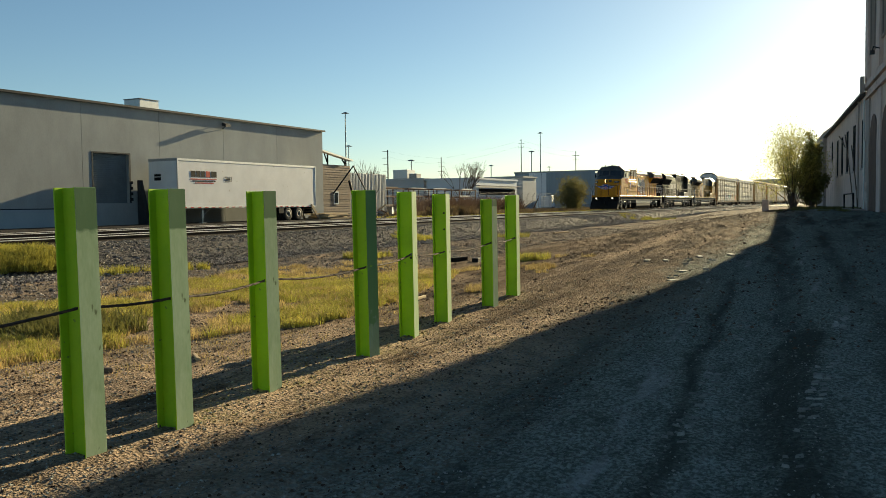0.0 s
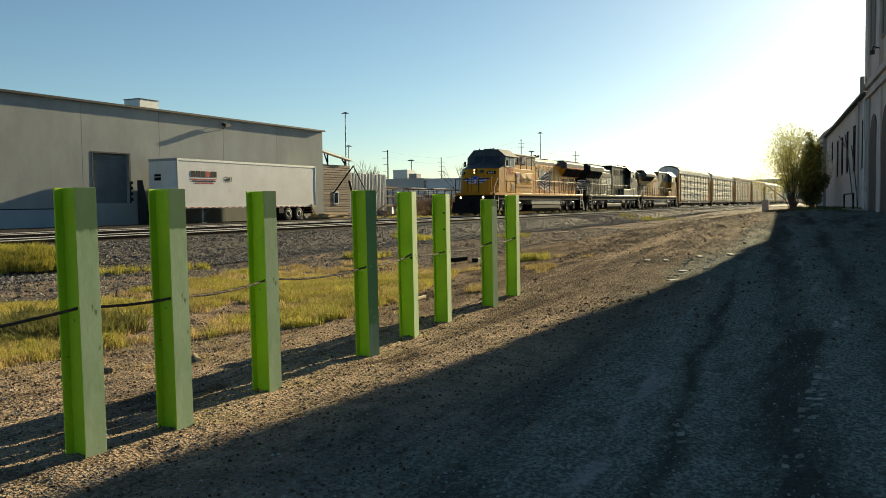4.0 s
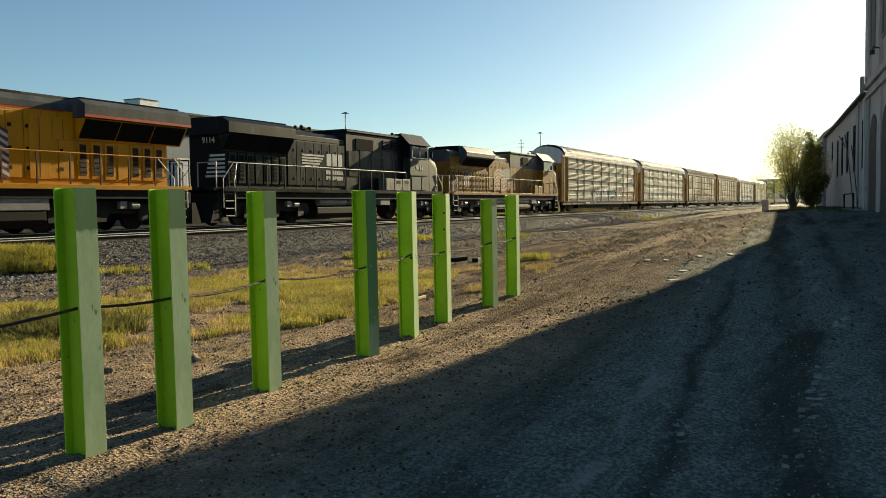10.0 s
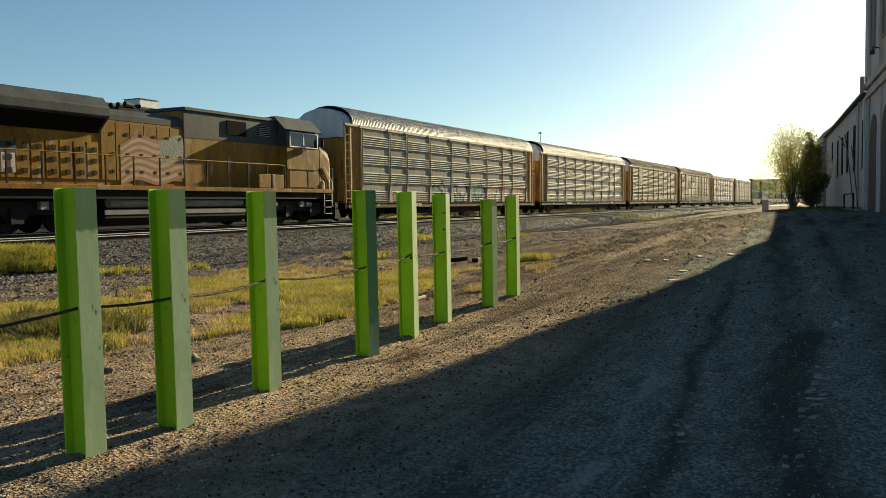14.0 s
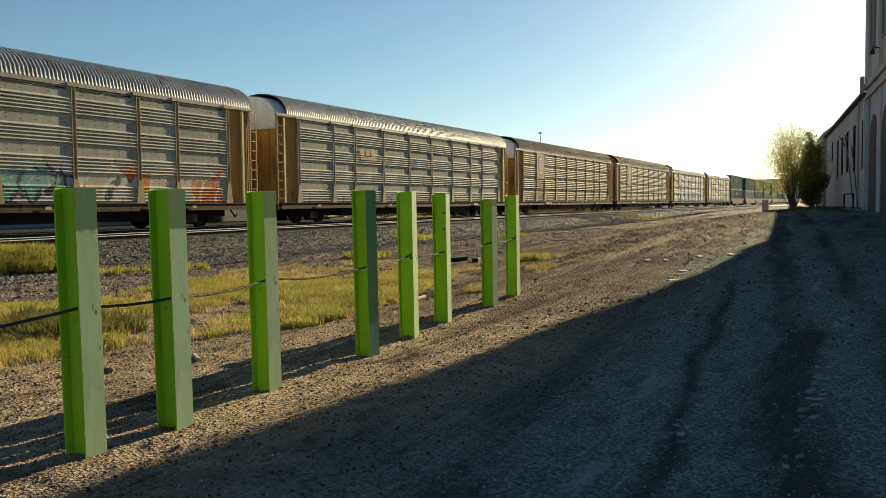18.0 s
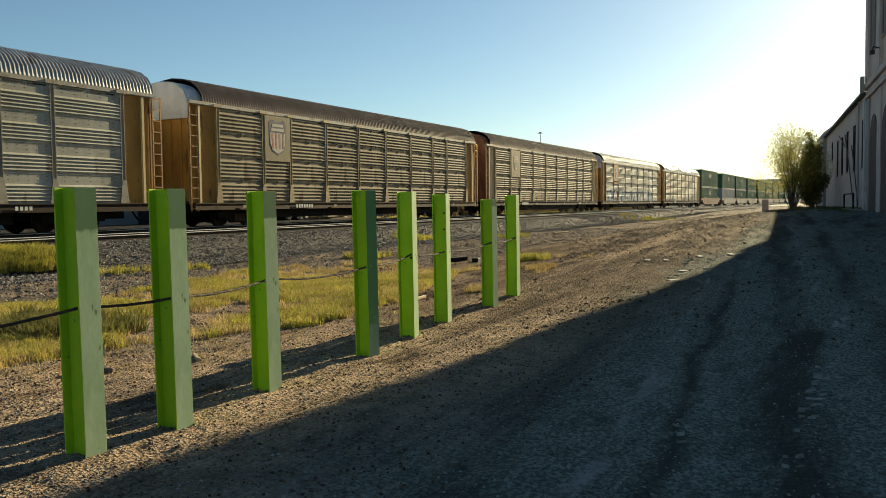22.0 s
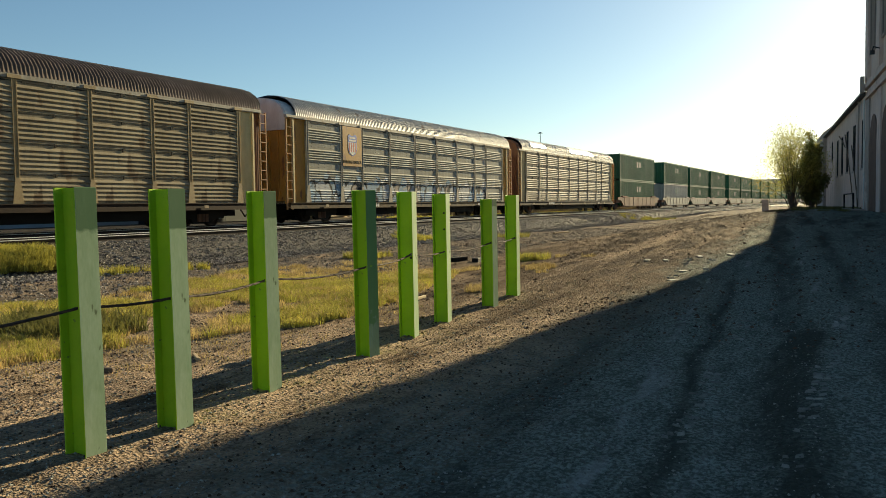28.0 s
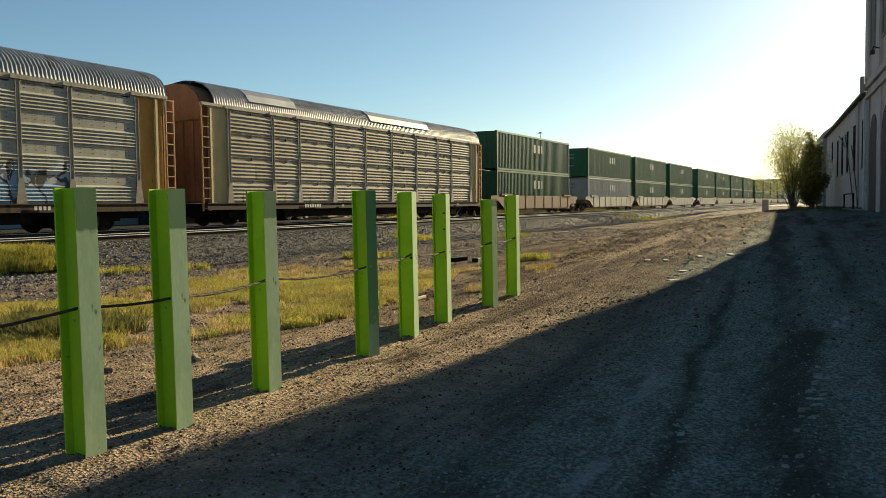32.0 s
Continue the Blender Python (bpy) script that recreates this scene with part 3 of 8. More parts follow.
def blades(name, spots, material, label, seed, h0=0.1, h1=0.3, n=60, wide=0.008):
    """Tufts of thin bent blades; spots: x, y, z, radius."""
    rng = random.Random(seed)
    verts, faces = [], []
    for x, y, z, rad in spots:
        for _ in range(n):
            a, r = rng.uniform(0, 6.283), rad * math.sqrt(rng.random())
            bx, by = x + r * math.cos(a), y + r * math.sin(a)
            h, lean = rng.uniform(h0, h1), rng.uniform(0.1, 1.3)
            d, k, w = rng.uniform(0, 6.283), len(verts), wide * rng.uniform(0.7, 1.5)
            cx, cy = math.cos(d), math.sin(d)
            lx, ly = cx * lean * h, cy * lean * h
            verts += [(bx - cy * w, by + cx * w, z - 0.02), (bx + cy * w, by - cx * w, z - 0.02), (bx + lx * 0.4 + cy * w * 0.8, by + ly * 0.4 - cx * w * 0.8, z + h * 0.6), (bx + lx * 0.4 - cy * w * 0.8, by + ly * 0.4 + cx * w * 0.8, z + h * 0.6), (bx + lx, by + ly, z + h)]
            faces += [(k, k + 1, k + 2, k + 3), (k + 3, k + 2, k + 4)]
    ob = new(name, raw(name, verts, faces, material))
    return tagged(ob, label, "grass", kind="stuff")


def grass():
    rng = random.Random(21)

    def fill(count, x0, x1, y0, y1, keep=0.0, scale=0.5):
        out = []
        while len(out) < count:
            x, y = rng.uniform(x0, x1), rng.uniform(y0, y1)
            if noise.noise(Vector((x * scale, y * scale, 4.4))) + rng.uniform(-0.2, 0.2) > keep:
                out.append((x, y, max(ground_z(x, y), bed_z(x) if x < -15.2 else -9), 0.16))
        return out
    # the strip of grass between the posts and the ballast
    def strip(count, bias):
        out = []
        while len(out) < count:
            y = rng.uniform(4.2, 15.0)
            edge = -7.3 + 1.2 * smooth01(6.2, 9.0, y) - 0.2 * max(0, y - 9.5)
            x = edge - 5.2 * rng.random() ** 1.2
            k = noise.noise(Vector((x * 0.55, y * 0.45, 8.1)))
            if k + rng.uniform(-0.25, 0.25) > bias and x > -12.3:
                out.append((x, y, ground_z(x, y), 0.15))
        return out
    blades("green_grass", strip(800, -0.08), M_GRASS, "patch of yellow-green grass beside the posts", 22, 0.02, 0.13, 130, 0.0034)
    blades("dry_grass", strip(850, -0.25) + fill(130, -12, -5.5, 12, 19, 0.08), M_DRY, "dry straw-coloured grass beside the posts", 23, 0.015, 0.11, 100, 0.0034)
    straw = [(x, y, z, 0.2) for x, y, z, _ in fill(260, -7.4, -4.95, 4.6, 12.5, 0.02, 0.8)]
    blades("loose_straw", straw, M_DRY, "thin scatter of dry straw on the dirt between posts and grass", 28, 0.008, 0.035, 16, 0.003)
    mound = []
    for _ in range(420):
        a, r = rng.uniform(0, 6.283), math.sqrt(rng.random())
        mound.append((-16.5 + 0.95 * r * math.cos(a), 12.3 + 1.5 * r * math.sin(a), 0.22 + 0.42 * (1 - r * r) * rng.uniform(0.5, 1.0), 0.16))
    blades("grass_mound", mound, M_GRASS, "thick yellow-green grass clump at the foot of the ballast", 24, 0.06, 0.24, 100, 0.004)
    tufts = []
    for cx, cy, s, n in ((-15.8, 29.5, 0.6, 26), (-15.2, 67, 1.6, 40), (-14.5, 13.3, 0.5, 12), (-13.6, 14.3, 0.4, 8), (-12.2, 19.5, 0.5, 8), (-7.0, 18.5, 0.5, 9), (-13.2, 34, 0.8, 8)):
        for _ in range(n):
            x, y = cx + rng.gauss(0, s * 0.6), cy + rng.gauss(0, s)
            tufts.append((x, y, max(ground_z(x, y), bed_z(x)), 0.16))
    blades("grass_tufts", tufts, M_GRASS, "scattered yellow-green grass tufts by the ballast", 25, 0.05, 0.2, 80, 0.005)
    weeds = []
    for _ in range(200):
        x, y = -8.8 + rng.gauss(0, 0.55), 7.0 + rng.gauss(0, 0.35)
        weeds.append((x, y, ground_z(x, y), 0.15))
    blades("weeds", weeds[:75], M_LEAFD, "low dark green weeds in the grass", 26, 0.05, 0.26, 90, 0.007)
    shade = [(rng.uniform(-4, 6), rng.uniform(42, 62)) for _ in range(220)]
    blades("yard_weeds", [(x, y, ground_z(x, y), 0.25) for x, y in shade], M_LEAFD, "low green weeds along the old building", 27, 0.04, 0.16, 40, 0.015)


grass()


# ---- the row of green posts with its cable ----
POSTS = (
    (-4.26, 3.58, 1.630, 1, 0.165), (-4.22, 4.29, 1.630, 1, 0.165), (-4.39, 5.50, 1.625, 0, 0.165), (-4.43, 7.14, 1.650, -7, 0.165),
    (-4.56, 8.24, 1.615, 10, 0.165), (-4.66, 9.29, 1.587, 9, 0.165), (-4.68, 10.81, 1.495, -2, 0.165), (-4.78, 11.93, 1.528, 5, 0.165))


def repainted(name, at, soft, coat=(0.06, 0.13, 0.06)):
    """Weathered green paint with a ragged darker coat above a share of the height."""
    m = M_FLANGE.copy()
    m.name = name
    n, l = m.node_tree.nodes, m.node_tree.links
    p = n["Principled BSDF"]
    old = p.inputs["Base Color"].links[0].from_socket
    tc = n.new("ShaderNodeTexCoord")
    sep = n.new("ShaderNodeSeparateXYZ")
    l.new(tc.outputs["Generated"], sep.inputs[0])
    nz = n.new("ShaderNodeTexNoise")
    nz.inputs["Scale"].default_value, nz.inputs["Detail"].default_value = 14, 6
    l.new(tc.outputs["Object"], nz.inputs["Vector"])
    add = n.new("ShaderNodeMath")
    add.operation = "MULTIPLY_ADD"
    add.inputs[1].default_value = soft
    l.new(nz.outputs["Fac"], add.inputs[0])
    l.new(sep.outputs["Z"], add.inputs[2])
    mr = n.new("ShaderNodeMapRange")
    mr.inputs["From Min"].default_value, mr.inputs["From Max"].default_value, mr.inputs["To Max"].default_value = at + soft / 2, at + soft / 2 + 0.006 + soft * 0.1, 0.9
    l.new(add.outputs[0], mr.inputs["Value"])
    mx = n.new("ShaderNodeMixRGB")
    l.new(mr.outputs[0], mx.inputs["Fac"])
    l.new(old, mx.inputs["Color1"])
    mx.inputs["Color2"].default_value = (*coat, 1)
    l.new(mx.outputs[0], p.inputs["Base Color"])
    return m


TOPS = {0: repainted("thin_dark_top", 0.835, 0.08), 1: repainted("dark_top", 0.835, 0.02), 2: repainted("dark_top_low", 0.865, 0.02), 3: repainted("dark_coat", 0.22, 0.35, (0.17, 0.30, 0.11)), 6: repainted("dark_cap", 0.93, 0.03)}


def build_posts():
    ends = []
    for i, (x, y, h, turn, w) in enumerate(POSTS):
        z = ground_z(x, y)
        post = holder("fence_post", pose(x, y, z - 0.05, 0.5, -0.3, turn), ("green-painted steel beam post with a dark repainted top", "green-painted steel beam post with chipped paint", "dark green repainted steel beam post")[0 if i in (1, 2, 0) else 2 if i == 3 else 1], "post", "green posts along the yard")
        h += 0.05
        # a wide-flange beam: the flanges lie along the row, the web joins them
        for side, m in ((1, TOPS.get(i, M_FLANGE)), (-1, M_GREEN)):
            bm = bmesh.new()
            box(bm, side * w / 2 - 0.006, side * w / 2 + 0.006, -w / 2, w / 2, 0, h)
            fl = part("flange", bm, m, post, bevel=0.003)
            # front edges get the web's brighter green to cancel their blue sky tint
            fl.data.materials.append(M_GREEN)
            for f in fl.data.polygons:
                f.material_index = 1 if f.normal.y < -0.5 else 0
        bm = bmesh.new()
        box(bm, -w / 2 + 0.0065, w / 2 - 0.0065, -0.025, -0.015, 0, h - 0.002)
        part("web", bm, M_GREEN, post)
        for k, hz in enumerate((0.93, 1.2, 1.4)[:3 if i in (1, 3, 5) else 1]):
            bm = bmesh.new()
            rod(bm, (w * 0.28, -0.030, hz), (w * 0.28, -0.0252, hz), 0.013, 8)
            part("bolt_hole", bm, M_BLACK, post, "dark drilled hole")
        ends.append(Vector((x + 0.05, y - 0.02, z + 0.90 + (0.01, 0, 0.01, 0, 0.02, -0.02, 0.0, -0.01)[i])))
    cable = holder("cable", Matrix(), "frayed dark steel cable threaded through the posts", "cable")
    first = ends[0] + Vector((-0.35, -2.6, -0.06))
    for i, (a, b) in enumerate(zip([first] + ends, ends)):
        sag = 0.035 * (b - a).length / 1.3
        pts = []
        for k in range(11):
            t = k / 10
            p = a.lerp(b, t) - Vector((0, 0, 4 * sag * t * (1 - t)))
            pts.append(p + Vector((0, 0, 0.004 * noise.noise(p * 6))))
        bm = bmesh.new()
        path_rod(bm, pts, 0.009, 6)
        for p, q in zip(pts, pts[1:]):
            d = (q - p).normalized()
            for k in range(4):
                c = p.lerp(q, k / 4)
                o = d.orthogonal() * 0.0065
                o.rotate(Matrix.Rotation(k * 1.57, 3, d))
                o2 = o.copy()
                o2.rotate(Matrix.Rotation(1.57, 3, d))
                rod(bm, c + o, c + d * (q - p).length * 0.25 + o2, 0.0045, 4)
        part("cable_span", bm, M_RUST, cable)
    for i, p in enumerate(ends):
        bm = bmesh.new()
        rod(bm, p + Vector((0.015, -0.03, 0)), p + Vector((0.015, 0.012, 0)), 0.017, 8)
        part("clamp", bm, M_GREEN if i % 2 else M_STEEL, cable, "cable clamp at a post")


build_posts()

# ---- the warehouse across the tracks ----
def build_warehouse():
    wx, roof = -41.0, 7.8
    ware = holder("warehouse", Matrix(), "long grey tilt-up concrete warehouse with a dark roof edge", "warehouse")
    joints = [-14, -7.5, -1.4, 4.6, 10.6, 16.6, 22.7, 28.77, 34.86, 40.95, 47.07, 53.2, 59.4]
    dy0, dy1, dz0, dz1 = 35.6, 38.35, 1.86, 4.88
    for a, b in zip(joints, joints[1:]):
        bm = bmesh.new()
        a2, b2 = a + 0.012, b - 0.012
        if a < dy0 < b:
            for q in ((dy1, b2, 0.2, roof), (dy0, dy1, dz1, roof), (dy0, dy1, 0.2, dz0)):
                box(bm, wx - 0.3, wx, *q)
                part("wall_panel", bm, M_TILT, ware)
                bm = bmesh.new()
            box(bm, wx - 0.3, wx, a2, dy0, 0.2, roof)
        else:
            box(bm, wx - 0.3, wx, a2, b2, 0.2, roof)
        part("wall_panel", bm, M_TILT, ware)
    bm = bmesh.new()
    box(bm, wx - 0.36, wx - 0.302, joints[0] + 0.31, 59.08, 0.2, roof - 0.05)
    part("joint_backing", bm, M_CAP, ware)
    bm = bmesh.new()
    box(bm, wx - 40, wx - 0.362, 59.1, 59.4, 0.2, roof)
    part("side_wall", bm, M_TILT, ware)
    bm = bmesh.new()
    box(bm, wx - 40, wx - 0.362, joints[0], joints[0] + 0.3, 0.2, roof)
    part("side_wall", bm, M_TILT, ware)
    bm = bmesh.new()
    box(bm, wx - 40, wx + 0.20, joints[0] - 0.1, 59.55, roof + 0.003, roof + 0.10)
    part("roof", bm, M_CAP, ware, "flat dark roof")
    bm = bmesh.new()
    box(bm, wx + 0.203, wx + 0.225, joints[0] - 0.1, 59.55, roof - 0.02, roof + 0.11)
    part("roof_edge", bm, M_CAP, ware, "dark metal roof edge")
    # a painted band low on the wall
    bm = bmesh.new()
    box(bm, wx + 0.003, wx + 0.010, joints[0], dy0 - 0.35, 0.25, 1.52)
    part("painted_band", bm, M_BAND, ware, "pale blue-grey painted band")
    bm = bmesh.new()
    box(bm, wx + 0.003, wx + 0.014, joints[0], dy0 - 0.35, 1.52, 1.58)
    part("band_edge", bm, M_CAP, ware)
    # roller door
    bm = bmesh.new()
    box(bm, wx - 0.27, wx - 0.24, dy0 + 0.01, dy1 - 0.01, dz0 + 0.002, dz1 - 0.002)
    door = part("roller_door", bm, M_DOOR, ware, "closed dark grey ribbed roller door")
    step = (dz1 - dz0) / 24
    for k in range(24):
        z0 = dz0 + k * step
        bm = bmesh.new()
        prism(bm, [(wx - 0.238, z0), (wx - 0.225, z0 + 0.03), (wx - 0.225, z0 + 0.09), (wx - 0.238, z0 + 0.12)], "y", dy0 + 0.02, dy1 - 0.02)
        part("slat", bm, M_DOOR, door)
    bm = bmesh.new()
    box(bm, wx + 0.004, wx + 0.02, dy0 - 0.08, dy0, dz0, dz1 + 0.08)
    box(bm, wx + 0.004, wx + 0.02, dy1, dy1 + 0.12, dz0, dz1 + 0.08)
    box(bm, wx + 0.004, wx + 0.02, dy0, dy1, dz1, dz1 + 0.08)
    part("door_frame", bm, M_CAP, ware, "dark door frame")
    for z in (2.0, 2.35, 2.7, 3.05):
        bm = bmesh.new()
        box(bm, wx + 0.052, wx + 0.14, dy1 + 0.02, dy1 + 0.16, z, z + 0.18)
        part("dock_bumper", bm, M_BLACK, ware)
    # lamp on its arm, whose long shadow falls along the wall
    bm = bmesh.new()
    prism(bm, [(wx + 0.18, 7.30), (wx + 0.55, 7.22), (wx + 0.55, 7.42), (wx + 0.22, 7.54)], "y", 46.75, 47.25)
    lamp = part("wall_lamp", bm, M_CAP, ware, "dark floodlight on a bracket")
    bm = bmesh.new()
    rod(bm, (wx + 0.01, 47.0, 7.1), (wx + 0.3, 47.0, 7.3), 0.025)
    rod(bm, (wx + 0.01, 47.0, 7.5), (wx + 0.3, 47.0, 7.45), 0.025)
    part("bracket", bm, M_CAP, lamp)
    bm = bmesh.new()
    box(bm, wx - 3.0, wx - 1.6, 40.9, 42.6, roof + 0.10, roof + 0.92)
    unit = thing("rooftop_unit", bm, M_GALV, "grey metal ventilation unit on the warehouse roof", "ventilation unit", bevel=0.03)
    bm = bmesh.new()
    box(bm, wx - 3.03, wx - 1.57, 40.87, 42.63, roof + 0.922, roof + 0.96)
    part("cover", bm, M_GREYP, unit)
    # loading dock: concrete steps, a sloping side wall
    bm = bmesh.new()
    prism(bm, [(wx + 0.06, 0.3), (wx + 0.9, 0.3), (wx + 0.6, 1.8), (wx + 0.25, 3.3), (wx + 0.06, 3.3)], "y", 38.9, 39.2)
    thing("dock_wall", bm, M_CAP, "dark dock shelter beside the roller door", "dock shelter", bevel=0.02)


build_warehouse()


def wheel_mesh(r, w, hub, material):
    bm = bmesh.new()
    prof = [(0, 0.35 * r), (-w * 0.35, 0.45 * r), (-w * 0.5, 0.62 * r), (-w * 0.5, 0.93 * r), (-w * 0.35, r), (w * 0.35, r), (w * 0.5, 0.93 * r), (w * 0.5, 0.62 * r), (w * 0.35, 0.45 * r)]
    seg = 20
    rings = []
    for i in range(seg):
        a = 2 * math.pi * i / seg
        rings.append([bm.verts.new((p, q * math.cos(a), q * math.sin(a))) for p, q in prof])
    for i in range(seg):
        j = (i + 1) % seg
        for k in range(len(prof)):
            m = (k + 1) % len(prof)
            bm.faces.new((rings[i][k], rings[i][m], rings[j][m], rings[j][k]))
    return finish(bm, hub, material, True)


def build_trailer():
    tr = holder("semi_trailer", pose(-37.93, 39.3, 0.5), "white box semi-trailer with faded lettering, parked at the warehouse", "trailer")
    L, H = 14.6, 4.1
    bm = bmesh.new()
    box(bm, -2.42, 0, 0, L, 0.98, H)
    part("box", bm, M_WHITE, tr, bevel=0.03)
    for z0, z1, m in ((0.98, 1.12, M_GALV), (H - 0.15, H + 0.01, M_GALV)):
        bm = bmesh.new()
        box(bm, -2.43, 0.02, -0.02, L + 0.02, z0, z1)
        part("rail", bm, m, tr, "aluminium edge rail", bevel=0.015)
    for y in (-0.03, L - 0.05):
        bm = bmesh.new()
        box(bm, -0.06, 0.025, y, y + 0.08, 1.0, H)
        part("corner_post", bm, M_GALV, tr, bevel=0.01)
    bm = bmesh.new()
    for k in range(22):
        box(bm, 0.022, 0.028, 0.4 + k * 0.65, 0.7 + k * 0.65, 1.02, 1.07)
    part("reflector_tape", bm, M_RED, tr, "red and white marker tape")
    # name and line of small print as plain shapes
    for i, (a, b) in enumerate(((1.15, 1.55), (1.63, 2.0), (2.06, 2.42), (2.5, 2.88), (2.95, 3.5))):
        bm = bmesh.new()
        box(bm, 0.013, 0.017, a, b, 2.98, 3.36)
        part("letter_block", bm, M_RED if i == 3 else M_FRAME, tr, "bar in place of a letter")
    for z, a, b, m in ((2.84, 1.1, 3.5, M_RED), (2.72, 1.25, 3.4, M_FRAME), (2.60, 1.5, 3.2, M_RED)):
        bm = bmesh.new()
        box(bm, 0.013, 0.017, a, b, z - 0.03, z + 0.03)
        part("print_line", bm, m, tr)
    for (a, b, z0, z1) in ((4.3, 4.95, 2.72, 3.05),):
        bm = bmesh.new()
        for q in ((a, b, z0, z0 + 0.03), (a, b, z1 - 0.03, z1), (a, a + 0.03, z0, z1), (b - 0.03, b, z0, z1), (a + 0.12, b - 0.12, z0 + 0.1, z1 - 0.1)):
            box(bm, 0.013, 0.017, *q)
        part("placard", bm, M_FRAME, tr)
    bm = bmesh.new()
    box(bm, -1.9, -1.35, -0.034, -0.03, 2.75, 2.95)
    box(bm, -1.9, -1.35, -0.034, -0.03, 3.0, 3.15)
    part("front_marking", bm, M_FRAME, tr)
    # running gear
    for x in (-0.45, -2.15):
        bm = bmesh.new()
        box(bm, x - 0.06, x + 0.06, 2.5, 2.66, 0.35, 0.98)
        box(bm, x - 0.16, x + 0.16, 2.4, 2.76, 0.0, 0.06)
        rod(bm, (x, 2.58, 0.05), (x, 2.58, 0.4), 0.045, 8)
        rod(bm, (x, 2.6, 0.5), (x, 3.4, 0.97), 0.025)
        part("landing_leg", bm, M_GALV, tr)
    tyre, rim = wheel_mesh(0.5, 0.28, "tyre", M_BLACK), wheel_mesh(0.29, 0.2, "rim", M_TANKD)
    for y in (11.1, 12.4):
        for x in (-0.14, -0.46, -1.96, -2.28):
            w = share("tyre", tyre, tr, x, y, 0.5)
            share("rim", rim, w, 0.05, 0, 0)
    bm = bmesh.new()
    box(bm, -2.0, -0.6, 10.2, 13.2, 0.62, 0.98)
    box(bm, -2.4, -0.2, 14.45, 14.55, 0.5, 0.62)
    box(bm, -2.3, -0.3, 14.45, 14.55, 0.62, 0.98)
    part("bogie_frame", bm, M_FRAME, tr)
    bm = bmesh.new()
    box(bm, -0.03, 0.01, 10.0, 10.6, 0.55, 0.98)
    box(bm, -0.03, 0.01, 13.0, 13.02, 0.35, 0.98)
    part("mud_flap", bm, M_BLACK, tr)


build_trailer()


# ---- the old stucco building ----
M_ARCH = mat("arch_shade_brown", (0.17, 0.11, 0.085), (0.10, 0.065, 0.05), rough=0.9, scale=1.5, fine=20, bump=0.3)
M_PLASTER = mat("pale_plaster", (0.58, 0.52, 0.47), (0.38, 0.31, 0.27), rough=0.95, scale=1.2, fine=12, bump=0.5, hard=0.08)

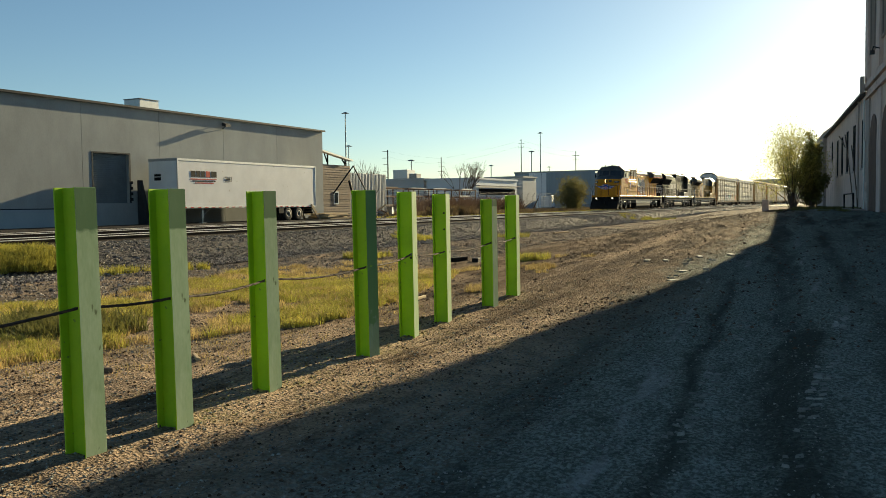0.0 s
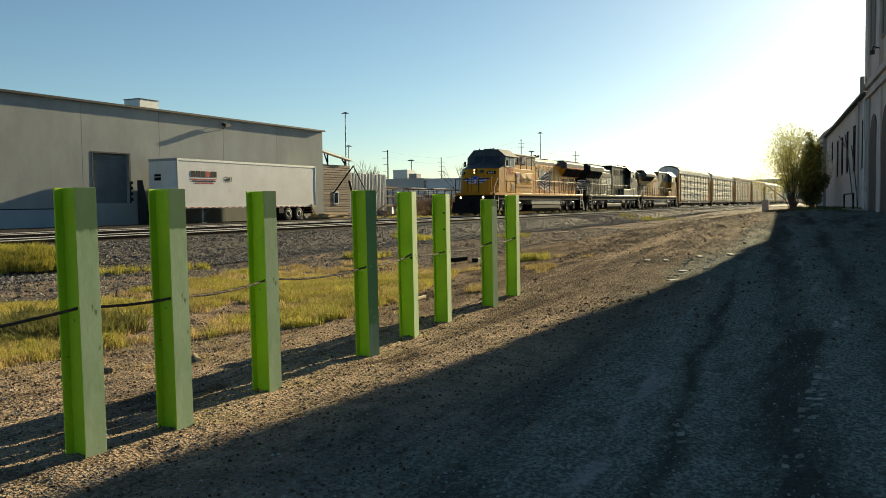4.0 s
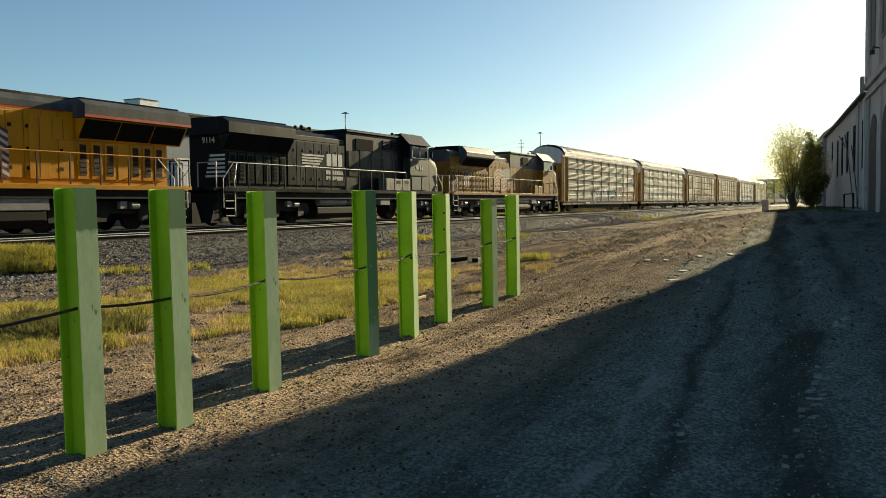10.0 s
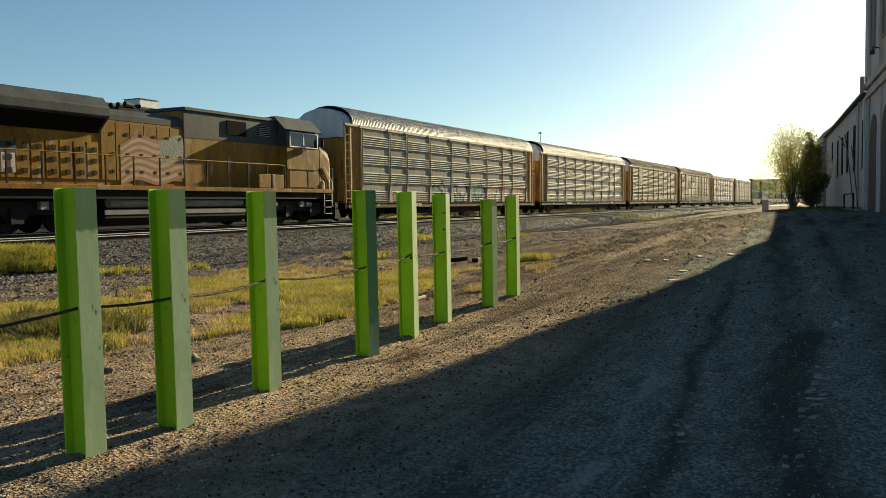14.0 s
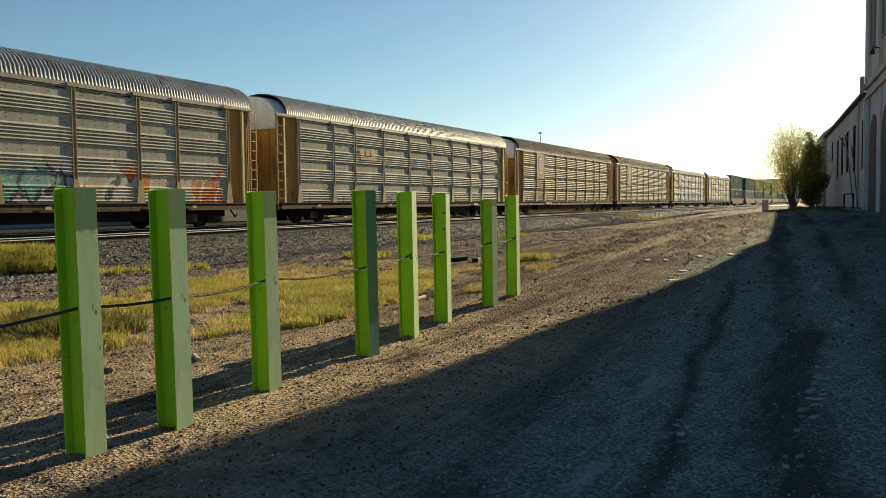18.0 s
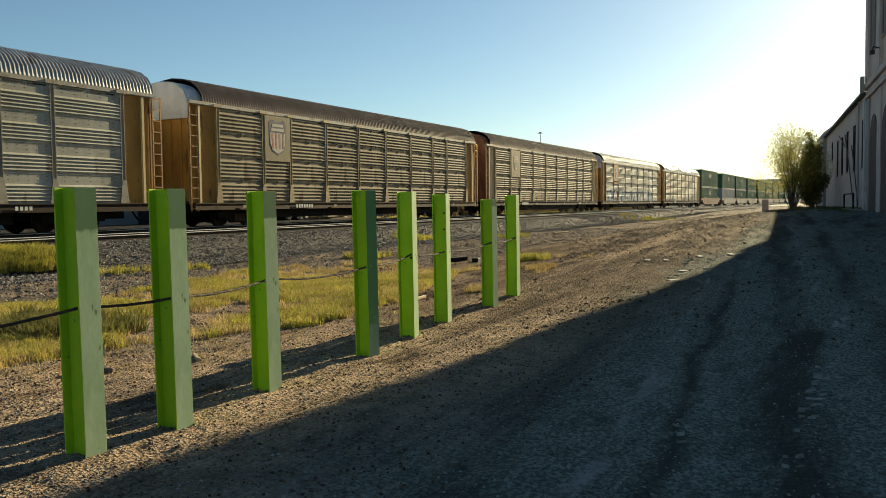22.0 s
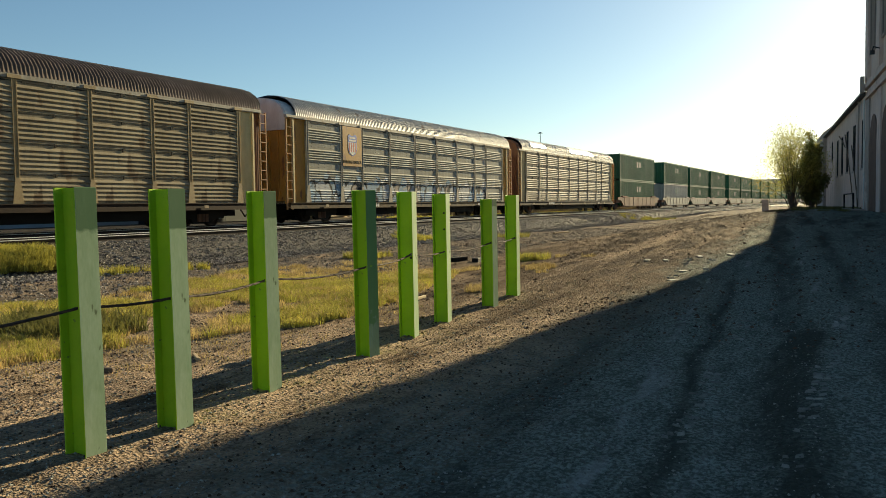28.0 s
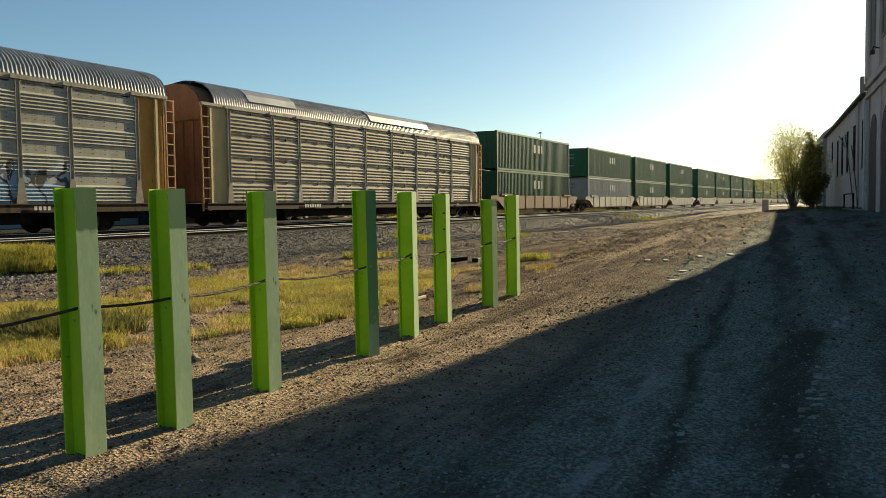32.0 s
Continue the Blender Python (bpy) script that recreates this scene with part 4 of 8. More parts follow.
def build_old_building():
    # wall line: passes (0.1, 58), turned 5.5 degrees from the tracks; s runs away from the camera, d to the building's inside
    ang, FAR_K = radians(5.5), 0.7586
    base = Vector((0.076, 44.0, 0.362))
    M = Matrix.Translation(base) @ Matrix.Rotation(ang, 4, "Z") @ Matrix.Diagonal((FAR_K, FAR_K, FAR_K, 1))
    zb, zw = 0.2, 8.0
    wing = holder("old_building_wing", M, "low old stucco wing with tall narrow dark windows", "building")
    wins = [(1.4, 3.3, 3.55, 6.65), (7.3, 9.3, 3.55, 6.75), (12.9, 14.7, 3.65, 6.75), (17.6, 19.5, 3.6, 6.65), (22.5, 24.2, 3.6, 6.7), (29.0, 31.0, 5.2, 7.0)]
    bm = bmesh.new()
    s = 0.0
    for a, b, z0, z1 in wins + [(38.0, 38.0, 0, 0)]:
        box(bm, 0, 0.4, s, a, zb, zw)
        if b > a:
            box(bm, 0, 0.4, a, b, zb, z0)
            box(bm, 0, 0.4, a, b, z1, zw)
        s = b
    part("front_wall", bm, M_STUCCO, wing)
    bm = bmesh.new()
    box(bm, 0.001, 16, 38.0, 38.4, zb, zw)
    part("end_wall", bm, M_STUCCO, wing)
    bm = bmesh.new()
    box(bm, -0.35, 16, 0.0, 38.6, zw + 0.003, zw + 0.14)
    part("roof", bm, M_CAP, wing, "flat roof with a thin overhang")
    for a, b, z0, z1 in wins:
        bm = bmesh.new()
        box(bm, 0.012, 0.03, a, b, z0, z1)
        w = part("window", bm, M_GRILLE, wing, "tall narrow dark window")
        bm = bmesh.new()
        for q in ((a, a + 0.07, z0, z1), (b - 0.07, b, z0, z1), (a, b, z0, z0 + 0.07), (a, b, z1 - 0.07, z1), ((a + b) / 2 - 0.025, (a + b) / 2 + 0.025, z0, z1), (a, b, (z0 + z1) / 2 - 0.03, (z0 + z1) / 2 + 0.03)):
            box(bm, 0.003, 0.0105, *q)
        part("frame", bm, M_FRAME, w)
        bm = bmesh.new()
        box(bm, -0.06, -0.002, a - 0.08, b + 0.08, z0 - 0.12, z0 - 0.002)
        part("sill", bm, M_STUCCO2, w)
    for s, h in ((24.5, 1.0), (29.5, 0.9)):
        bm = bmesh.new()
        rod(bm, (0.8, s, zw + 0.1), (0.8, s, zw + h), 0.14, 8)
        part("vent_pipe", bm, M_STEEL, wing)
    bm = bmesh.new()
    path_rod(bm, [(-0.08, 4.6, zb), (-0.08, 4.6, 7.9), (-0.25, 4.6, 8.2)], 0.06)
    part("downpipe", bm, M_STUCCO2, wing)
    bm = bmesh.new()
    box(bm, -0.02, 0.0, 0.2, 1.4, zb, 3.0)
    part("patch", bm, M_PLASTER, wing, "pale patched plaster")
    for k, (s0, h0, s1, h1) in enumerate(((6.4, 0.5, 15.0, 6.6), (3.6, 0.4, 9.4, 5.4), (14.5, 5.6, 21.0, 6.9))):
        bm = bmesh.new()
        path_rod(bm, [(-0.10, s0, h0), (-0.14, (s0 + s1) / 2 - 0.9, (h0 + h1) / 2), (-0.08, s1, h1)], 0.04)
        part("vine_stem", bm, M_BARK, wing, "bare climbing stem on the wall")
    for s0, z0, z1 in ((0.9, zb, 5.2), (1.3, 3.0, 7.9)):
        bm = bmesh.new()
        rod(bm, (-0.06, s0, z0), (-0.06, s0, z1), 0.05, 6)
        part("conduit", bm, M_GALV, wing)
    bm = bmesh.new()
    box(bm, -0.14, -0.094, -1.5, -0.1, zb, 2.6)
    part("base_patch", bm, M_PLASTER, wing, "pale broken plaster low on the corner")
    # tower block that begins at the corner and runs past the camera's side
    tower = holder("old_building_tower", M, "tall old brown stucco building with pilasters and a cornice", "building")
    top = 22.0
    bm = bmesh.new()
    box(bm, 0.0, 18, -34, -0.002, zb, top)
    part("block", bm, M_STUCCO, tower)
    # ground-floor pilasters and arches
    s = -0.002
    for k in range(6):
        a = -1.6 - k * 5.6
        bm = bmesh.new()
        box(bm, -0.09, -0.003, a, a + 1.6 - 0.004, zb, 7.55)
        part("pilaster", bm, M_STUCCO2 if k == 0 else M_STUCCO, tower)
        bm = bmesh.new()
        box(bm, -0.2, -0.003, a, a + 1.4, 8.6, top)
        part("pilaster", bm, M_STUCCO, tower)
        bm = bmesh.new()
        n = 10
        c, r = a - 2.0, 1.8
        outline = [(c - r, zb + 0.2), (c - r, 4.6)] + [(c - r * math.cos(math.pi * i / n), 4.6 + r * math.sin(math.pi * i / n)) for i in range(1, n)] + [(c + r, 4.6), (c + r, zb + 0.2)]
        # raised dark plate, its brown holding the shade inside the arch
        prism(bm, outline, "x", -0.06, -0.003)
        part("arch_recess", bm, M_ARCH, tower, "arch with the shade of its recess painted dark brown")
        for j in (0, 1):
            bm = bmesh.new()
            q = a - 2.9 + j * 1.9
            box(bm, -0.05, -0.003, q, q + 0.9, 10.2, 15.5)
            w = part("window", bm, M_DARKGLASS, tower, "tall dark window")
            bm = bmesh.new()
            for e in ((q - 0.1, q, 10.1, 15.6), (q + 0.9, q + 1.0, 10.1, 15.6), (q - 0.1, q + 1.0, 15.5, 15.65), (q - 0.1, q + 1.0, 10.05, 10.2)):
                box(bm, -0.1, -0.003, *e)
            part("frame", bm, M_STUCCO2, w)
    for z0, z1, d in ((7.6, 7.8, 0.18), (7.8, 8.1, 0.12), (8.15, 8.5, 0.26), (top - 0.8, top, 0.6)):
        bm = bmesh.new()
        box(bm, -d, -0.003, -34, 0.0, z0, z1 - 0.003)
        part("cornice", bm, M_STUCCO, tower)
    bm = bmesh.new()
    path_rod(bm, [(-0.2, -7.5, 9.5), (-0.5, -7.5, 9.6), (-0.55, -7.5, 9.4)], 0.035)
    box(bm, -0.66, -0.44, -7.6, -7.4, 9.2, 9.4)
    part("wall_lamp", bm, M_CAP, tower, "dark wall lamp on an arm")
    # utility boxes at the corner
    bm = bmesh.new()
    box(bm, -0.5, -0.3, -1.2, -0.5, 7.95, 8.9)
    part("junction_box", bm, M_STUCCO2, tower)
    # farther end block with a raised parapet
    M2 = M @ Matrix.Translation((-0.3, 38.7, 0))
    far = holder("old_building_end_block", M2, "weathered grey stucco end block with a stepped parapet", "building")
    bm = bmesh.new()
    prism(bm, [(0.0, zb), (15, zb), (15, 9.6), (3.2, 9.6), (1.2, 9.5), (0.0, 8.6)], "y", 0, 14)
    part("block", bm, M_STUCCO2, far)
    # rail of a low dock and a dark car hood shape of debris by the wall
    dock = holder("loading_step", M @ pose(-1.0, -2.2, 0.55), "low concrete step with a black pipe rail against the old wall", "steps")
    bm = bmesh.new()
    box(bm, 0, 0.7, 0, 7.0, 0, 0.42)
    part("step", bm, M_STUCCO2, dock, bevel=0.03)
    bm = bmesh.new()
    path_rod(bm, [(0.1, 0.2, 0.4), (0.1, 0.2, 1.35), (0.1, 6.6, 1.35), (0.1, 6.6, 0.4)], 0.04, 8)
    part("pipe_rail", bm, M_FRAME, dock)


build_old_building()

# ---- the freight train: y runs back from each vehicle's leading end, +x is the camera's side, z = 0 is the rail ----
MOVERS = []      # vehicle, its y at the start
SPINNERS = []    # wheelset, its place in the vehicle, wheel radius


def wheelset(r, parent, y, x=0.0):
    key = ("wheelset", r)
    if key not in SHARED:
        bm = bmesh.new()
        seg = 24
        for s in (-1, 1):
            prof = [(0.60, 0.10), (0.60, 0.18), (0.655, 0.20), (0.665, r * 0.82), (0.64, r * 0.86), (0.64, r + 0.025), (0.68, r + 0.02), (0.69, r), (0.78, r - 0.004), (0.79, r * 0.86), (0.74, r * 0.82), (0.74, 0.22), (0.80, 0.19), (0.80, 0.10)]
            rings = []
            for i in range(seg):
                a = 2 * math.pi * i / seg
                rings.append([bm.verts.new((s * p, q * math.cos(a), q * math.sin(a))) for p, q in prof])
            for i in range(seg):
                j = (i + 1) % seg
                for k in range(len(prof) - 1):
                    bm.faces.new((rings[i][k], rings[i][k + 1], rings[j][k + 1], rings[j][k]))
            for k in range(3):
                a = k * 2.094
                rod(bm, (s * 0.742, r * 0.5 * math.cos(a), r * 0.5 * math.sin(a)), (s * 0.75, r * 0.5 * math.cos(a), r * 0.5 * math.sin(a)), 0.06, 8)
        rod(bm, (-1.0, 0, 0), (1.0, 0, 0), 0.09, 10)
        SHARED[key] = finish(bm, "wheelset", M_WHEEL)
    ob = share("wheelset", SHARED[key], parent, x, y, r)
    SPINNERS.append((ob, x, y, r))
    return ob


SHARED = {}
M_WHEEL = mat("wheel_steel", (0.05, 0.04, 0.034), (0.025, 0.02, 0.018), rough=0.5, metal=0.6, scale=5, fine=40)


def freight_truck(parent, y, r=0.42, spread=0.87):
    """Two-axle freight truck: side frames, bolster, springs and two wheelsets."""
    if "truckside" not in SHARED:
        bm = bmesh.new()
        prism(bm, [(-1.25, 0.33), (-1.05, 0.33), (-0.65, 0.30), (-0.45, 0.13), (0.45, 0.13), (0.65, 0.30), (1.05, 0.33), (1.25, 0.33), (1.25, 0.55), (1.0, 0.62), (0.45, 0.78), (-0.45, 0.78), (-1.0, 0.62), (-1.25, 0.55)], "x", 0.93, 1.07)
        SHARED["truckside"] = finish(bm, "side_frame", M_FRAME)
        bm = bmesh.new()
        rod(bm, (1.0, 0, 0.2), (1.0, 0, 0.5), 0.085, 8)
        SHARED["springs"] = finish(bm, "spring", M_JUNK)
        bm = bmesh.new()
        box(bm, -1.1, 1.1, -0.22, 0.22, 0.5, 0.72)
        SHARED["bolster"] = finish(bm, "bolster", M_FRAME)
    tr = share("truck", SHARED["bolster"], parent, 0, y, 0)
    for turn in (0, 180):
        share("side_frame", SHARED["truckside"], tr, 0, 0, 0, turn)
        for k in (-0.2, 0, 0.2):
            share("spring", SHARED["springs"], tr, 0.08 if turn == 0 else -0.08, k, 0, turn)
    for d in (-spread, spread):
        wheelset(r, parent, y + d)


def coupler(parent, y, way):
    bm = bmesh.new()
    a, b = sorted((y, y + way * 0.75))
    box(bm, -0.09, 0.09, a, b, 0.72, 0.92)
    e = y + way * 0.75
    box(bm, -0.17, 0.17, min(e, e + way * 0.25), max(e, e + way * 0.25), 0.66, 0.98)
    path_rod(bm, [(0.35, y, 0.85), (0.4, y + way * 0.4, 0.35), (0.2, y + way * 0.75, 0.45)], 0.03)
    part("coupler", bm, M_FRAME, parent)


def ladder(parent, x, y0, y1, z0, z1, material, n=9, name="ladder", along="y"):
    bm = bmesh.new()
    for y in (y0, y1):
        box(bm, x - 0.03, x + 0.03, y - 0.025, y + 0.025, z0, z1)
    for k in range(n):
        z = z0 + 0.1 + k * (z1 - z0 - 0.15) / (n - 1)
        box(bm, x + 0.005, x + 0.035, y0, y1, z - 0.018, z + 0.018)
    return part(name, bm, material, parent)


PX = 1.487               # plane of the side sheets
ZB, ZT = 0.94, 4.67      # foot and head of the side sheets
PANELS = (1.65, 4.44, 6.33, 9.1, 11.95, 14.65, 17.4, 20.1, 21.95, 24.72)


def rack_panel_mesh(width, style):
    """A ribbed side sheet: groups of rounded ribs with plain bands between. style: 0 tan, 1 grey with wide bands, 2 cream."""
    key = ("panel", round(width, 2), style)
    if key in SHARED:
        return SHARED[key]
    pts = [(0.0, ZB)]
    groups, ribs = 4, 5
    span = (ZT - ZB) / groups
    pitch = span * (0.60 if style == 1 else 0.80) / ribs
    for g in range(groups):
        z0 = ZB + g * span
        for k in range(ribs):
            a = z0 + span * 0.06 + k * pitch
            pts += [(0.0, a), (0.036, a + pitch * 0.13), (0.045, a + pitch * 0.24), (0.036, a + pitch * 0.40), (0.0, a + pitch * 0.84)]
        pts += [(0.0, z0 + span - 0.02), (0.018, z0 + span - 0.012), (0.0, z0 + span)]
    verts, faces = [], []
    for y in (0.09, width - 0.09):
        verts += [(p * (1.0 if style == 1 else 0.85), y, q) for p, q in pts]
    n = len(pts)
    for i in range(n - 1):
        faces.append((i, n + i, n + i + 1, i + 1))
    # closed ends of the ribs
    for y in (0.06, width - 0.06):
        k = len(verts)
        verts += [(-0.004, y, q) for p, q in pts]
        o = 0 if y < width / 2 else n
        for i in range(n - 1):
            faces.append((o + i, o + i + 1, k + i + 1, k + i))
    SHARED[key] = raw("side_panel", verts, faces, (M_RACKTAN, M_RACK, M_RACKCREAM)[style])
    return SHARED[key]


def arch():
    """Roof outline over the rack, eave to eave."""
    return [(-1.52, 4.82), (-1.46, 5.10), (-1.27, 5.38), (-0.95, 5.6), (-0.5, 5.74), (0, 5.79), (0.5, 5.74), (0.95, 5.6), (1.27, 5.38), (1.46, 5.10), (1.52, 4.82)]


def build_autorack(y0, style, ends, roofmat, graffiti, logo, label, tint, postm):
    """Covered car carrier. ends: material of the end; graffiti: material or None; logo: shield panel or not."""
    car = holder("autorack_car", pose(TRACK_X, y0, RAIL_Z), label, "railway car", "autorack cars of the train")
    L = 26.3
    MOVERS.append((car, y0))
    # roof with transverse corrugation
    o = arch()
    R0 = 0.78      # the ribbed roof begins behind a plain hood over the leading end
    cols = int((L - 0.15 - R0) / 0.037)
    verts, faces = [], []
    for c in range(cols + 1):
        y = R0 + c * (L - 0.15 - R0) / cols
        k = (0.0, 0.030, 0.032, 0.002)[c % 4]
        for i, (x, z) in enumerate(o):
            n = Vector((x, 0, z - 4.4)).normalized()
            kk = 0 if i in (0, len(o) - 1) else k
            verts.append((x + n.x * kk, y, z + n.z * kk))
    m = len(o)
    for c in range(cols):
        for i in range(m - 1):
            faces.append((c * m + i, c * m + i + 1, (c + 1) * m + i + 1, (c + 1) * m + i))
    roof = new("roof", raw("roof", verts, faces, roofmat, True))
    roof.parent = car
    tagged(roof, "ribbed metal roof with worn galvanising")
    bm = bmesh.new()
    prism(bm, [(x * 0.945, 4.72 + (z - 4.82) * 0.93) for x, z in o], "y", 0.2, R0 + 0.15)
    part("end_hood", bm, M_RACKWHITE if ends is not M_RACKBROWN else M_RACKBROWN, car, "plain hood over the end doors")
    # white arched end caps
    for y, w in ((0.0, 1), (L, -1)):
        bm = bmesh.new()
        prism(bm, [(-1.40, 4.15)] + [(x * (0.93 if w > 0 else 0.985), (4.70 + (z - 4.82) * 0.92) if w > 0 else z - 0.015) for x, z in o] + [(1.40, 4.15)], "y", y + 0.12 * w, y + 0.2 * w)
        part("end_cap", bm, M_RACKWHITE if ends is not M_RACKBROWN else M_RACKBROWN, car, "arched upper end sheet")
        bm = bmesh.new()
        box(bm, -1.38, 1.38, min(y + 0.2 * w, y + 0.26 * w), max(y + 0.2 * w, y + 0.26 * w), 1.0, 4.4)
        door = part("end_door", bm, ends, car, "folded steel end doors")
        for x in (-1.0, -0.5, 0, 0.5, 1.0):
            bm = bmesh.new()
            box(bm, x - 0.04, x + 0.04, min(y + 0.12 * w, y + 0.197 * w), max(y + 0.12 * w, y + 0.197 * w), 1.0, 4.1)
            part("door_rib", bm, ends, door)
        for s in (-1, 1):
            bm = bmesh.new()
            a, b = sorted((y + 0.62 * w, y + 1.62 * w))
            box(bm, s * 1.40 - 0.02, s * 1.40 + 0.02, a, b, 0.88, 4.72)
            part("end_side_sheet", bm, M_RACKYEL if ends is not M_RACKBROWN else M_RACKPALE, car, "yellow end side sheet")
            bm = bmesh.new()
            a, b = sorted((y + 0.58 * w, y + 0.68 * w))
            box(bm, s * 1.43 - 0.04, s * 1.43 + 0.07, a, b, 0.80, 4.74)
            part("end_post", bm, M_RACKPALE, car)
            bm = bmesh.new()
            a, b = sorted((y + 0.14 * w, y + 0.6 * w))
            box(bm, s * 1.36 - 0.02, s * 1.36 + 0.02, a, b, 0.88, 4.72)
            part("end_return", bm, M_RACKBROWN if ends is M_RACKBROWN else M_RACKYEL, car)
            a, b = (0.14, 0.52) if w > 0 else (L - 0.16, L + 0.22)
            if s > 0:
                ladder(car, 1.46, a, b, 0.62, 4.72, M_RACKLADDER, 11)
        for s in (-1, 1):
            bm = bmesh.new()
            box(bm, min(s * 1.38, s * 1.53), max(s * 1.38, s * 1.53), min(y + 0.1 * w, y + 1.75 * w), max(y + 0.1 * w, y + 1.75 * w), 4.70, 4.82)
            part("end_gusset", bm, M_RACKEAVE, car, bevel=0.01)
    for s in (-1, 1):
        # eave rail and side sill
        bm = bmesh.new()
        box(bm, s * 1.48 - 0.05, s * 1.48 + 0.04, 0.6, L - 0.15, ZT + 0.01, 4.815)
        part("eave_rail", bm, M_RACKEAVE, car)
        bm = bmesh.new()
        box(bm, s * 1.45 - 0.07, s * 1.45 + 0.07, 0.3, L - 0.3, 0.66, 0.92)
        box(bm, s * 1.45 - 0.1, s * 1.45 + 0.1, 0.3, L - 0.3, 0.905, 0.935)
        part("side_sill", bm, M_RACKSILL if tint is M_RACKYEL else M_RACKSILLB, car, "flat car side sill with stencilled marks")
        for i, (a, b) in enumerate(zip(PANELS, PANELS[1:])):
            p = share("side_panel", rack_panel_mesh(b - a, style), car, PX if s > 0 else -PX, a if s > 0 else b, 0, 0 if s > 0 else 180)
            if s > 0 and graffiti and graffiti[0] <= i < graffiti[1]:
                p.data = p.data.copy()
                p.data.materials[0] = SPRAY_B if graffiti[2] is SPRAY_A and i >= 6 else graffiti[2]
                tagged(p, "ribbed side panel sprayed with faded paint")
        if s > 0:
            if "slot" not in SHARED:
                bm = bmesh.new()
                box(bm, PX + 0.001, PX + 0.02, -0.5, 0.5, ZT - 0.085, ZT - 0.045)
                SHARED["slot"] = finish(bm, "vent_slot", M_FRAME)
            for a, b in zip(PANELS, PANELS[1:]):
                for k in (0.28, 0.72):
                    slot = share("vent_slot", SHARED["slot"], car, 0, a + (b - a) * k, 0)
                    slot.matrix_basis = slot.matrix_basis @ Matrix.Diagonal((1, (b - a) * 0.36, 1, 1))
        if s > 0 and style == 1:
            if "rivet" not in SHARED:
                bm = bmesh.new()
                for g in range(4):
                    for row in (0.76, 0.9):
                        for k in range(5):
                            y, z = -0.8 + 0.4 * k, ZB + (ZT - ZB) / 4 * (g + row)
                            box(bm, PX + 0.0005, PX + 0.003, y - 0.02, y + 0.02, z - 0.011, z + 0.011)
                SHARED["rivet"] = finish(bm, "vent_strip", M_FRAME)
            for a, b in zip(PANELS, PANELS[1:]):
                hole = share("vent_strip", SHARED["rivet"], car, 0, (a + b) / 2, 0)
                hole.matrix_basis = hole.matrix_basis @ Matrix.Diagonal((1, (b - a) / 2.2, 1, 1))
                tagged(hole, kind="stuff")
        if s > 0 and style != 1:
            if "latch" not in SHARED:
                bm = bmesh.new()
                box(bm, PX, PX + 0.03, -0.035, 0.035, -0.06, 0.05)
                rod(bm, (PX + 0.022, -0.15, 0.0), (PX + 0.022, 0.15, 0.0), 0.008, 5)
                SHARED["latch"] = finish(bm, "latch", M_FRAME)
                bm = bmesh.new()
                box(bm, PX + 0.003, PX + 0.012, -1.0, 1.0, -0.010, 0.010)
                SHARED["seam"] = finish(bm, "seam", M_FRAME)
            for a, b in zip(PANELS, PANELS[1:]):
                for z in (ZB + (ZT - ZB) * k / 4 - 0.06 for k in (1, 2, 3, 4)):
                    share("latch", SHARED["latch"], car, 0, (a + b) / 2, z)
                    seam = share("seam", SHARED["seam"], car, 0, (a + b) / 2, z + 0.0)
                    seam.matrix_basis = seam.matrix_basis @ Matrix.Diagonal((1, (b - a - 0.2) / 2, 1, 1))
        for i, y in enumerate(PANELS):
            if ("post", s, postm.name) not in SHARED:
                bm = bmesh.new()
                prism(bm, [(s * 1.42, -0.085), (s * 1.53, -0.085), (s * 1.53, -0.06), (s * 1.512, -0.055), (s * 1.512, 0.055), (s * 1.53, 0.06), (s * 1.53, 0.085), (s * 1.42, 0.085)], "z", ZB, ZT)
                SHARED[("post", s, postm.name)] = finish(bm, "post", postm)
                bm = bmesh.new()
                prism(bm, [(-0.086, 1.72), (0.086, 1.72), (0.19, ZB), (-0.19, ZB)], "x", s * 1.531, s * 1.548)
                SHARED[("foot", s, postm.name)] = finish(bm, "post_foot", postm)
                bm = bmesh.new()
                box(bm, s * 1.5, s * 1.545, -0.24, 0.24, ZT + 0.012, ZT + 0.12)
                SHARED[("gusset", s, postm.name)] = finish(bm, "gusset", postm)
            post = share("post", SHARED[("post", s, postm.name)], car, 0, y, 0)
            share("post_foot", SHARED[("foot", s, postm.name)], post)
            share("gusset", SHARED[("gusset", s, postm.name)], post)
    if logo:
        a, b = PANELS[1] + 0.09, PANELS[2] - 0.09
        bm = bmesh.new()
        box(bm, 1.50, 1.540, a, b, 2.72, ZT - 0.02)
        plate = part("emblem_plate", bm, M_RACKYEL if logo == 3 else M_RACKPLATE, car, "yellow sheet with a shield emblem" if logo == 3 else "faded tan sheet with a worn shield emblem")
        rim, field, bars = (M_BLUE, M_LETTER, M_RED) if logo == 3 else (M_WORNBLUE, M_WORNWHITE, M_WORNRED) if logo == 1 else (M_WORNGREY, M_WORNWHITE, M_RACKPLATE)
        big = 1.35 if logo == 1 else 0.95
        yc = (a + b) / 2
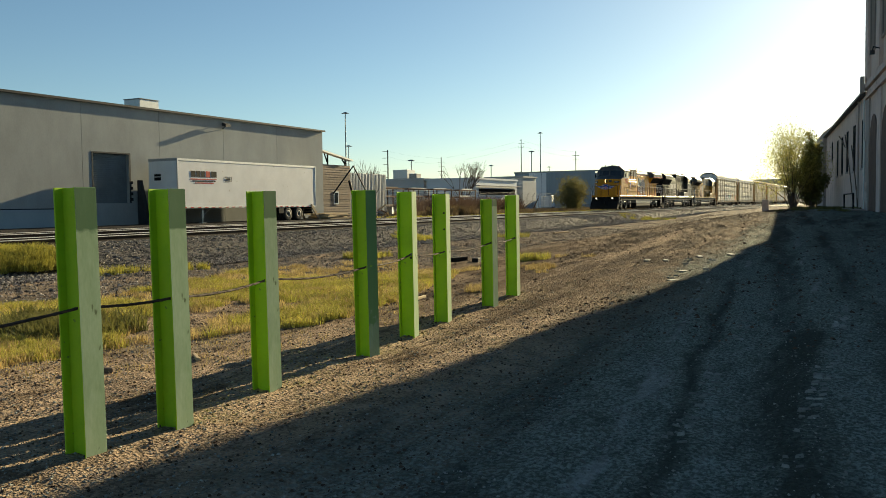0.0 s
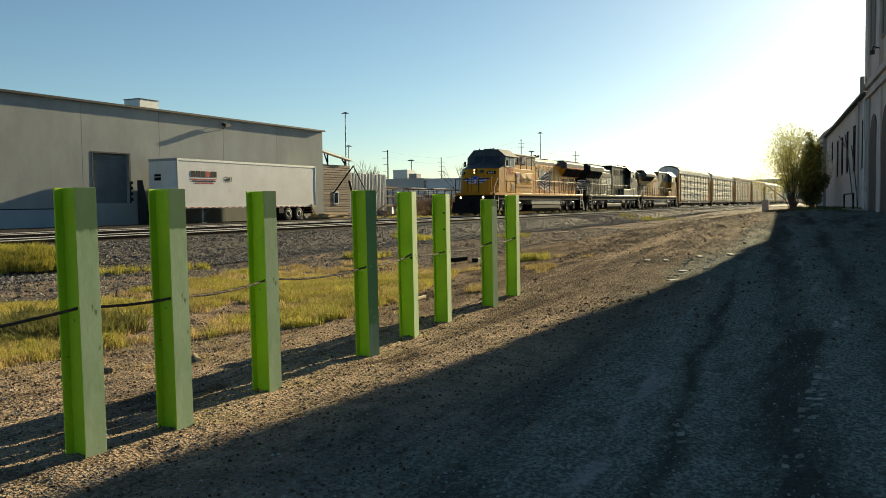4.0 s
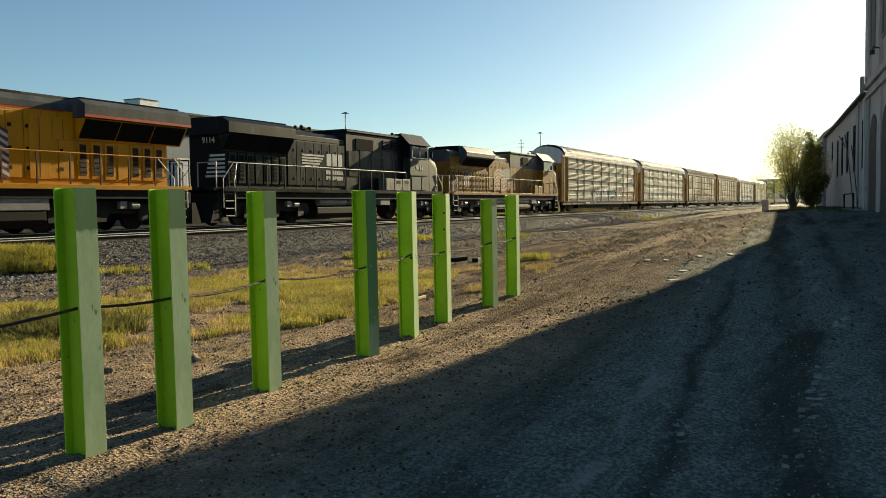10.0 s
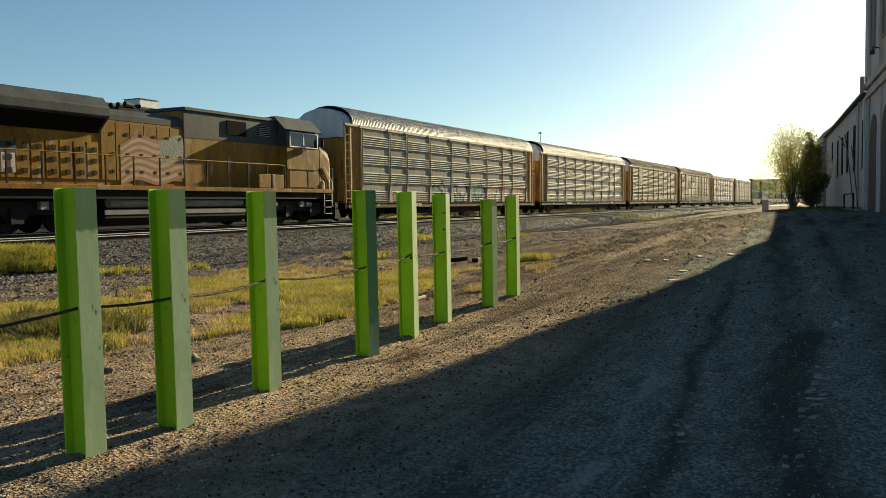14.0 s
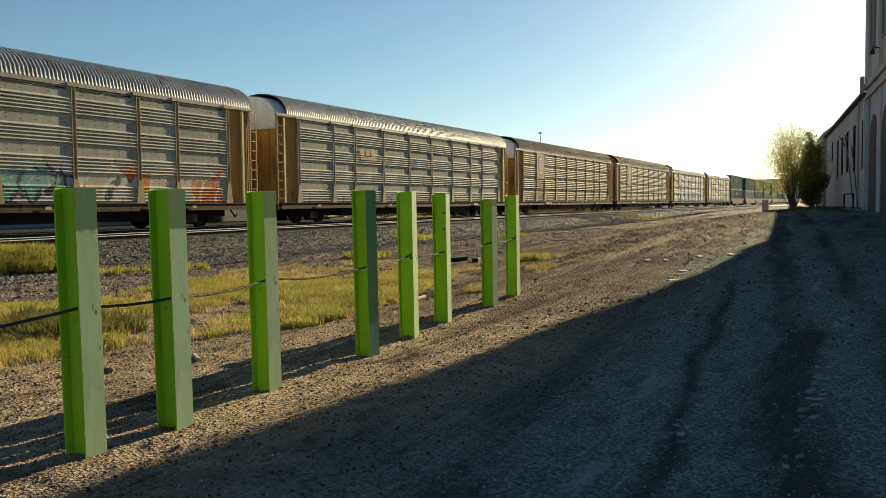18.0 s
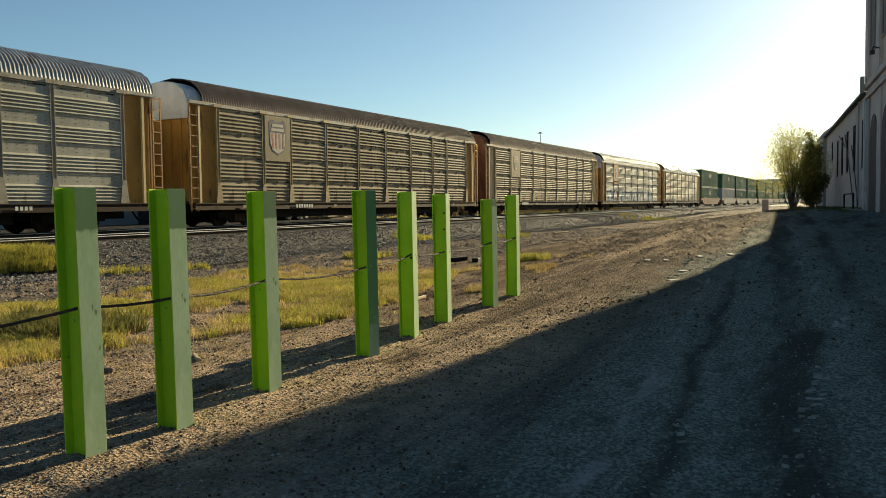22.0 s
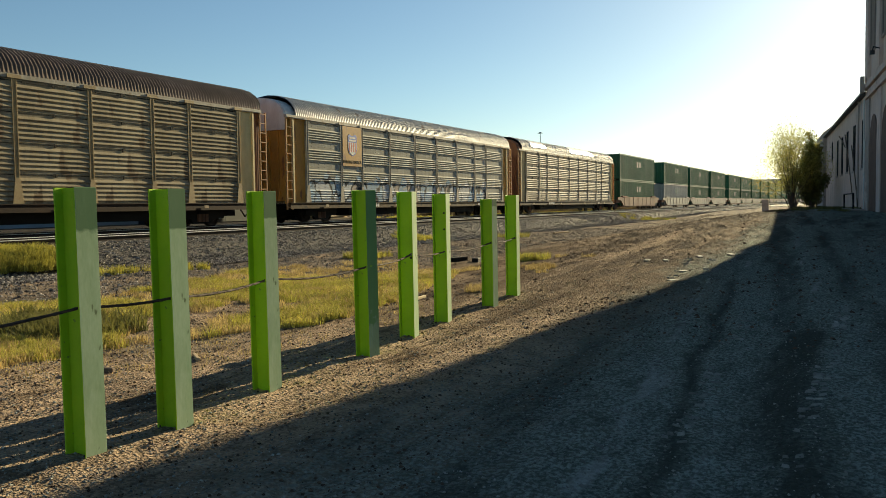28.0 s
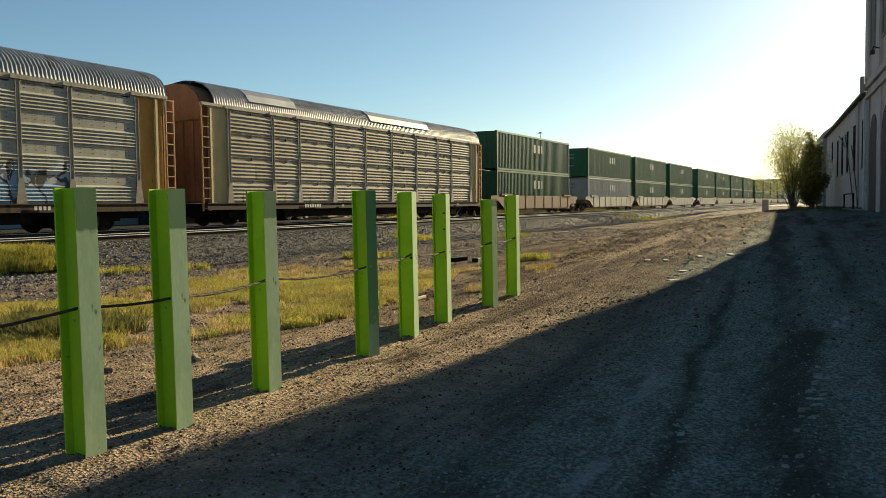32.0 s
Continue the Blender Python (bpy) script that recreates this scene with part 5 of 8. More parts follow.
        for name, m, outline, d in (("shield_rim", rim, [(-0.42, 0.45), (-0.3, 0.53), (0, 0.45), (0.3, 0.53), (0.42, 0.45), (0.42, -0.25), (0.3, -0.47), (0, -0.6), (-0.3, -0.47), (-0.42, -0.25)], 1.545),
                                    ("shield_field", field, [(-0.38, 0.11), (0.38, 0.11), (0.38, -0.23), (0.28, -0.43), (0, -0.55), (-0.28, -0.43), (-0.38, -0.23)], 1.549)):
            bm = bmesh.new()
            prism(bm, [(yc + p * big, 3.78 + q * big) for p, q in outline], "x", 1.5405, d)
            part(name, bm, m, plate)
        for k in range(4):
            bm = bmesh.new()
            y = yc + (-0.3 + k * 0.18) * big
            box(bm, 1.5495, 1.552, y, y + 0.075 * big, 3.78 - 0.38 * big, 3.78 + 0.1 * big)
            part("shield_stripe", bm, bars, plate)
        for z, w in ((0.35, 0.28), (0.21, 0.32)):
            bm = bmesh.new()
            box(bm, 1.5455, 1.549, yc - w * big, yc + w * big, 3.78 + (z - 0.045) * big, 3.78 + (z + 0.045) * big)
            part("print_line", bm, field, plate)
        if logo == 3:
            words("slogan", "BUILDING AMERICA", 0.2, plate, Matrix.Translation((1.5415, yc, 2.86)) @ Euler((radians(90), 0, radians(90))).to_matrix().to_4x4(), M_FRAME, 0.004, 0.92)
    # underframe
    bm = bmesh.new()
    box(bm, -1.35, 1.35, 0.4, L - 0.4, 0.80, 0.90)
    box(bm, -0.4, 0.4, 0.6, L - 0.6, 0.40, 0.82)
    # wide block added to hide lit ground and keep the underside dark
    box(bm, -1.15, 1.15, 5.6, L - 5.6, 0.30, 0.82)
    for y in (6.4, 9.2, 17.5, 20.2):
        box(bm, -1.2, 1.2, y, y + 0.25, 0.5, 0.93)
    box(bm, 0.5, 1.2, 11.2, 12.6, 0.45, 0.9)
    rod(bm, (0.8, 14.0, 0.6), (0.8, 16.4, 0.6), 0.22, 10)
    part("underframe", bm, M_FRAME, car)
    bm = bmesh.new()
    for k in range(7):
        box(bm, 1.555, 1.56, 6.6 + k * 0.19, 6.72 + k * 0.19, 0.71, 0.87)
    for k in range(4):
        box(bm, 1.555, 1.56, 20.5 + k * 0.16, 20.6 + k * 0.16, 0.73, 0.85)
    part("stencil", bm, M_LETTER, car, "white bars in place of stencilled writing")
    bm = bmesh.new()
    for y in (3.0, 9.6, 16.2, 22.6):
        box(bm, 1.555, 1.562, y, y + 0.22, 0.74, 0.84)
    part("reflectors", bm, M_PALE, car)
    for y in (3.3, L - 3.3):
        freight_truck(car, y)
    coupler(car, 0.35, -1)
    coupler(car, L - 0.35, 1)
    return car


def paint_spray(name, fills, line, seed):
    """Rack sheet metal with sprayed letter-like fields, outlined, low on the side."""
    m = M_RACK.copy()
    m.name = name
    n, l = m.node_tree.nodes, m.node_tree.links
    p = n["Principled BSDF"]
    old = p.inputs["Base Color"].links[0].from_socket
    tc = n.new("ShaderNodeTexCoord")
    oi = n.new("ShaderNodeObjectInfo")
    shift = n.new("ShaderNodeCombineXYZ")
    shift.inputs[0].default_value = seed
    mul = n.new("ShaderNodeMath")
    mul.operation = "MULTIPLY"
    mul.inputs[1].default_value = 30.0
    l.new(oi.outputs["Random"], mul.inputs[0])
    l.new(mul.outputs[0], shift.inputs[1])
    warp = n.new("ShaderNodeTexNoise")
    warp.inputs["Scale"].default_value, warp.inputs["Detail"].default_value = 1.6, 1
    l.new(tc.outputs["Object"], warp.inputs["Vector"])
    va = n.new("ShaderNodeVectorMath")
    l.new(tc.outputs["Object"], va.inputs[0])
    l.new(shift.outputs[0], va.inputs[1])
    vb = n.new("ShaderNodeVectorMath")
    vb.operation = "MULTIPLY_ADD"
    vb.inputs[1].default_value = (0, 0.9, 0.9)
    l.new(warp.outputs["Color"], vb.inputs[0])
    l.new(va.outputs[0], vb.inputs[2])
    mp = n.new("ShaderNodeMapping")
    mp.inputs["Scale"].default_value = (0.0, 1.0, 0.8)
    l.new(vb.outputs[0], mp.inputs["Vector"])

    def cells(feature, scale):
        v = n.new("ShaderNodeTexVoronoi")
        v.feature = feature
        v.inputs["Scale"].default_value = scale
        l.new(mp.outputs[0], v.inputs["Vector"])
        return v

    r = n.new("ShaderNodeValToRGB")
    r.color_ramp.interpolation = "CONSTANT"
    e = r.color_ramp.elements
    while len(e) < len(fills):
        e.new(0.5)
    for i, c in enumerate(fills):
        e[i].position, e[i].color = i / len(fills), (*c, 1)
    l.new(cells("F1", 1.15).outputs["Color"], r.inputs["Fac"])
    col = r.outputs["Color"]
    for scale, width, colour in ((1.15, 0.045, line), (2.3, 0.016, (0.5, 0.5, 0.48))):
        mr = n.new("ShaderNodeMapRange")
        mr.inputs["From Min"].default_value, mr.inputs["From Max"].default_value = width * 1.5, width
        l.new(cells("DISTANCE_TO_EDGE", scale).outputs["Distance"], mr.inputs["Value"])
        mx = n.new("ShaderNodeMixRGB")
        l.new(mr.outputs[0], mx.inputs["Fac"])
        l.new(col, mx.inputs["Color1"])
        mx.inputs["Color2"].default_value = (*colour, 1)
        col = mx.outputs["Color"]
    sep = n.new("ShaderNodeSeparateXYZ")
    l.new(tc.outputs["Object"], sep.inputs[0])
    wob = n.new("ShaderNodeMath")
    wob.operation = "MULTIPLY_ADD"
    wob.inputs[1].default_value = 1.1
    l.new(warp.outputs["Fac"], wob.inputs[0])
    l.new(sep.outputs["Z"], wob.inputs[2])
    mr = n.new("ShaderNodeMapRange")
    mr.inputs["From Min"].default_value, mr.inputs["From Max"].default_value = 2.65, 2.55
    mr.inputs["To Min"].default_value, mr.inputs["To Max"].default_value = 0.0, 0.82
    l.new(wob.outputs[0], mr.inputs["Value"])
    mx = n.new("ShaderNodeMixRGB")
    l.new(mr.outputs[0], mx.inputs["Fac"])
    l.new(old, mx.inputs["Color1"])
    l.new(col, mx.inputs["Color2"])
    l.new(mx.outputs[0], p.inputs["Base Color"])
    return m


M_RACKEAVE = mat("rack_eave", (0.40, 0.38, 0.33), (0.26, 0.235, 0.19), rough=0.6, scale=2, fine=20, spots=(0.2, 0.14, 0.09), spot_scale=3, spot_at=0.62)
M_POSTGREY = mat("grey_rack_post", (0.34, 0.315, 0.26), (0.22, 0.20, 0.16), rough=0.6, scale=2, fine=20, vary=0.12, spots=(0.2, 0.13, 0.07), spot_scale=3, spot_at=0.62)
M_RACKPLATE = mat("faded_tan_plate", (0.33, 0.275, 0.175), (0.22, 0.175, 0.11), rough=0.7, scale=1.5, fine=16, stretch=(1, 1, 0.4))
M_WORNBLUE = mat("worn_blue", (0.05, 0.065, 0.15), (0.12, 0.12, 0.15), rough=0.7, scale=6, hard=0.1, bump=0)
M_WORNWHITE = mat("worn_white", (0.58, 0.54, 0.48), (0.46, 0.41, 0.33), rough=0.7, scale=6, hard=0.1, bump=0)
M_WORNRED = mat("worn_red", (0.36, 0.12, 0.10), (0.36, 0.22, 0.16), rough=0.7, scale=6, hard=0.1, bump=0)
M_WORNGREY = mat("worn_grey", (0.44, 0.42, 0.35), (0.35, 0.30, 0.21), rough=0.7, scale=6, hard=0.1, bump=0)
M_RACKMARK = mat("faded_yellow_mark", (0.52, 0.40, 0.14), (0.34, 0.27, 0.13), rough=0.7, scale=3, hard=0.1)
M_RACKSILL = mat("grimy_sill", (0.115, 0.068, 0.03), (0.03, 0.02, 0.012), rough=0.75, scale=1.5, fine=16, spots=(0.03, 0.025, 0.02), spot_scale=2.5, spot_at=0.55)
M_RACKSILLB = mat("brown_sill", (0.05, 0.028, 0.018), (0.02, 0.013, 0.01), rough=0.75, scale=1.5, fine=16)
M_RACKPALE = mat("rack_pale", (0.70, 0.57, 0.30), (0.52, 0.41, 0.21), rough=0.6, scale=1.8, stretch=(1, 1, 0.4), vary=0.1)
M_RACKLADDER = mat("ladder_paint", (0.5, 0.3, 0.12), (0.36, 0.18, 0.08), rough=0.6, scale=5, vary=0.15)
M_RACKROOF2 = mat("rack_roof_brown", (0.145, 0.112, 0.096), (0.085, 0.065, 0.055), rough=0.8, metal=0.0, spec=0.1, scale=1.2, fine=20, stretch=(0.5, 1, 1))
SPRAY_A = paint_spray("sprayed_lilac", ((0.40, 0.38, 0.48), (0.16, 0.36, 0.33), (0.48, 0.46, 0.52), (0.20, 0.34, 0.32)), (0.04, 0.04, 0.07), 1.3)
SPRAY_B = paint_spray("sprayed_orange", ((0.58, 0.19, 0.04), (0.5, 0.42, 0.3), (0.6, 0.15, 0.04), (0.08, 0.10, 0.07)), (0.62, 0.58, 0.5), 4.1)
SPRAY_C = paint_spray("sprayed_blue", ((0.28, 0.42, 0.58), (0.60, 0.62, 0.64), (0.36, 0.48, 0.60), (0.5, 0.42, 0.36)), (0.02, 0.02, 0.03), 7.7)

build_autorack(150.8, 1, M_RACKYEL, M_RACKROOF, (3, 9, SPRAY_A), 0, "weathered grey and yellow autorack car with sprayed paint", M_RACKYEL, M_RACKPOST)
second = build_autorack(178.6, 1, M_RACKYEL, M_RACKROOF, None, 0, "weathered grey and yellow autorack car with a white end cap", M_RACKBROWN, M_POSTGREY)
build_autorack(206.45, 0, M_RACKYEL, M_RACKROOF2, None, 1, "brown-roofed autorack car with a shield emblem plate", M_RACKYEL, M_RACKPOST)
build_autorack(234.3, 0, M_RACKBROWN, M_RACKROOF2, None, 2, "brown-ended autorack car with a pale emblem plate", M_RACKBROWN, M_RACKPOST)
build_autorack(262.1, 1, M_RACKYEL, M_RACKROOF, (0, 8, SPRAY_C), 3, "grey and yellow autorack car with sprayed paint and a shield emblem", M_RACKYEL, M_POSTGREY)
for a, b, z0, z1 in ((0.45, 0.85, 3.3, 3.62), (0.97, 1.37, 3.3, 3.62), (1.49, 1.9, 3.3, 3.62), (0.5, 2.0, 3.08, 3.2)):
    bm = bmesh.new()
    box(bm, 1.525, 1.534, PANELS[2] + a, PANELS[2] + b, z0, z1)
    part("faded_mark", bm, M_RACKMARK, second, "faded yellow bar in place of lettering")
M_GLINT = mat("roof_glint", (0.36, 0.37, 0.38), (0.28, 0.29, 0.30), rough=0.4, metal=0.5, scale=2)
last = build_autorack(289.95, 2, M_RACKBROWN, M_RACKROOF, None, 0, "brown-ended autorack car with painted sun glints on its grey roof", M_RACKBROWN, M_POSTGREY)
# pale sheets laid on the roof imitate two sun glints
for a, b in ((2.9, 6.2), (12.5, 19.0)):
    bm = bmesh.new()
    prism(bm, [(1.51, 5.10), (1.315, 5.40), (0.98, 5.64), (0.99, 5.652), (1.33, 5.412), (1.522, 5.105)], "y", a, b)
    part("roof_glint_sheet", bm, M_GLINT, last, "bright sheet added for a sun glint on the roof")


# ---- double-stack well cars and their containers ----
def container_mesh(L, H, W=2.5):
    key = ("cont", L, H)
    if key in SHARED:
        return SHARED[key]
    bm = bmesh.new()
    # corrugated sides
    n = int((L - 0.4) / 0.28)
    for s in (-1, 1):
        lo, hi = [], []
        for i in range(n * 4 + 1):
            y = 0.2 + (L - 0.4) * i / (n * 4)
            x = s * (W / 2 - (0.035 if (i % 4) in (0, 1) else 0.0) - 0.012)
            lo.append(bm.verts.new((x, y, 0.15)))
            hi.append(bm.verts.new((x, y, H - 0.12)))
        for i in range(n * 4):
            bm.faces.new((lo[i], lo[i + 1], hi[i + 1], hi[i]))
    for y in (0.03, L - 0.03):
        box(bm, -W / 2 + 0.05, W / 2 - 0.05, y - 0.02, y + 0.02, 0.1, H - 0.1)
    for k in (-0.9, -0.45, 0.45, 0.9):
        rod(bm, (k, 0.0, 0.15), (k, 0.0, H - 0.15), 0.03, 5)
    box(bm, -W / 2 + 0.02, W / 2 - 0.02, 0.03, L - 0.03, H - 0.06, H - 0.03)
    for s in (-1, 1):
        for z in (0.0, H - 0.13):
            box(bm, s * W / 2 - 0.06, s * W / 2 + 0.005, 0, L, z, z + 0.13)
        for y in (0, L - 0.16):
            box(bm, s * W / 2 - 0.12, s * W / 2 + 0.008, y, y + 0.16, 0, H)
    SHARED[key] = finish(bm, "container", M_CONT)
    return SHARED[key]


WELLS = [319.7, 341.5, 359.6, 378.3, 399.3, 417.4, 435.7, 454.3, 475.5, 494.0, 513.0]
while len(WELLS) < 20:
    WELLS.append(WELLS[-1] + (18.6, 18.6, 21.2)[len(WELLS) % 3])


def well_side(L):
    key = ("well", L)
    if key not in SHARED:
        bm = bmesh.new()
        for s in (-1, 1):
            prism(bm, [(-1.6, 1.35), (-0.2, 1.38), (0.6, 1.38), (L - 0.6, 1.38), (L + 0.2, 1.38), (L + 1.6, 1.35), (L + 1.6, 1.1), (L + 0.3, 1.0), (L - 0.8, 0.42), (0.8, 0.42), (-0.3, 1.0), (-1.6, 1.1)], "x", s * 1.42 - 0.05, s * 1.42 + 0.05)
            for k in range(8):
                y = 1 + k * (L - 2) / 7
                box(bm, s * 1.42 - 0.07, s * 1.42 + 0.07, y - 0.04, y + 0.04, 0.45, 1.37)
            box(bm, s * 1.42 - 0.09, s * 1.42 + 0.09, 0.2, 2.2, 1.38, 1.5)
            box(bm, s * 1.42 - 0.09, s * 1.42 + 0.09, L - 2.2, L - 0.2, 1.38, 1.5)
        SHARED[key] = finish(bm, "well_side", M_WELL)
        bm = bmesh.new()
        box(bm, -1.38, 1.38, 0.3, L - 0.3, 0.33, 0.42)
        box(bm, -1.3, 1.3, -1.7, 0.0, 0.75, 1.1)
        box(bm, -1.3, 1.3, L, L + 1.7, 0.75, 1.1)
        SHARED[("floor", L)] = finish(bm, "well_floor", M_WELLB)
    return SHARED[key]


def build_well(i, y0):
    L = 16.1
    car = holder("well_car", pose(TRACK_X, y0, RAIL_Z), ("weathered brown well car loaded with two stacked containers" if i == 0 else "pale grey well car loaded with two stacked containers"), "railway car", "well cars of the train")
    MOVERS.append((car, y0))
    side = share("well_side", well_side(L), car)
    if i == 0:
        side.data = side.data.copy()
        side.data.materials[0] = M_WELLB
    share("well_floor", SHARED[("floor", L)], car)
    if i < 6:
        freight_truck(car, -1.1)
        if i < 1:
            freight_truck(car, L + 1.1)
    else:
        share("truck", SHARED["bolster"], car, 0, -1.1, 0)
    for k, (z, h) in enumerate(((0.43, 2.74), (3.2, 2.74))):
        me = container_mesh(L, h)
        box_ = new("shipping_container", me)
        box_.matrix_basis = pose(TRACK_X, y0, RAIL_Z + z)
        tagged(box_, "dark green ribbed steel shipping container stacked on a well car" if not (i == 1 and k == 0) else "pale grey ribbed steel shipping container in a well car", "container", "containers of the train")
        if i == 1 and k == 0:
            box_.data = me.copy()
            box_.data.materials[0] = M_CONT2
        MOVERS.append((box_, y0, z))
        if i < 9:
            for q, w in ((7.3, 0.5), (8.2, 0.5), (9.0, 0.25)):
                bm = bmesh.new()
                box(bm, 1.246, 1.252, q, q + w, h * 0.55, h * 0.78)
                part("letter_bar", bm, M_LETTERDIM, box_, "pale bar in place of faded lettering")
            if i < 4:
                for z1, w in ((h * 0.78, 0.5), (h * 0.66, 0.4), (h * 0.4, 0.3)):
                    bm = bmesh.new()
                    box(bm, -0.3 - w, -0.3 + w * 0.4, -0.005, 0.008, z1 - 0.07, z1 + 0.07)
                    part("end_marking", bm, M_LETTERDIM, box_)


M_LETTERDIM = mat("faded_lettering", (0.22, 0.3, 0.25), (0.12, 0.19, 0.15), rough=0.6, scale=3, bump=0)
for i, y in enumerate(WELLS):
    build_well(i, y)

# ---- locomotives: u runs from the cab end ----
def build_loco(y_front, length, flip, cfg, label):
    """A six-axle road diesel. flip: the cab end trails."""
    car = holder("locomotive", pose(TRACK_X, y_front, RAIL_Z), label, "locomotive", "locomotives of the train")
    MOVERS.append((car, y_front))
    L = length
    c = cfg

    def Y(u):
        return L - u if flip else u

    def ub(bm, x0, x1, u0, u1, z0, z1):
        a, b = sorted((Y(u0), Y(u1)))
        box(bm, x0, x1, a, b, z0, z1)

    def P(name, m, *boxes, label="", bevel=0.0, parent=None):
        bm = bmesh.new()
        for q in boxes:
            ub(bm, *q)
        return part(name, bm, m, parent or car, label, bevel=bevel)

    def PP(name, m, *boxes, label="", bevel=0.0, parent=None):
        for q in boxes:
            P(name, m, q, label=label, bevel=bevel, parent=parent)

    def side_prism(name, m, outline, x0, x1, label="", bevel=0.0):
        bm = bmesh.new()
        prism(bm, [(Y(u), z) for u, z in outline], "x", x0, x1)
        return part(name, bm, m, car, label, bevel=bevel)

    def cross(name, m, outline, u0, u1, label="", bevel=0.0):
        bm = bmesh.new()
        a, b = sorted((Y(u0), Y(u1)))
        prism(bm, outline, "y", a, b)
        return part(name, bm, m, car, label, bevel=bevel)

    body, roofc, low = c["body"], c["roof"], c["low"]
    deck = 1.55
    # frame and walkway
    P("frame", M_FRAME, (-1.45, 1.45, 0.9, L - 0.9, 1.1, deck - 0.16), (-0.55, 0.55, 0.9, L - 0.9, 0.35, 1.12))
    P("walkway", low, (-1.53, 1.53, 0.75, L - 0.75, deck - 0.16, deck), label="walkway edge sill", bevel=0.01)
    nose0, nose1, cab0, cab1, aux1, hood1, rad0, rad1, rear = c["nose0"], c["nose1"], c["cab0"], c["cab1"], c["aux1"], c["hood1"], c["rad0"], c["rad1"], c["rear"]
    # nose and cab front, lofted in rows of (x, u, z) from the deck up to the roof
    ct = c.get("cab_top", 4.66)

    def F(u):
        return nose0 + (u - 0.8) * (cab0 - nose0) / 1.9

    rows = [
        [(0, 0.80, 1.56), (0.95, 0.92, 1.56), (1.37, 1.42, 1.56), (1.44, 1.62, 1.56), (1.45, 2.70, 1.56)],
        [(0, 0.84, 2.85), (0.95, 0.96, 2.85), (1.37, 1.46, 2.88), (1.44, 1.66, 2.90), (1.45, 2.70, 3.05)],
        [(0, 1.02, 3.28), (0.90, 1.12, 3.26), (1.30, 1.62, 3.26), (1.41, 1.82, 3.28), (1.45, 2.70, 3.42)],
        [(0, 2.22, 3.70), (0.80, 2.32, 3.68), (1.20, 2.50, 3.60), (1.38, 2.62, 3.54), (1.45, 2.71, 3.50)],
        [(0, 2.50, 4.22), (0.80, 2.56, 4.21), (1.18, 2.68, 4.18), (1.35, 2.72, 4.15), (1.44, 2.74, 4.12)],
        [(0, 2.70, ct), (0.60, 2.72, ct), (0.93, 2.74, ct - 0.01), (1.12, 2.75, (ct + 4.28) / 2), (1.30, 2.76, 4.28)]]

    def full(row):
        return [(-x, u, z) for x, u, z in row[:0:-1]] + row

    def loft(name, m, rr, label=""):
        bm = bmesh.new()
        vs = [[bm.verts.new((x, Y(F(u)), z)) for x, u, z in full(r)] for r in rr]
        for p, q in zip(vs, vs[1:]):
            for i in range(len(p) - 1):
                bm.faces.new((p[i], p[i + 1], q[i + 1], q[i]))
        lo, hi = vs[0], vs[-1]
        back0 = bm.verts.new((lo[0].co.x, Y(cab0 + 0.03), lo[0].co.z))
        back1 = bm.verts.new((lo[-1].co.x, Y(cab0 + 0.03), lo[0].co.z))
        bm.faces.new([*lo, back1, back0])
        top0 = bm.verts.new((hi[0].co.x, Y(cab0 + 0.03), hi[0].co.z))
        top1 = bm.verts.new((hi[-1].co.x, Y(cab0 + 0.03), hi[-1].co.z))
        bm.faces.new([*hi[::-1], top0, top1])
        return part(name, bm, m, car, label)

    loft("nose", c.get("cabc", body), rows[:3])
    loft("nose_top", c["cabu"], rows[2:4], "dark anti-glare nose top")
    loft("cab_front", c["cabu"], rows[3:])

    def at_x(row, x):
        s, ax = (1 if x >= 0 else -1), abs(x)
        for p, q in zip(row, row[1:]):
            if ax <= q[0]:
                t = (ax - p[0]) / (q[0] - p[0])
                return Vector((x, p[1] + t * (q[1] - p[1]), p[2] + t * (q[2] - p[2])))
        return Vector((x, row[-1][1], row[-1][2]))

    for xa, xb in ((-1.2, -0.82), (-0.80, -0.07), (0.07, 0.80), (0.82, 1.2)):
        quad = []
        for x, t in ((xa, 0.04), (xb, 0.04), (xb, 0.96), (xa, 0.96)):
            x2 = x * (1 - 0.06 * t)
            quad.append(at_x(rows[3], x2).lerp(at_x(rows[4], x2), t))
        bm = bmesh.new()
        f0 = [bm.verts.new((v.x, Y(F(v.y) - 0.015), v.z + 0.004)) for v in quad]
        f1 = [bm.verts.new((v.x, Y(F(v.y) + 0.02), v.z - 0.004)) for v in quad]
        bm.faces.new(f0)
        bm.faces.new(f1[::-1])
        for i in range(4):
            j = (i + 1) % 4
            bm.faces.new((f0[j], f0[i], f1[i], f1[j]))
        part("windscreen", bm, M_DARKGLASS, car, "dark windscreen pane")
    for x in (-0.45, 0.45):
        bm = bmesh.new()
        p, q = at_x(rows[4], x), at_x(rows[3], x * 1.3)
        rod(bm, (x, Y(F(p.y) - 0.05), p.z), (x * 1.3, Y(F(q.y) - 0.03), q.z + 0.2), 0.012, 4)
        part("wiper", bm, M_FRAME, car)
    # cab body behind the windscreen
    P("cab_lower", c.get("cabc", body), (-1.45, 1.45, cab0 + 0.03, cab1, deck, 3.42), bevel=0.02)
    up = 3.422
    cross("cab_upper", c["cabu"], [(-1.44, up), (1.44, up), (1.44, 4.10), (1.28, 4.29), (0.93, ct), (-0.93, ct), (-1.28, 4.29), (-1.44, 4.10)], cab0 + 0.031, cab1 - 0.02)
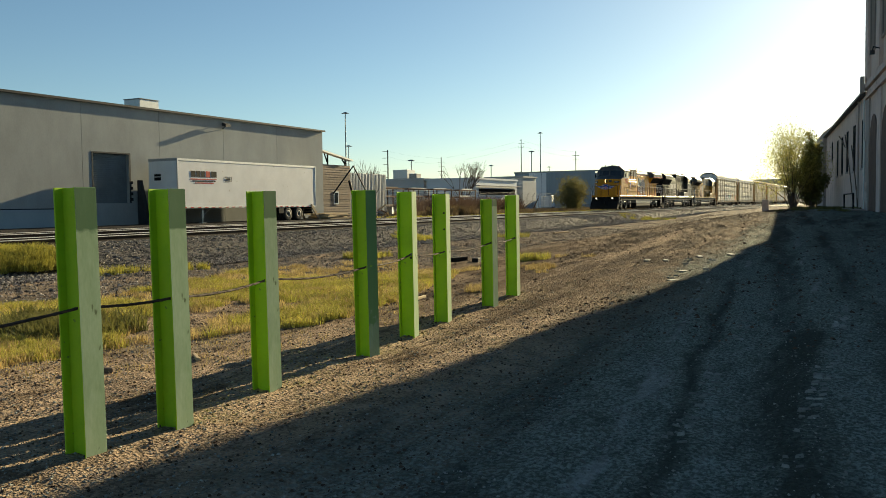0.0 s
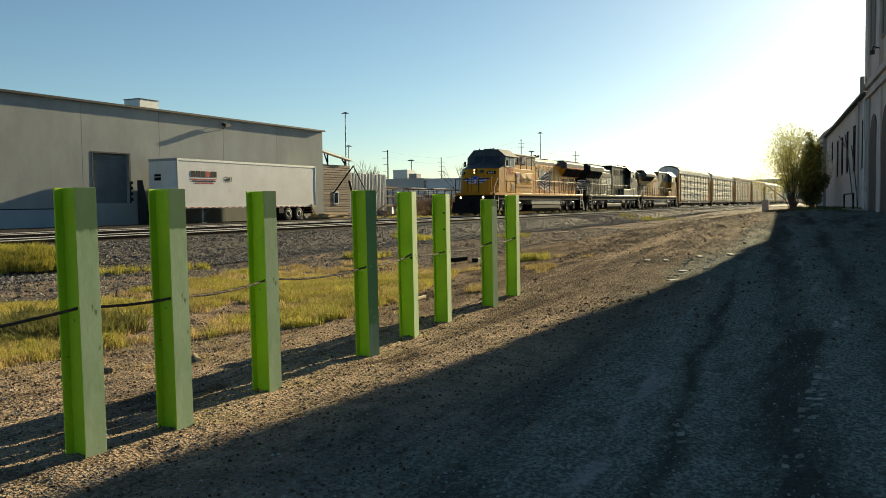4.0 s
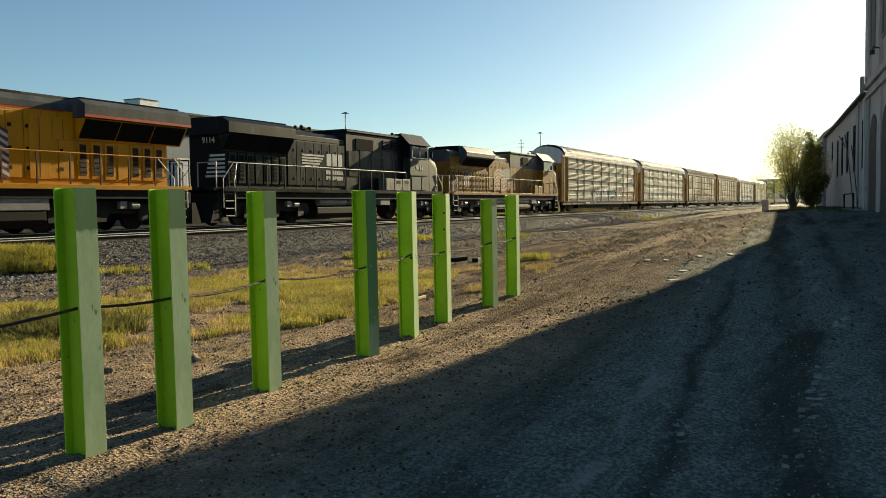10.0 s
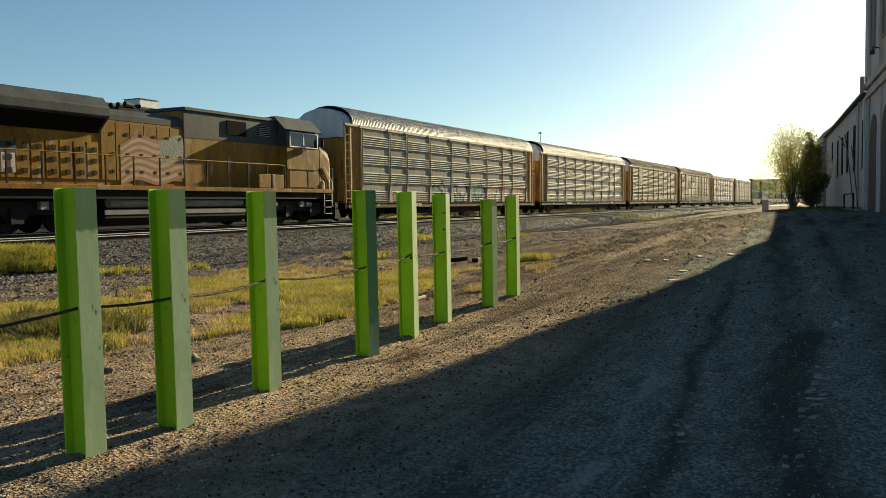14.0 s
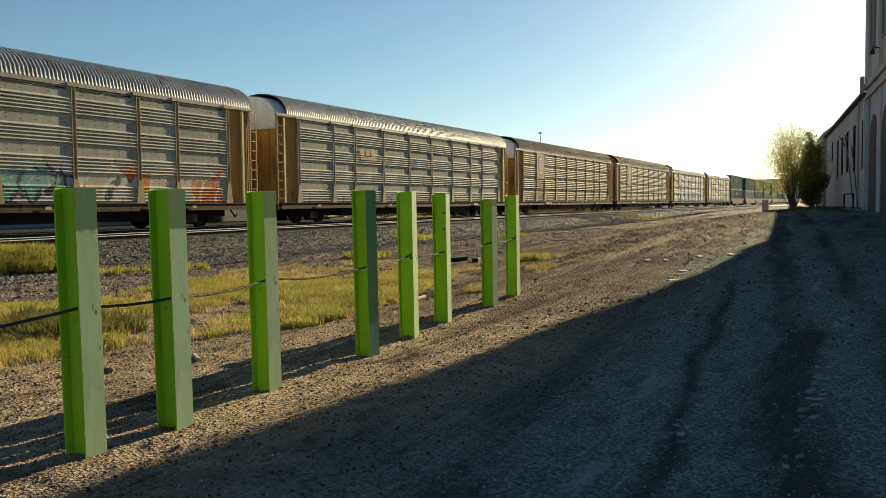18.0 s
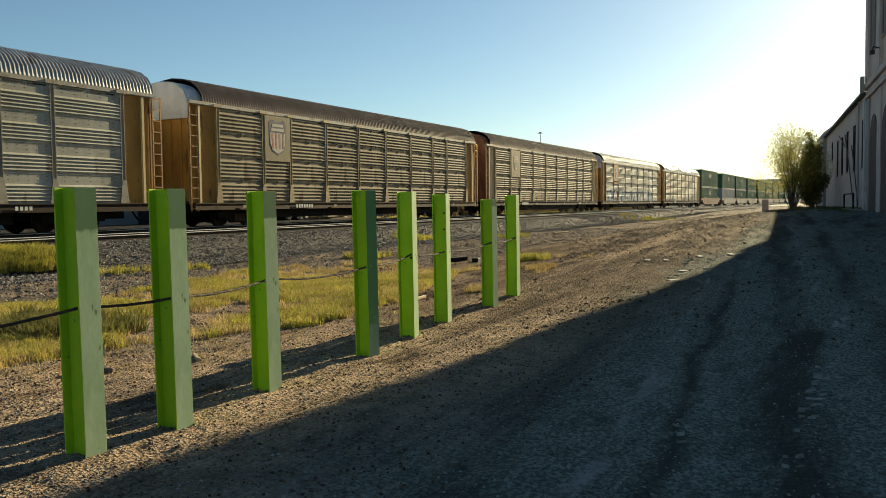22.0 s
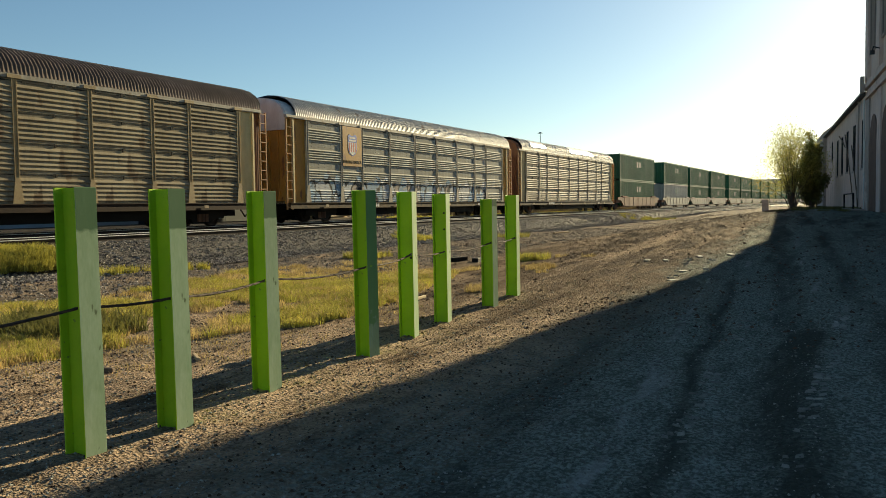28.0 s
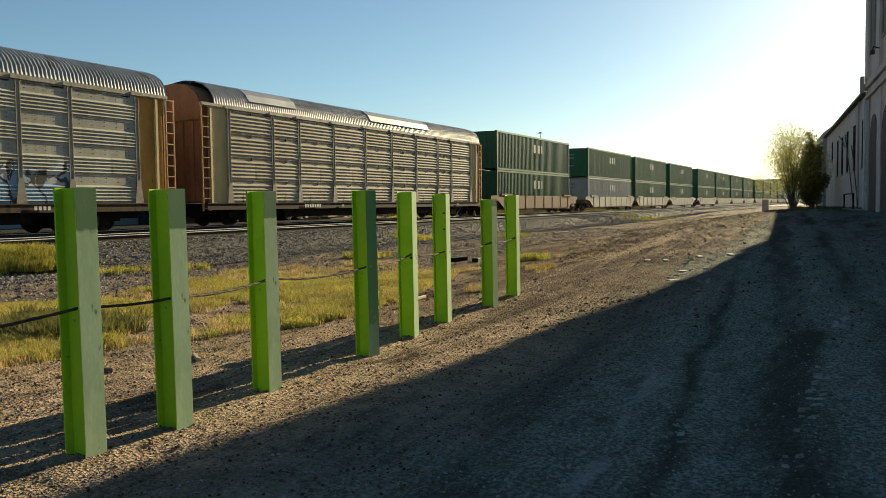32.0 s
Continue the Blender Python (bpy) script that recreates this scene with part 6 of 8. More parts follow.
    cross("roof_eave", roofc, [(1.30, 4.31), (1.56, 4.13), (1.57, 4.16), (0.95, ct + 0.02), (0.93, ct + 0.005)], cab0 - 0.05, cab1 + 0.25, "grey cab roof edge")
    P("cab_roof_gear", roofc, (-0.35, 0.35, cab0 + 0.5, cab0 + 1.0, ct + 0.002, ct + 0.1), bevel=0.01)
    bm = bmesh.new()
    rod(bm, (-0.2, Y(cab0 + 1.4), ct), (-0.2, Y(cab0 + 1.4), ct + 0.16), 0.08, 8)
    part("antenna", bm, M_FRAME, car)
    for x in (-0.6, 0.5):
        bm = bmesh.new()
        rod(bm, (x, Y(cab0 + 0.3), ct), (x, Y(cab0 + 0.3), ct + 0.12), 0.05, 6)
        part("antenna", bm, M_FRAME, car)
    for s in (-1, 1):
        win = P("side_window", M_DARKGLASS, (s * 1.44 - 0.006, s * 1.44 + 0.012, cab0 + 0.2, cab1 - 0.25, 3.45, 4.05), label="cab side window")
        for q in (((cab0 + cab1) / 2 - 0.03, (cab0 + cab1) / 2 + 0.03, 3.43, 4.07), (cab0 + 0.17, cab1 - 0.22, 3.41, 3.45), (cab0 + 0.17, cab1 - 0.22, 4.05, 4.09), (cab0 + 0.15, cab0 + 0.21, 3.41, 4.09), (cab1 - 0.26, cab1 - 0.2, 3.41, 4.09)):
            P("window_frame", c.get("winc", M_GALV), (s * 1.452 - 0.015, s * 1.452 + 0.02, *q), parent=win)
        bm = bmesh.new()
        rod(bm, (s * 1.45, Y(cab0 + 0.12), 3.6), (s * 1.62, Y(cab0 + 0.05), 3.6), 0.015, 4)
        box(bm, s * 1.64 - 0.07, s * 1.64 + 0.07, Y(cab0 + 0.05) - 0.02, Y(cab0 + 0.05) + 0.02, 3.5, 3.85)
        part("mirror", bm, M_FRAME, car)
        # doors, panel seams and a step well low on the cab side
        for q in ((cab0 + 0.35, cab0 + 0.95, 1.62, 2.35), (cab0 + 1.05, cab1 - 0.15, 1.62, 2.35)):
            P("cab_panel", c.get("cabc", body), (s * 1.452 - 0.004, s * 1.452 + 0.016, *q), bevel=0.006)
        P("cab_trim", body, (s * 1.452 - 0.004, s * 1.452 + 0.03, cab0 + 0.25, cab1, 2.42, 2.47))
    # equipment section behind the cab
    P("equipment_body", c.get("auxc", body), (-1.0, 1.0, cab1 + 0.003, aux1, deck, c.get("aux_z", 4.45) - 0.16), bevel=0.02)
    if c["bulge"]:
        b0, b1 = c["bulge"]
        P("equipment_cabinet", body, (-1.47, 1.47, b0, b1, deck - 0.1, 3.08), label="full-width yellow side cabinet", bevel=0.03)
        P("cabinet_top", body, (-1.35, 1.35, b0, b1 - 0.05, 3.083, 3.36), bevel=0.03)
    P("equipment_roof", roofc, (-1.05, 1.05, cab1 + 0.003, aux1, c.get("aux_z", 4.45) - 0.157, c.get("aux_z", 4.45)), bevel=0.04)
    for k in range(c["grilles"]):
        a = cab1 + 0.65 + k * 0.9
        g = P("air_intake", M_GRILLE, (1.003, 1.02, a, a + 0.72, 3.78, 4.26), label="louvred air intake")
        PP("louvre", M_SILVER if body is not M_NSBLACK else M_NSBLACK, *[(1.02, 1.045, a, a + 0.72, 3.8 + j * 0.08, 3.83 + j * 0.08) for j in range(6)], parent=g)
    # long hood
    hz = c.get("hood_z", 4.36)
    P("hood", c.get("hoodc", body), (-0.95, 0.95, aux1 + 0.003, rear, deck, hz - 0.42), bevel=0.015)
    cross("hood_roof", roofc, [(-0.95, hz - 0.417), (0.95, hz - 0.417), (0.95, hz - 0.2), (0.72, hz), (-0.72, hz), (-0.95, hz - 0.2)], aux1 + 0.003, rear, bevel=0.01)
    # hood doors
    nd = int((rad0 - aux1) / 0.62)
    for k in range(nd):
        a = aux1 + 0.1 + k * (rad0 - aux1 - 0.1) / nd
        d = P("hood_door", c.get("doorc", body), (0.953, 0.985, a, a + (rad0 - aux1) / nd - 0.05, 1.75, hz - 0.5), bevel=0.008)
        PP("door_latch", M_FRAME, *[(0.986, 1.0, a + 0.05, a + 0.16, z, z + 0.11) for z in (2.0, 2.6, 3.3)], parent=d)
    nd = int((rear - rad0) / 0.55)
    for k in range(nd):
        a = rad0 + 0.1 + k * (rear - rad0 - 0.2) / nd
        d = P("engine_door", c.get("doorc", body), (0.953, 0.99, a, a + 0.46, 1.75, 3.0), bevel=0.008)
        if c["kind"] == "emd":
            PP("door_latch", M_FRAME, *[(0.991, 1.012, a + 0.08, a + 0.24, z, z + 0.15) for z in (1.9, 2.3, 2.68)], parent=d)
        elif k % 4 != 3:
            P("door_vent", M_GRILLE if body is M_NSBLACK else M_VENT, (0.991, 0.998, a + 0.1, a + 0.36, 1.88, 2.9), parent=d)
            PP("vent_slat", M_FRAME, *[(0.9985, 1.006, a + 0.1, a + 0.36, 1.98 + 0.16 * j, 2.01 + 0.16 * j) for j in range(6)], parent=d)
    # radiator wing
    if c["kind"] == "ge":
        rad = cross("radiator_wing", c["radc"], [(-1.52, 3.76), (-1.52, 4.2), (-1.2, 4.38), (1.2, 4.38), (1.52, 4.2), (1.52, 3.76), (0.96, 3.74), (-0.96, 3.74)], rad0, rad1, "overhanging radiator housing", bevel=0.02)
        # sloping screens under the overhang, in a frame of the hood's colour
        n = 3
        cross("radiator_frame", c.get("doorc", body), [(0.96, 3.06), (1.02, 3.06), (1.44, 3.74), (0.96, 3.74)], rad0 + 0.05, rad1 - 0.1, "sloping radiator frame")
        for k in range(n):
            w = (rad1 - rad0 - 0.25) / n
            cross("radiator_screen", M_GRILLE, [(1.06, 3.10), (1.085, 3.10), (1.455, 3.70), (1.40, 3.70)], rad0 + 0.12 + k * w, rad0 + 0.05 + (k + 1) * w, "dark radiator screen")
        P("radiator_top", M_GRILLE, (-1.1, 1.1, rad0 + 0.2, rad1 - 0.2, 4.383, 4.45))
        if c.get("stripe"):
            P("stripe", c["stripe"], (1.521, 1.526, rad0, rad1, 3.77, 3.86))
    else:
        for s in (-1, 1):
            bm = bmesh.new()
            pts = [(s * 0.95, 3.3), (s * 1.5, 3.85), (s * 1.5, 4.15), (s * 1.2, 4.5), (s * 0.9, 4.52)]
            a, b = sorted((Y(rad0), Y(rad1)))
            prism(bm, pts, "y", a, b)
            part("radiator_flare", bm, c["radc"], car, "flared radiator housing", bevel=0.02)
            bm = bmesh.new()
            prism(bm, [(s * 0.99, 3.32), (s * 1.46, 3.79), (s * 1.475, 3.775), (s * 1.005, 3.305)], "y", a + 0.15, b - 0.15)
            part("radiator_screen", bm, M_GRILLE, car)
        P("radiator_top", M_GRILLE, (-0.88, 0.88, rad0 + 0.2, rad1 - 0.2, 4.3, 4.56))
    # exhaust, horns, fans
    P("exhaust_stack", M_FRAME, (-0.4, 0.4, hood1 - 1.2, hood1 - 0.4, hz, hz + 0.14), bevel=0.02)
    bm = bmesh.new()
    for k in range(3):
        x = 0.35 * (k - 1)
        rod(bm, (x, Y(c["horn"] - 0.12), hz + 0.26), (x, Y(c["horn"] + 0.34), hz + 0.28), 0.035, 8, 0.11)
        rod(bm, (x, Y(c["horn"] - 0.34), hz + 0.26), (x, Y(c["horn"] - 0.12), hz + 0.26), 0.09, 8, 0.035)
    rod(bm, (-0.4, Y(c["horn"]), hz + 0.2), (0.4, Y(c["horn"]), hz + 0.2), 0.05)
    rod(bm, (0.0, Y(c["horn"]), hz), (0.0, Y(c["horn"]), hz + 0.2), 0.06)
    part("horn", bm, M_FRAME, car, "cluster of black air horns")
    for k in range(3):
        bm = bmesh.new()
        u = rad0 + 1.0 + k * 1.2
        rod(bm, (0, Y(u), 4.4), (0, Y(u), 4.58 if c["kind"] == "emd" else 4.48), 0.5, 14)
        part("roof_fan", bm, M_GRILLE, car)
    # handrails along the walkway
    for s in (-1, 1):
        bm = bmesh.new()
        u0, u1 = c["rail0"], L - 1.1
        rod(bm, (s * 1.46, Y(u0), deck + 1.02), (s * 1.46, Y(u1), deck + 1.02), 0.02, 6)
        n = max(3, int((u1 - u0) / 1.15))
        part("handrail", bm, c["railc"], car)
        for k in range(n + 1):
            u = u0 + (u1 - u0) * k / n
            P("stanchion", M_FRAME if body is not M_YELLOW else M_BRNPOST, (s * 1.46 - 0.02, s * 1.46 + 0.02, u - 0.025, u + 0.025, deck - 0.1, deck + 1.02))
    # end platforms: steps, rails, pilot
    for u, w in ((0.0, 1), (L, -1)):
        P("pilot", M_FRAME, (-1.4, 1.4, min(u + 0.5 * w, u + 0.75 * w), max(u + 0.5 * w, u + 0.75 * w), 0.35, deck - 0.2))
        bm = bmesh.new()
        y0_, y1_, y2_ = Y(u + 0.0 * w), Y(u + 0.3 * w), Y(u + 0.5 * w)
        for s in (-1, 1):
            prism(bm, [(y0_, 0.15), (y1_, 0.95), (y2_, 0.95), (y2_, 0.15)], "x", 0.0 if s > 0 else -1.45, 1.45 if s > 0 else 0.0)
        part("plow", bm, M_FRAME, car, "black snow plow")
        P("anticlimber", low, (-1.35, 1.35, min(u + 0.35 * w, u + 0.8 * w), max(u + 0.35 * w, u + 0.8 * w), deck - 0.12, deck + 0.02), bevel=0.01)
        for s in (-1, 1):
            PP("step", M_FRAME, *[(s * 1.2 - 0.3, s * 1.2 + 0.3, min(u + 0.85 * w, u + 1.35 * w), max(u + 0.85 * w, u + 1.35 * w), z, z + 0.04) for z in (0.4, 0.7, 1.0, 1.3)])
            PP("step_edge", M_LETTER, *[(s * 1.49, s * 1.51, min(u + 0.85 * w, u + 1.35 * w), max(u + 0.85 * w, u + 1.35 * w), z, z + 0.035) for z in (0.4, 0.7, 1.0)])
            P("step_side", M_FRAME, (s * 1.45 - 0.04, s * 1.45 + 0.04, min(u + 1.38 * w, u + 1.5 * w), max(u + 1.38 * w, u + 1.5 * w), 0.38, deck))
            bm = bmesh.new()
            path_rod(bm, [(s * 1.48, Y(u + 0.75 * w), 0.75), (s * 1.48, Y(u + 0.75 * w), deck + 0.35), (s * 1.48, Y(u + 1.4 * w), deck + 1.05)], 0.022)
            gm = M_LETTER if not (body is M_NSBLACK) else M_SILVER
            part("grab_rail", bm, gm, car)
            bm = bmesh.new()
            path_rod(bm, [(s * 1.48, Y(u + 1.42 * w), 0.6), (s * 1.48, Y(u + 1.42 * w), deck + 0.3), (s * 1.2, Y(u + 1.9 * w), deck + 1.0)], 0.022)
            part("grab_rail", bm, gm, car)
            bm = bmesh.new()
            path_rod(bm, [(s * 1.35, Y(u + 0.5 * w), deck), (s * 1.35, Y(u + 0.5 * w), deck + 1.0), (s * 0.4, Y(u + 0.5 * w), deck + 1.0), (s * 0.4, Y(u + 0.5 * w), deck)], 0.026)
            part("end_rail", bm, M_FRAME if c.get("lit") else gm, car)
        coupler(car, Y(u + 0.5 * w), -1 if Y(u) < L / 2 else 1)
    # fuel tank and air reservoirs
    t0, t1 = c["tank"]
    cross("fuel_tank", M_FRAME, [(-1.2, 0.18), (1.2, 0.18), (1.38, 0.4), (1.38, 0.72), (-1.38, 0.72), (-1.38, 0.4)], t0, t1, "dark fuel tank", bevel=0.03)
    if c["kind"] == "ge" and not flip:
        P("tank_skirt", M_TANK, (-1.4, 1.4, t0 - 0.2, t1 + 0.1, 0.725, 1.18), label="pale grey upper fuel tank", bevel=0.02)
    else:
        bm = bmesh.new()
        a, m = t0 + 0.1, (t0 + t1) / 2
        rod(bm, (1.2, Y(a), 0.95), (1.2, Y(m - 0.15), 0.95), 0.17, 12)
        part("air_reservoir", bm, M_TANK, car, "pale grey air reservoir", smooth=False)
        bm = bmesh.new()
        rod(bm, (1.2, Y(m + 0.15), 0.95), (1.2, Y(t1 - 0.3), 0.95), 0.17, 12)
        part("air_reservoir", bm, M_TANK, car, "pale grey air reservoir", smooth=False)
        P("battery_box", M_TANK, (0.9, 1.42, t0 - 1.3, t0 - 0.3, 0.78, 1.2), bevel=0.02)
        if c["kind"] == "emd":
            P("tank_edge", M_TANK, (1.36, 1.40, t0, t1, 0.55, 0.70), label="pale tank edge")
    # trucks
    for centre in c["trucks"]:
        yc = Y(centre)
        bm = bmesh.new()
        for s in (-1, 1):
            prism(bm, [(yc - 2.6, 0.55), (yc - 2.4, 0.35), (yc - 2.1, 0.55), (yc - 0.5, 0.6), (yc - 0.25, 0.35), (yc + 0.25, 0.35), (yc + 0.5, 0.6), (yc + 2.1, 0.55), (yc + 2.4, 0.35), (yc + 2.6, 0.55), (yc + 2.5, 0.9), (yc + 1.0, 1.02), (yc - 1.0, 1.02), (yc - 2.5, 0.9)], "x", s * 1.1 - 0.09, s * 1.1 + 0.09)
            for d in (-1.85, 0, 1.85):
                box(bm, s * 1.12 - 0.15, s * 1.12 + 0.15, yc + d - 0.22, yc + d + 0.22, 0.32, 0.8)
        truck = part("truck_frame", bm, M_TRUCK, car, "dark three-axle truck frame")
        for d in (-1.3, 1.25):
            bm = bmesh.new()
            rod(bm, (1.28, yc + d, 0.85), (1.28, yc + d + 0.35, 0.85), 0.12, 10)
            part("brake_cylinder", bm, M_STEEL, truck)
            bm = bmesh.new()
            box(bm, 1.2, 1.36, yc + d - 0.5, yc + d - 0.2, 0.75, 1.0)
            part("brake_box", bm, M_STEEL, truck)
        for d in (-1.85, 0, 1.85):
            wheelset(0.53, car, yc + d)
    # lamps on the cab end
    if c.get("lit"):
        for z in (3.16, 2.97):
            bm = bmesh.new()
            y = Y(nose0 + 0.22)
            rod(bm, (-0.02, y - 0.28, z), (-0.02, y + 0.1, z), 0.1, 12)
            hl = part("headlight", bm, M_FRAME, car, "lit headlight")
            bm = bmesh.new()
            rod(bm, (-0.02, y - 0.29, z), (-0.02, y - 0.282, z), 0.075, 12)
            part("lens", bm, M_HEAD, hl)
        for x in (-0.85, 0.85):
            bm = bmesh.new()
            rod(bm, (x, Y(0.28), 1.25), (x, Y(0.5), 1.25), 0.11, 12)
            dl = part("ditch_light", bm, M_FRAME, car, "lit ditch light")
            bm = bmesh.new()
            rod(bm, (x, Y(0.265), 1.25), (x, Y(0.278), 1.25), 0.085, 12)
            part("lens", bm, M_DITCH, dl)
    return car, Y, P


M_VENT = mat("dark_brown_vent", (0.05, 0.022, 0.012), (0.025, 0.012, 0.008), rough=0.7, scale=6)
M_BRNPOST = mat("brown_stanchion", (0.10, 0.05, 0.03), (0.06, 0.03, 0.02), rough=0.6, scale=4)
M_TANK = mat("tank_grey", (0.30, 0.30, 0.28), (0.19, 0.19, 0.175), rough=0.5, scale=1.5)
M_TRUCK = mat("truck_grey", (0.017, 0.0165, 0.016), (0.007, 0.007, 0.007), rough=0.6, scale=3, fine=20)

M_NSCAB = mat("dusty_cab_black", (0.050, 0.056, 0.050), (0.026, 0.030, 0.028), rough=0.5, scale=1.2, fine=14, bump=0.05, stretch=(1, 1, 0.35))
GE_UP = dict(kind="ge", body=M_YELLOW, roof=M_LGREY, low=M_YELLOW, cabu=M_LGREY, radc=M_LGREY, railc=M_YELLOW, stripe=M_RED,
             nose0=0.85, nose1=2.5, cab0=2.7, cab1=4.75, aux1=10.2, hood1=15.4, rad0=16.45, rad1=21.3, rear=20.6, bulge=(4.78, 8.3), grilles=3, aux_z=4.5,
             horn=12.3, rail0=8.6, tank=(8.4, 15.0), trucks=(4.3, 17.2), lit=True)
GE_NS = dict(kind="ge", body=M_NSBLACK, roof=M_NSBLACK, low=M_NSDUST, cabc=M_NSCAB, doorc=M_NSDUST, cabu=M_NSBLACK, radc=M_NSBLACK, railc=M_SILVER, winc=M_SILVER,
             nose0=0.6, nose1=2.0, cab0=2.35, cab1=4.65, aux1=10.5, hood1=14.6, rad0=15.3, rad1=19.8, rear=19.4, bulge=None, grilles=2, aux_z=4.62, hood_z=4.24,
             horn=13.0, rail0=5.2, tank=(8.2, 13.6), trucks=(4.0, 16.6), cab_top=4.78)
EMD_UP = dict(kind="emd", body=M_YELLOW2, roof=M_LGREY, low=M_YELLOW2, cabu=M_LGREY, radc=M_LGREY, railc=M_YELLOW2,
              nose0=0.3, nose1=1.4, cab0=1.7, cab1=4.2, aux1=10.0, hood1=13.0, rad0=13.95, rad1=18.6, rear=20.0, bulge=None, grilles=1, aux_z=4.62, hood_z=4.24,
              horn=11.9, rail0=4.4, tank=(7.0, 14.2), trucks=(3.9, 17.4), cab_top=4.75)


def PP2(P, name, m, *boxes, parent=None):
    for q in boxes:
        P(name, m, q, parent=parent)


M_BOXGREY = mat("dusty_box_grey", (0.32, 0.305, 0.25), (0.12, 0.118, 0.10), rough=0.6, scale=2.5, stretch=(1, 1, 0.4), hard=0.1)


def wavy_flag(car, Y, u0, length, z0, z1, mats, n=13):
    """A waving striped flag painted on the hood doors: one sheet a stripe, a canton with rows of dots."""
    def at(s, t):
        u = u0 + 0.5 * t * (1 - s) + length * s
        return 0.9925, Y(u), z0 + (z1 - z0) * t + 0.17 * math.sin(9.5 * s + 0.9 * t + 0.3) * (0.35 + 0.65 * s) - 0.28 * s

    for k in range(n):
        s0 = 0.4 if k >= n - 7 else 0.0
        verts, faces = [], []
        for i in range(25):
            s = s0 + (1 - s0) * i / 24
            verts += [at(s, k / n), at(s, (k + 1) / n)]
        for i in range(24):
            q = (2 * i, 2 * i + 2, 2 * i + 3, 2 * i + 1)
            faces.append(q if Y(1) > Y(0) else q[::-1])
        ob = new("flag_stripe", raw("flag_stripe", verts, faces, mats[k % 2]))
        ob.parent = car
    verts, faces = [], []
    for i in range(11):
        s = 0.4 * i / 10
        verts += [at(s, (n - 7) / n), at(s, 1.0)]
    for i in range(10):
        q = (2 * i, 2 * i + 2, 2 * i + 3, 2 * i + 1)
        faces.append(q if Y(1) > Y(0) else q[::-1])
    ob = new("flag_canton", raw("flag_canton", verts, faces, mats[2]))
    ob.parent = car
    bm = bmesh.new()
    for r in range(5):
        for q in range(6):
            x, y, z = at(0.035 + q * 0.063 + 0.03 * (r % 2) * (q < 5), 1 - (0.06 + r * 0.1))
            rod(bm, (x + 0.0005, y, z), (x + 0.002, y, z), 0.045, 5)
    tagged(part("star_field", bm, mats[3], car), "faded pale star shapes", kind="stuff")


def build_locos():
    turn = Euler((radians(90), 0, radians(90))).to_matrix().to_4x4()
    car, Y, P = build_loco(85.9, 21.8, False, GE_UP, "yellow and grey freight locomotive with lit headlights leading the train")
    words("road_number", "7023", 0.7, car, Matrix.Translation((1.456, Y(3.72), 2.86)) @ turn, M_RED, 0.012, 0.95)
    words("slogan", "BUILDING AMERICA", 0.26, car, Matrix.Translation((1.531, Y(6.9), 2.5)) @ turn, M_BRNPOST, 0.002, 1.0)
    # winged emblem across the nose as plain shapes
    y = Y(0.86)
    for s in (-1, 1):
        for k in range(6):
            z = 2.70 - 0.085 * k
            outer = 1.28 - 0.15 * k
            quad = [(0.17, z - 0.07), (outer, z - 0.03), (outer, z + 0.05), (0.17, z + 0.005)]
            bm = bmesh.new()
            vs = []
            for d in (-0.014, 0.03):
                ring = []
                for x, zz in quad:
                    u = 0.835 + 0.126 * min(x, 0.95) + (1.19 * (x - 0.95) if x > 0.95 else 0)
                    ring.append(bm.verts.new((s * x, Y(u + d), zz)))
                vs.append(ring)
            bm.faces.new(vs[0])
            bm.faces.new(vs[1][::-1])
            for i in range(4):
                j = (i + 1) % 4
                bm.faces.new((vs[0][j], vs[0][i], vs[1][i], vs[1][j]))
            part("wing_feather", bm, M_BLUE if k % 2 == 0 else M_LETTER, car)
        bm = bmesh.new()
        prism(bm, [(s * 0.88, 0.90), (s * 1.30, 1.38), (s * 1.30, 1.5), (s * 0.88, 1.05)], "z", 2.86, 3.06)
        part("number_board", bm, M_FRAME, car, "dark number board")
        for k in range(4):
            bm = bmesh.new()
            x = 0.96 + k * 0.08
            box(bm, s * x - 0.022, s * x + 0.022, 0.885 + 1.143 * (x - 0.88) - 0.03, 0.905 + 1.143 * (x - 0.88), 2.9, 3.02)
            part("board_digit", bm, M_LETTER, car, "pale bar in place of a digit")
    bm = bmesh.new()
    prism(bm, [(-0.16, 2.7), (0.16, 2.7), (0.16, 2.3), (0, 2.12), (-0.16, 2.3)], "y", y - 0.045, y + 0.02)
    part("nose_shield", bm, M_BLUE, car, "blue shield emblem")
    bm = bmesh.new()
    prism(bm, [(-0.13, 2.5), (0.13, 2.5), (0.13, 2.31), (0, 2.17), (-0.13, 2.31)], "y", y - 0.052, y - 0.046)
    part("shield_field", bm, M_LETTER, car)
    for x in (-0.09, 0.0, 0.09):
        bm = bmesh.new()
        box(bm, x - 0.018, x + 0.018, y - 0.058, y - 0.0525, 2.28, 2.5)
        part("shield_stripe", bm, M_RED, car)
    P("nose_hatch", M_LGREY, (0.33, 0.57, 0.84, 1.1, 2.95, 3.17), bevel=0.02)
    P("nose_door", M_YELLOW, (-0.32, -0.28, 0.82, 0.9, 1.6, 2.8), (0.28, 0.32, 0.82, 0.9, 1.6, 2.8))
    # small shield by the cab
    u = 5.25
    P("shield_rim", M_BLUE, (1.492, 1.497, u - 0.21, u + 0.21, 2.72, 2.98))
    for k in range(5):
        P("shield_stripe", M_RED if k % 2 else M_LETTER, (1.492, 1.497, u - 0.2 + k * 0.08, u - 0.12 + k * 0.08, 2.3, 2.715))
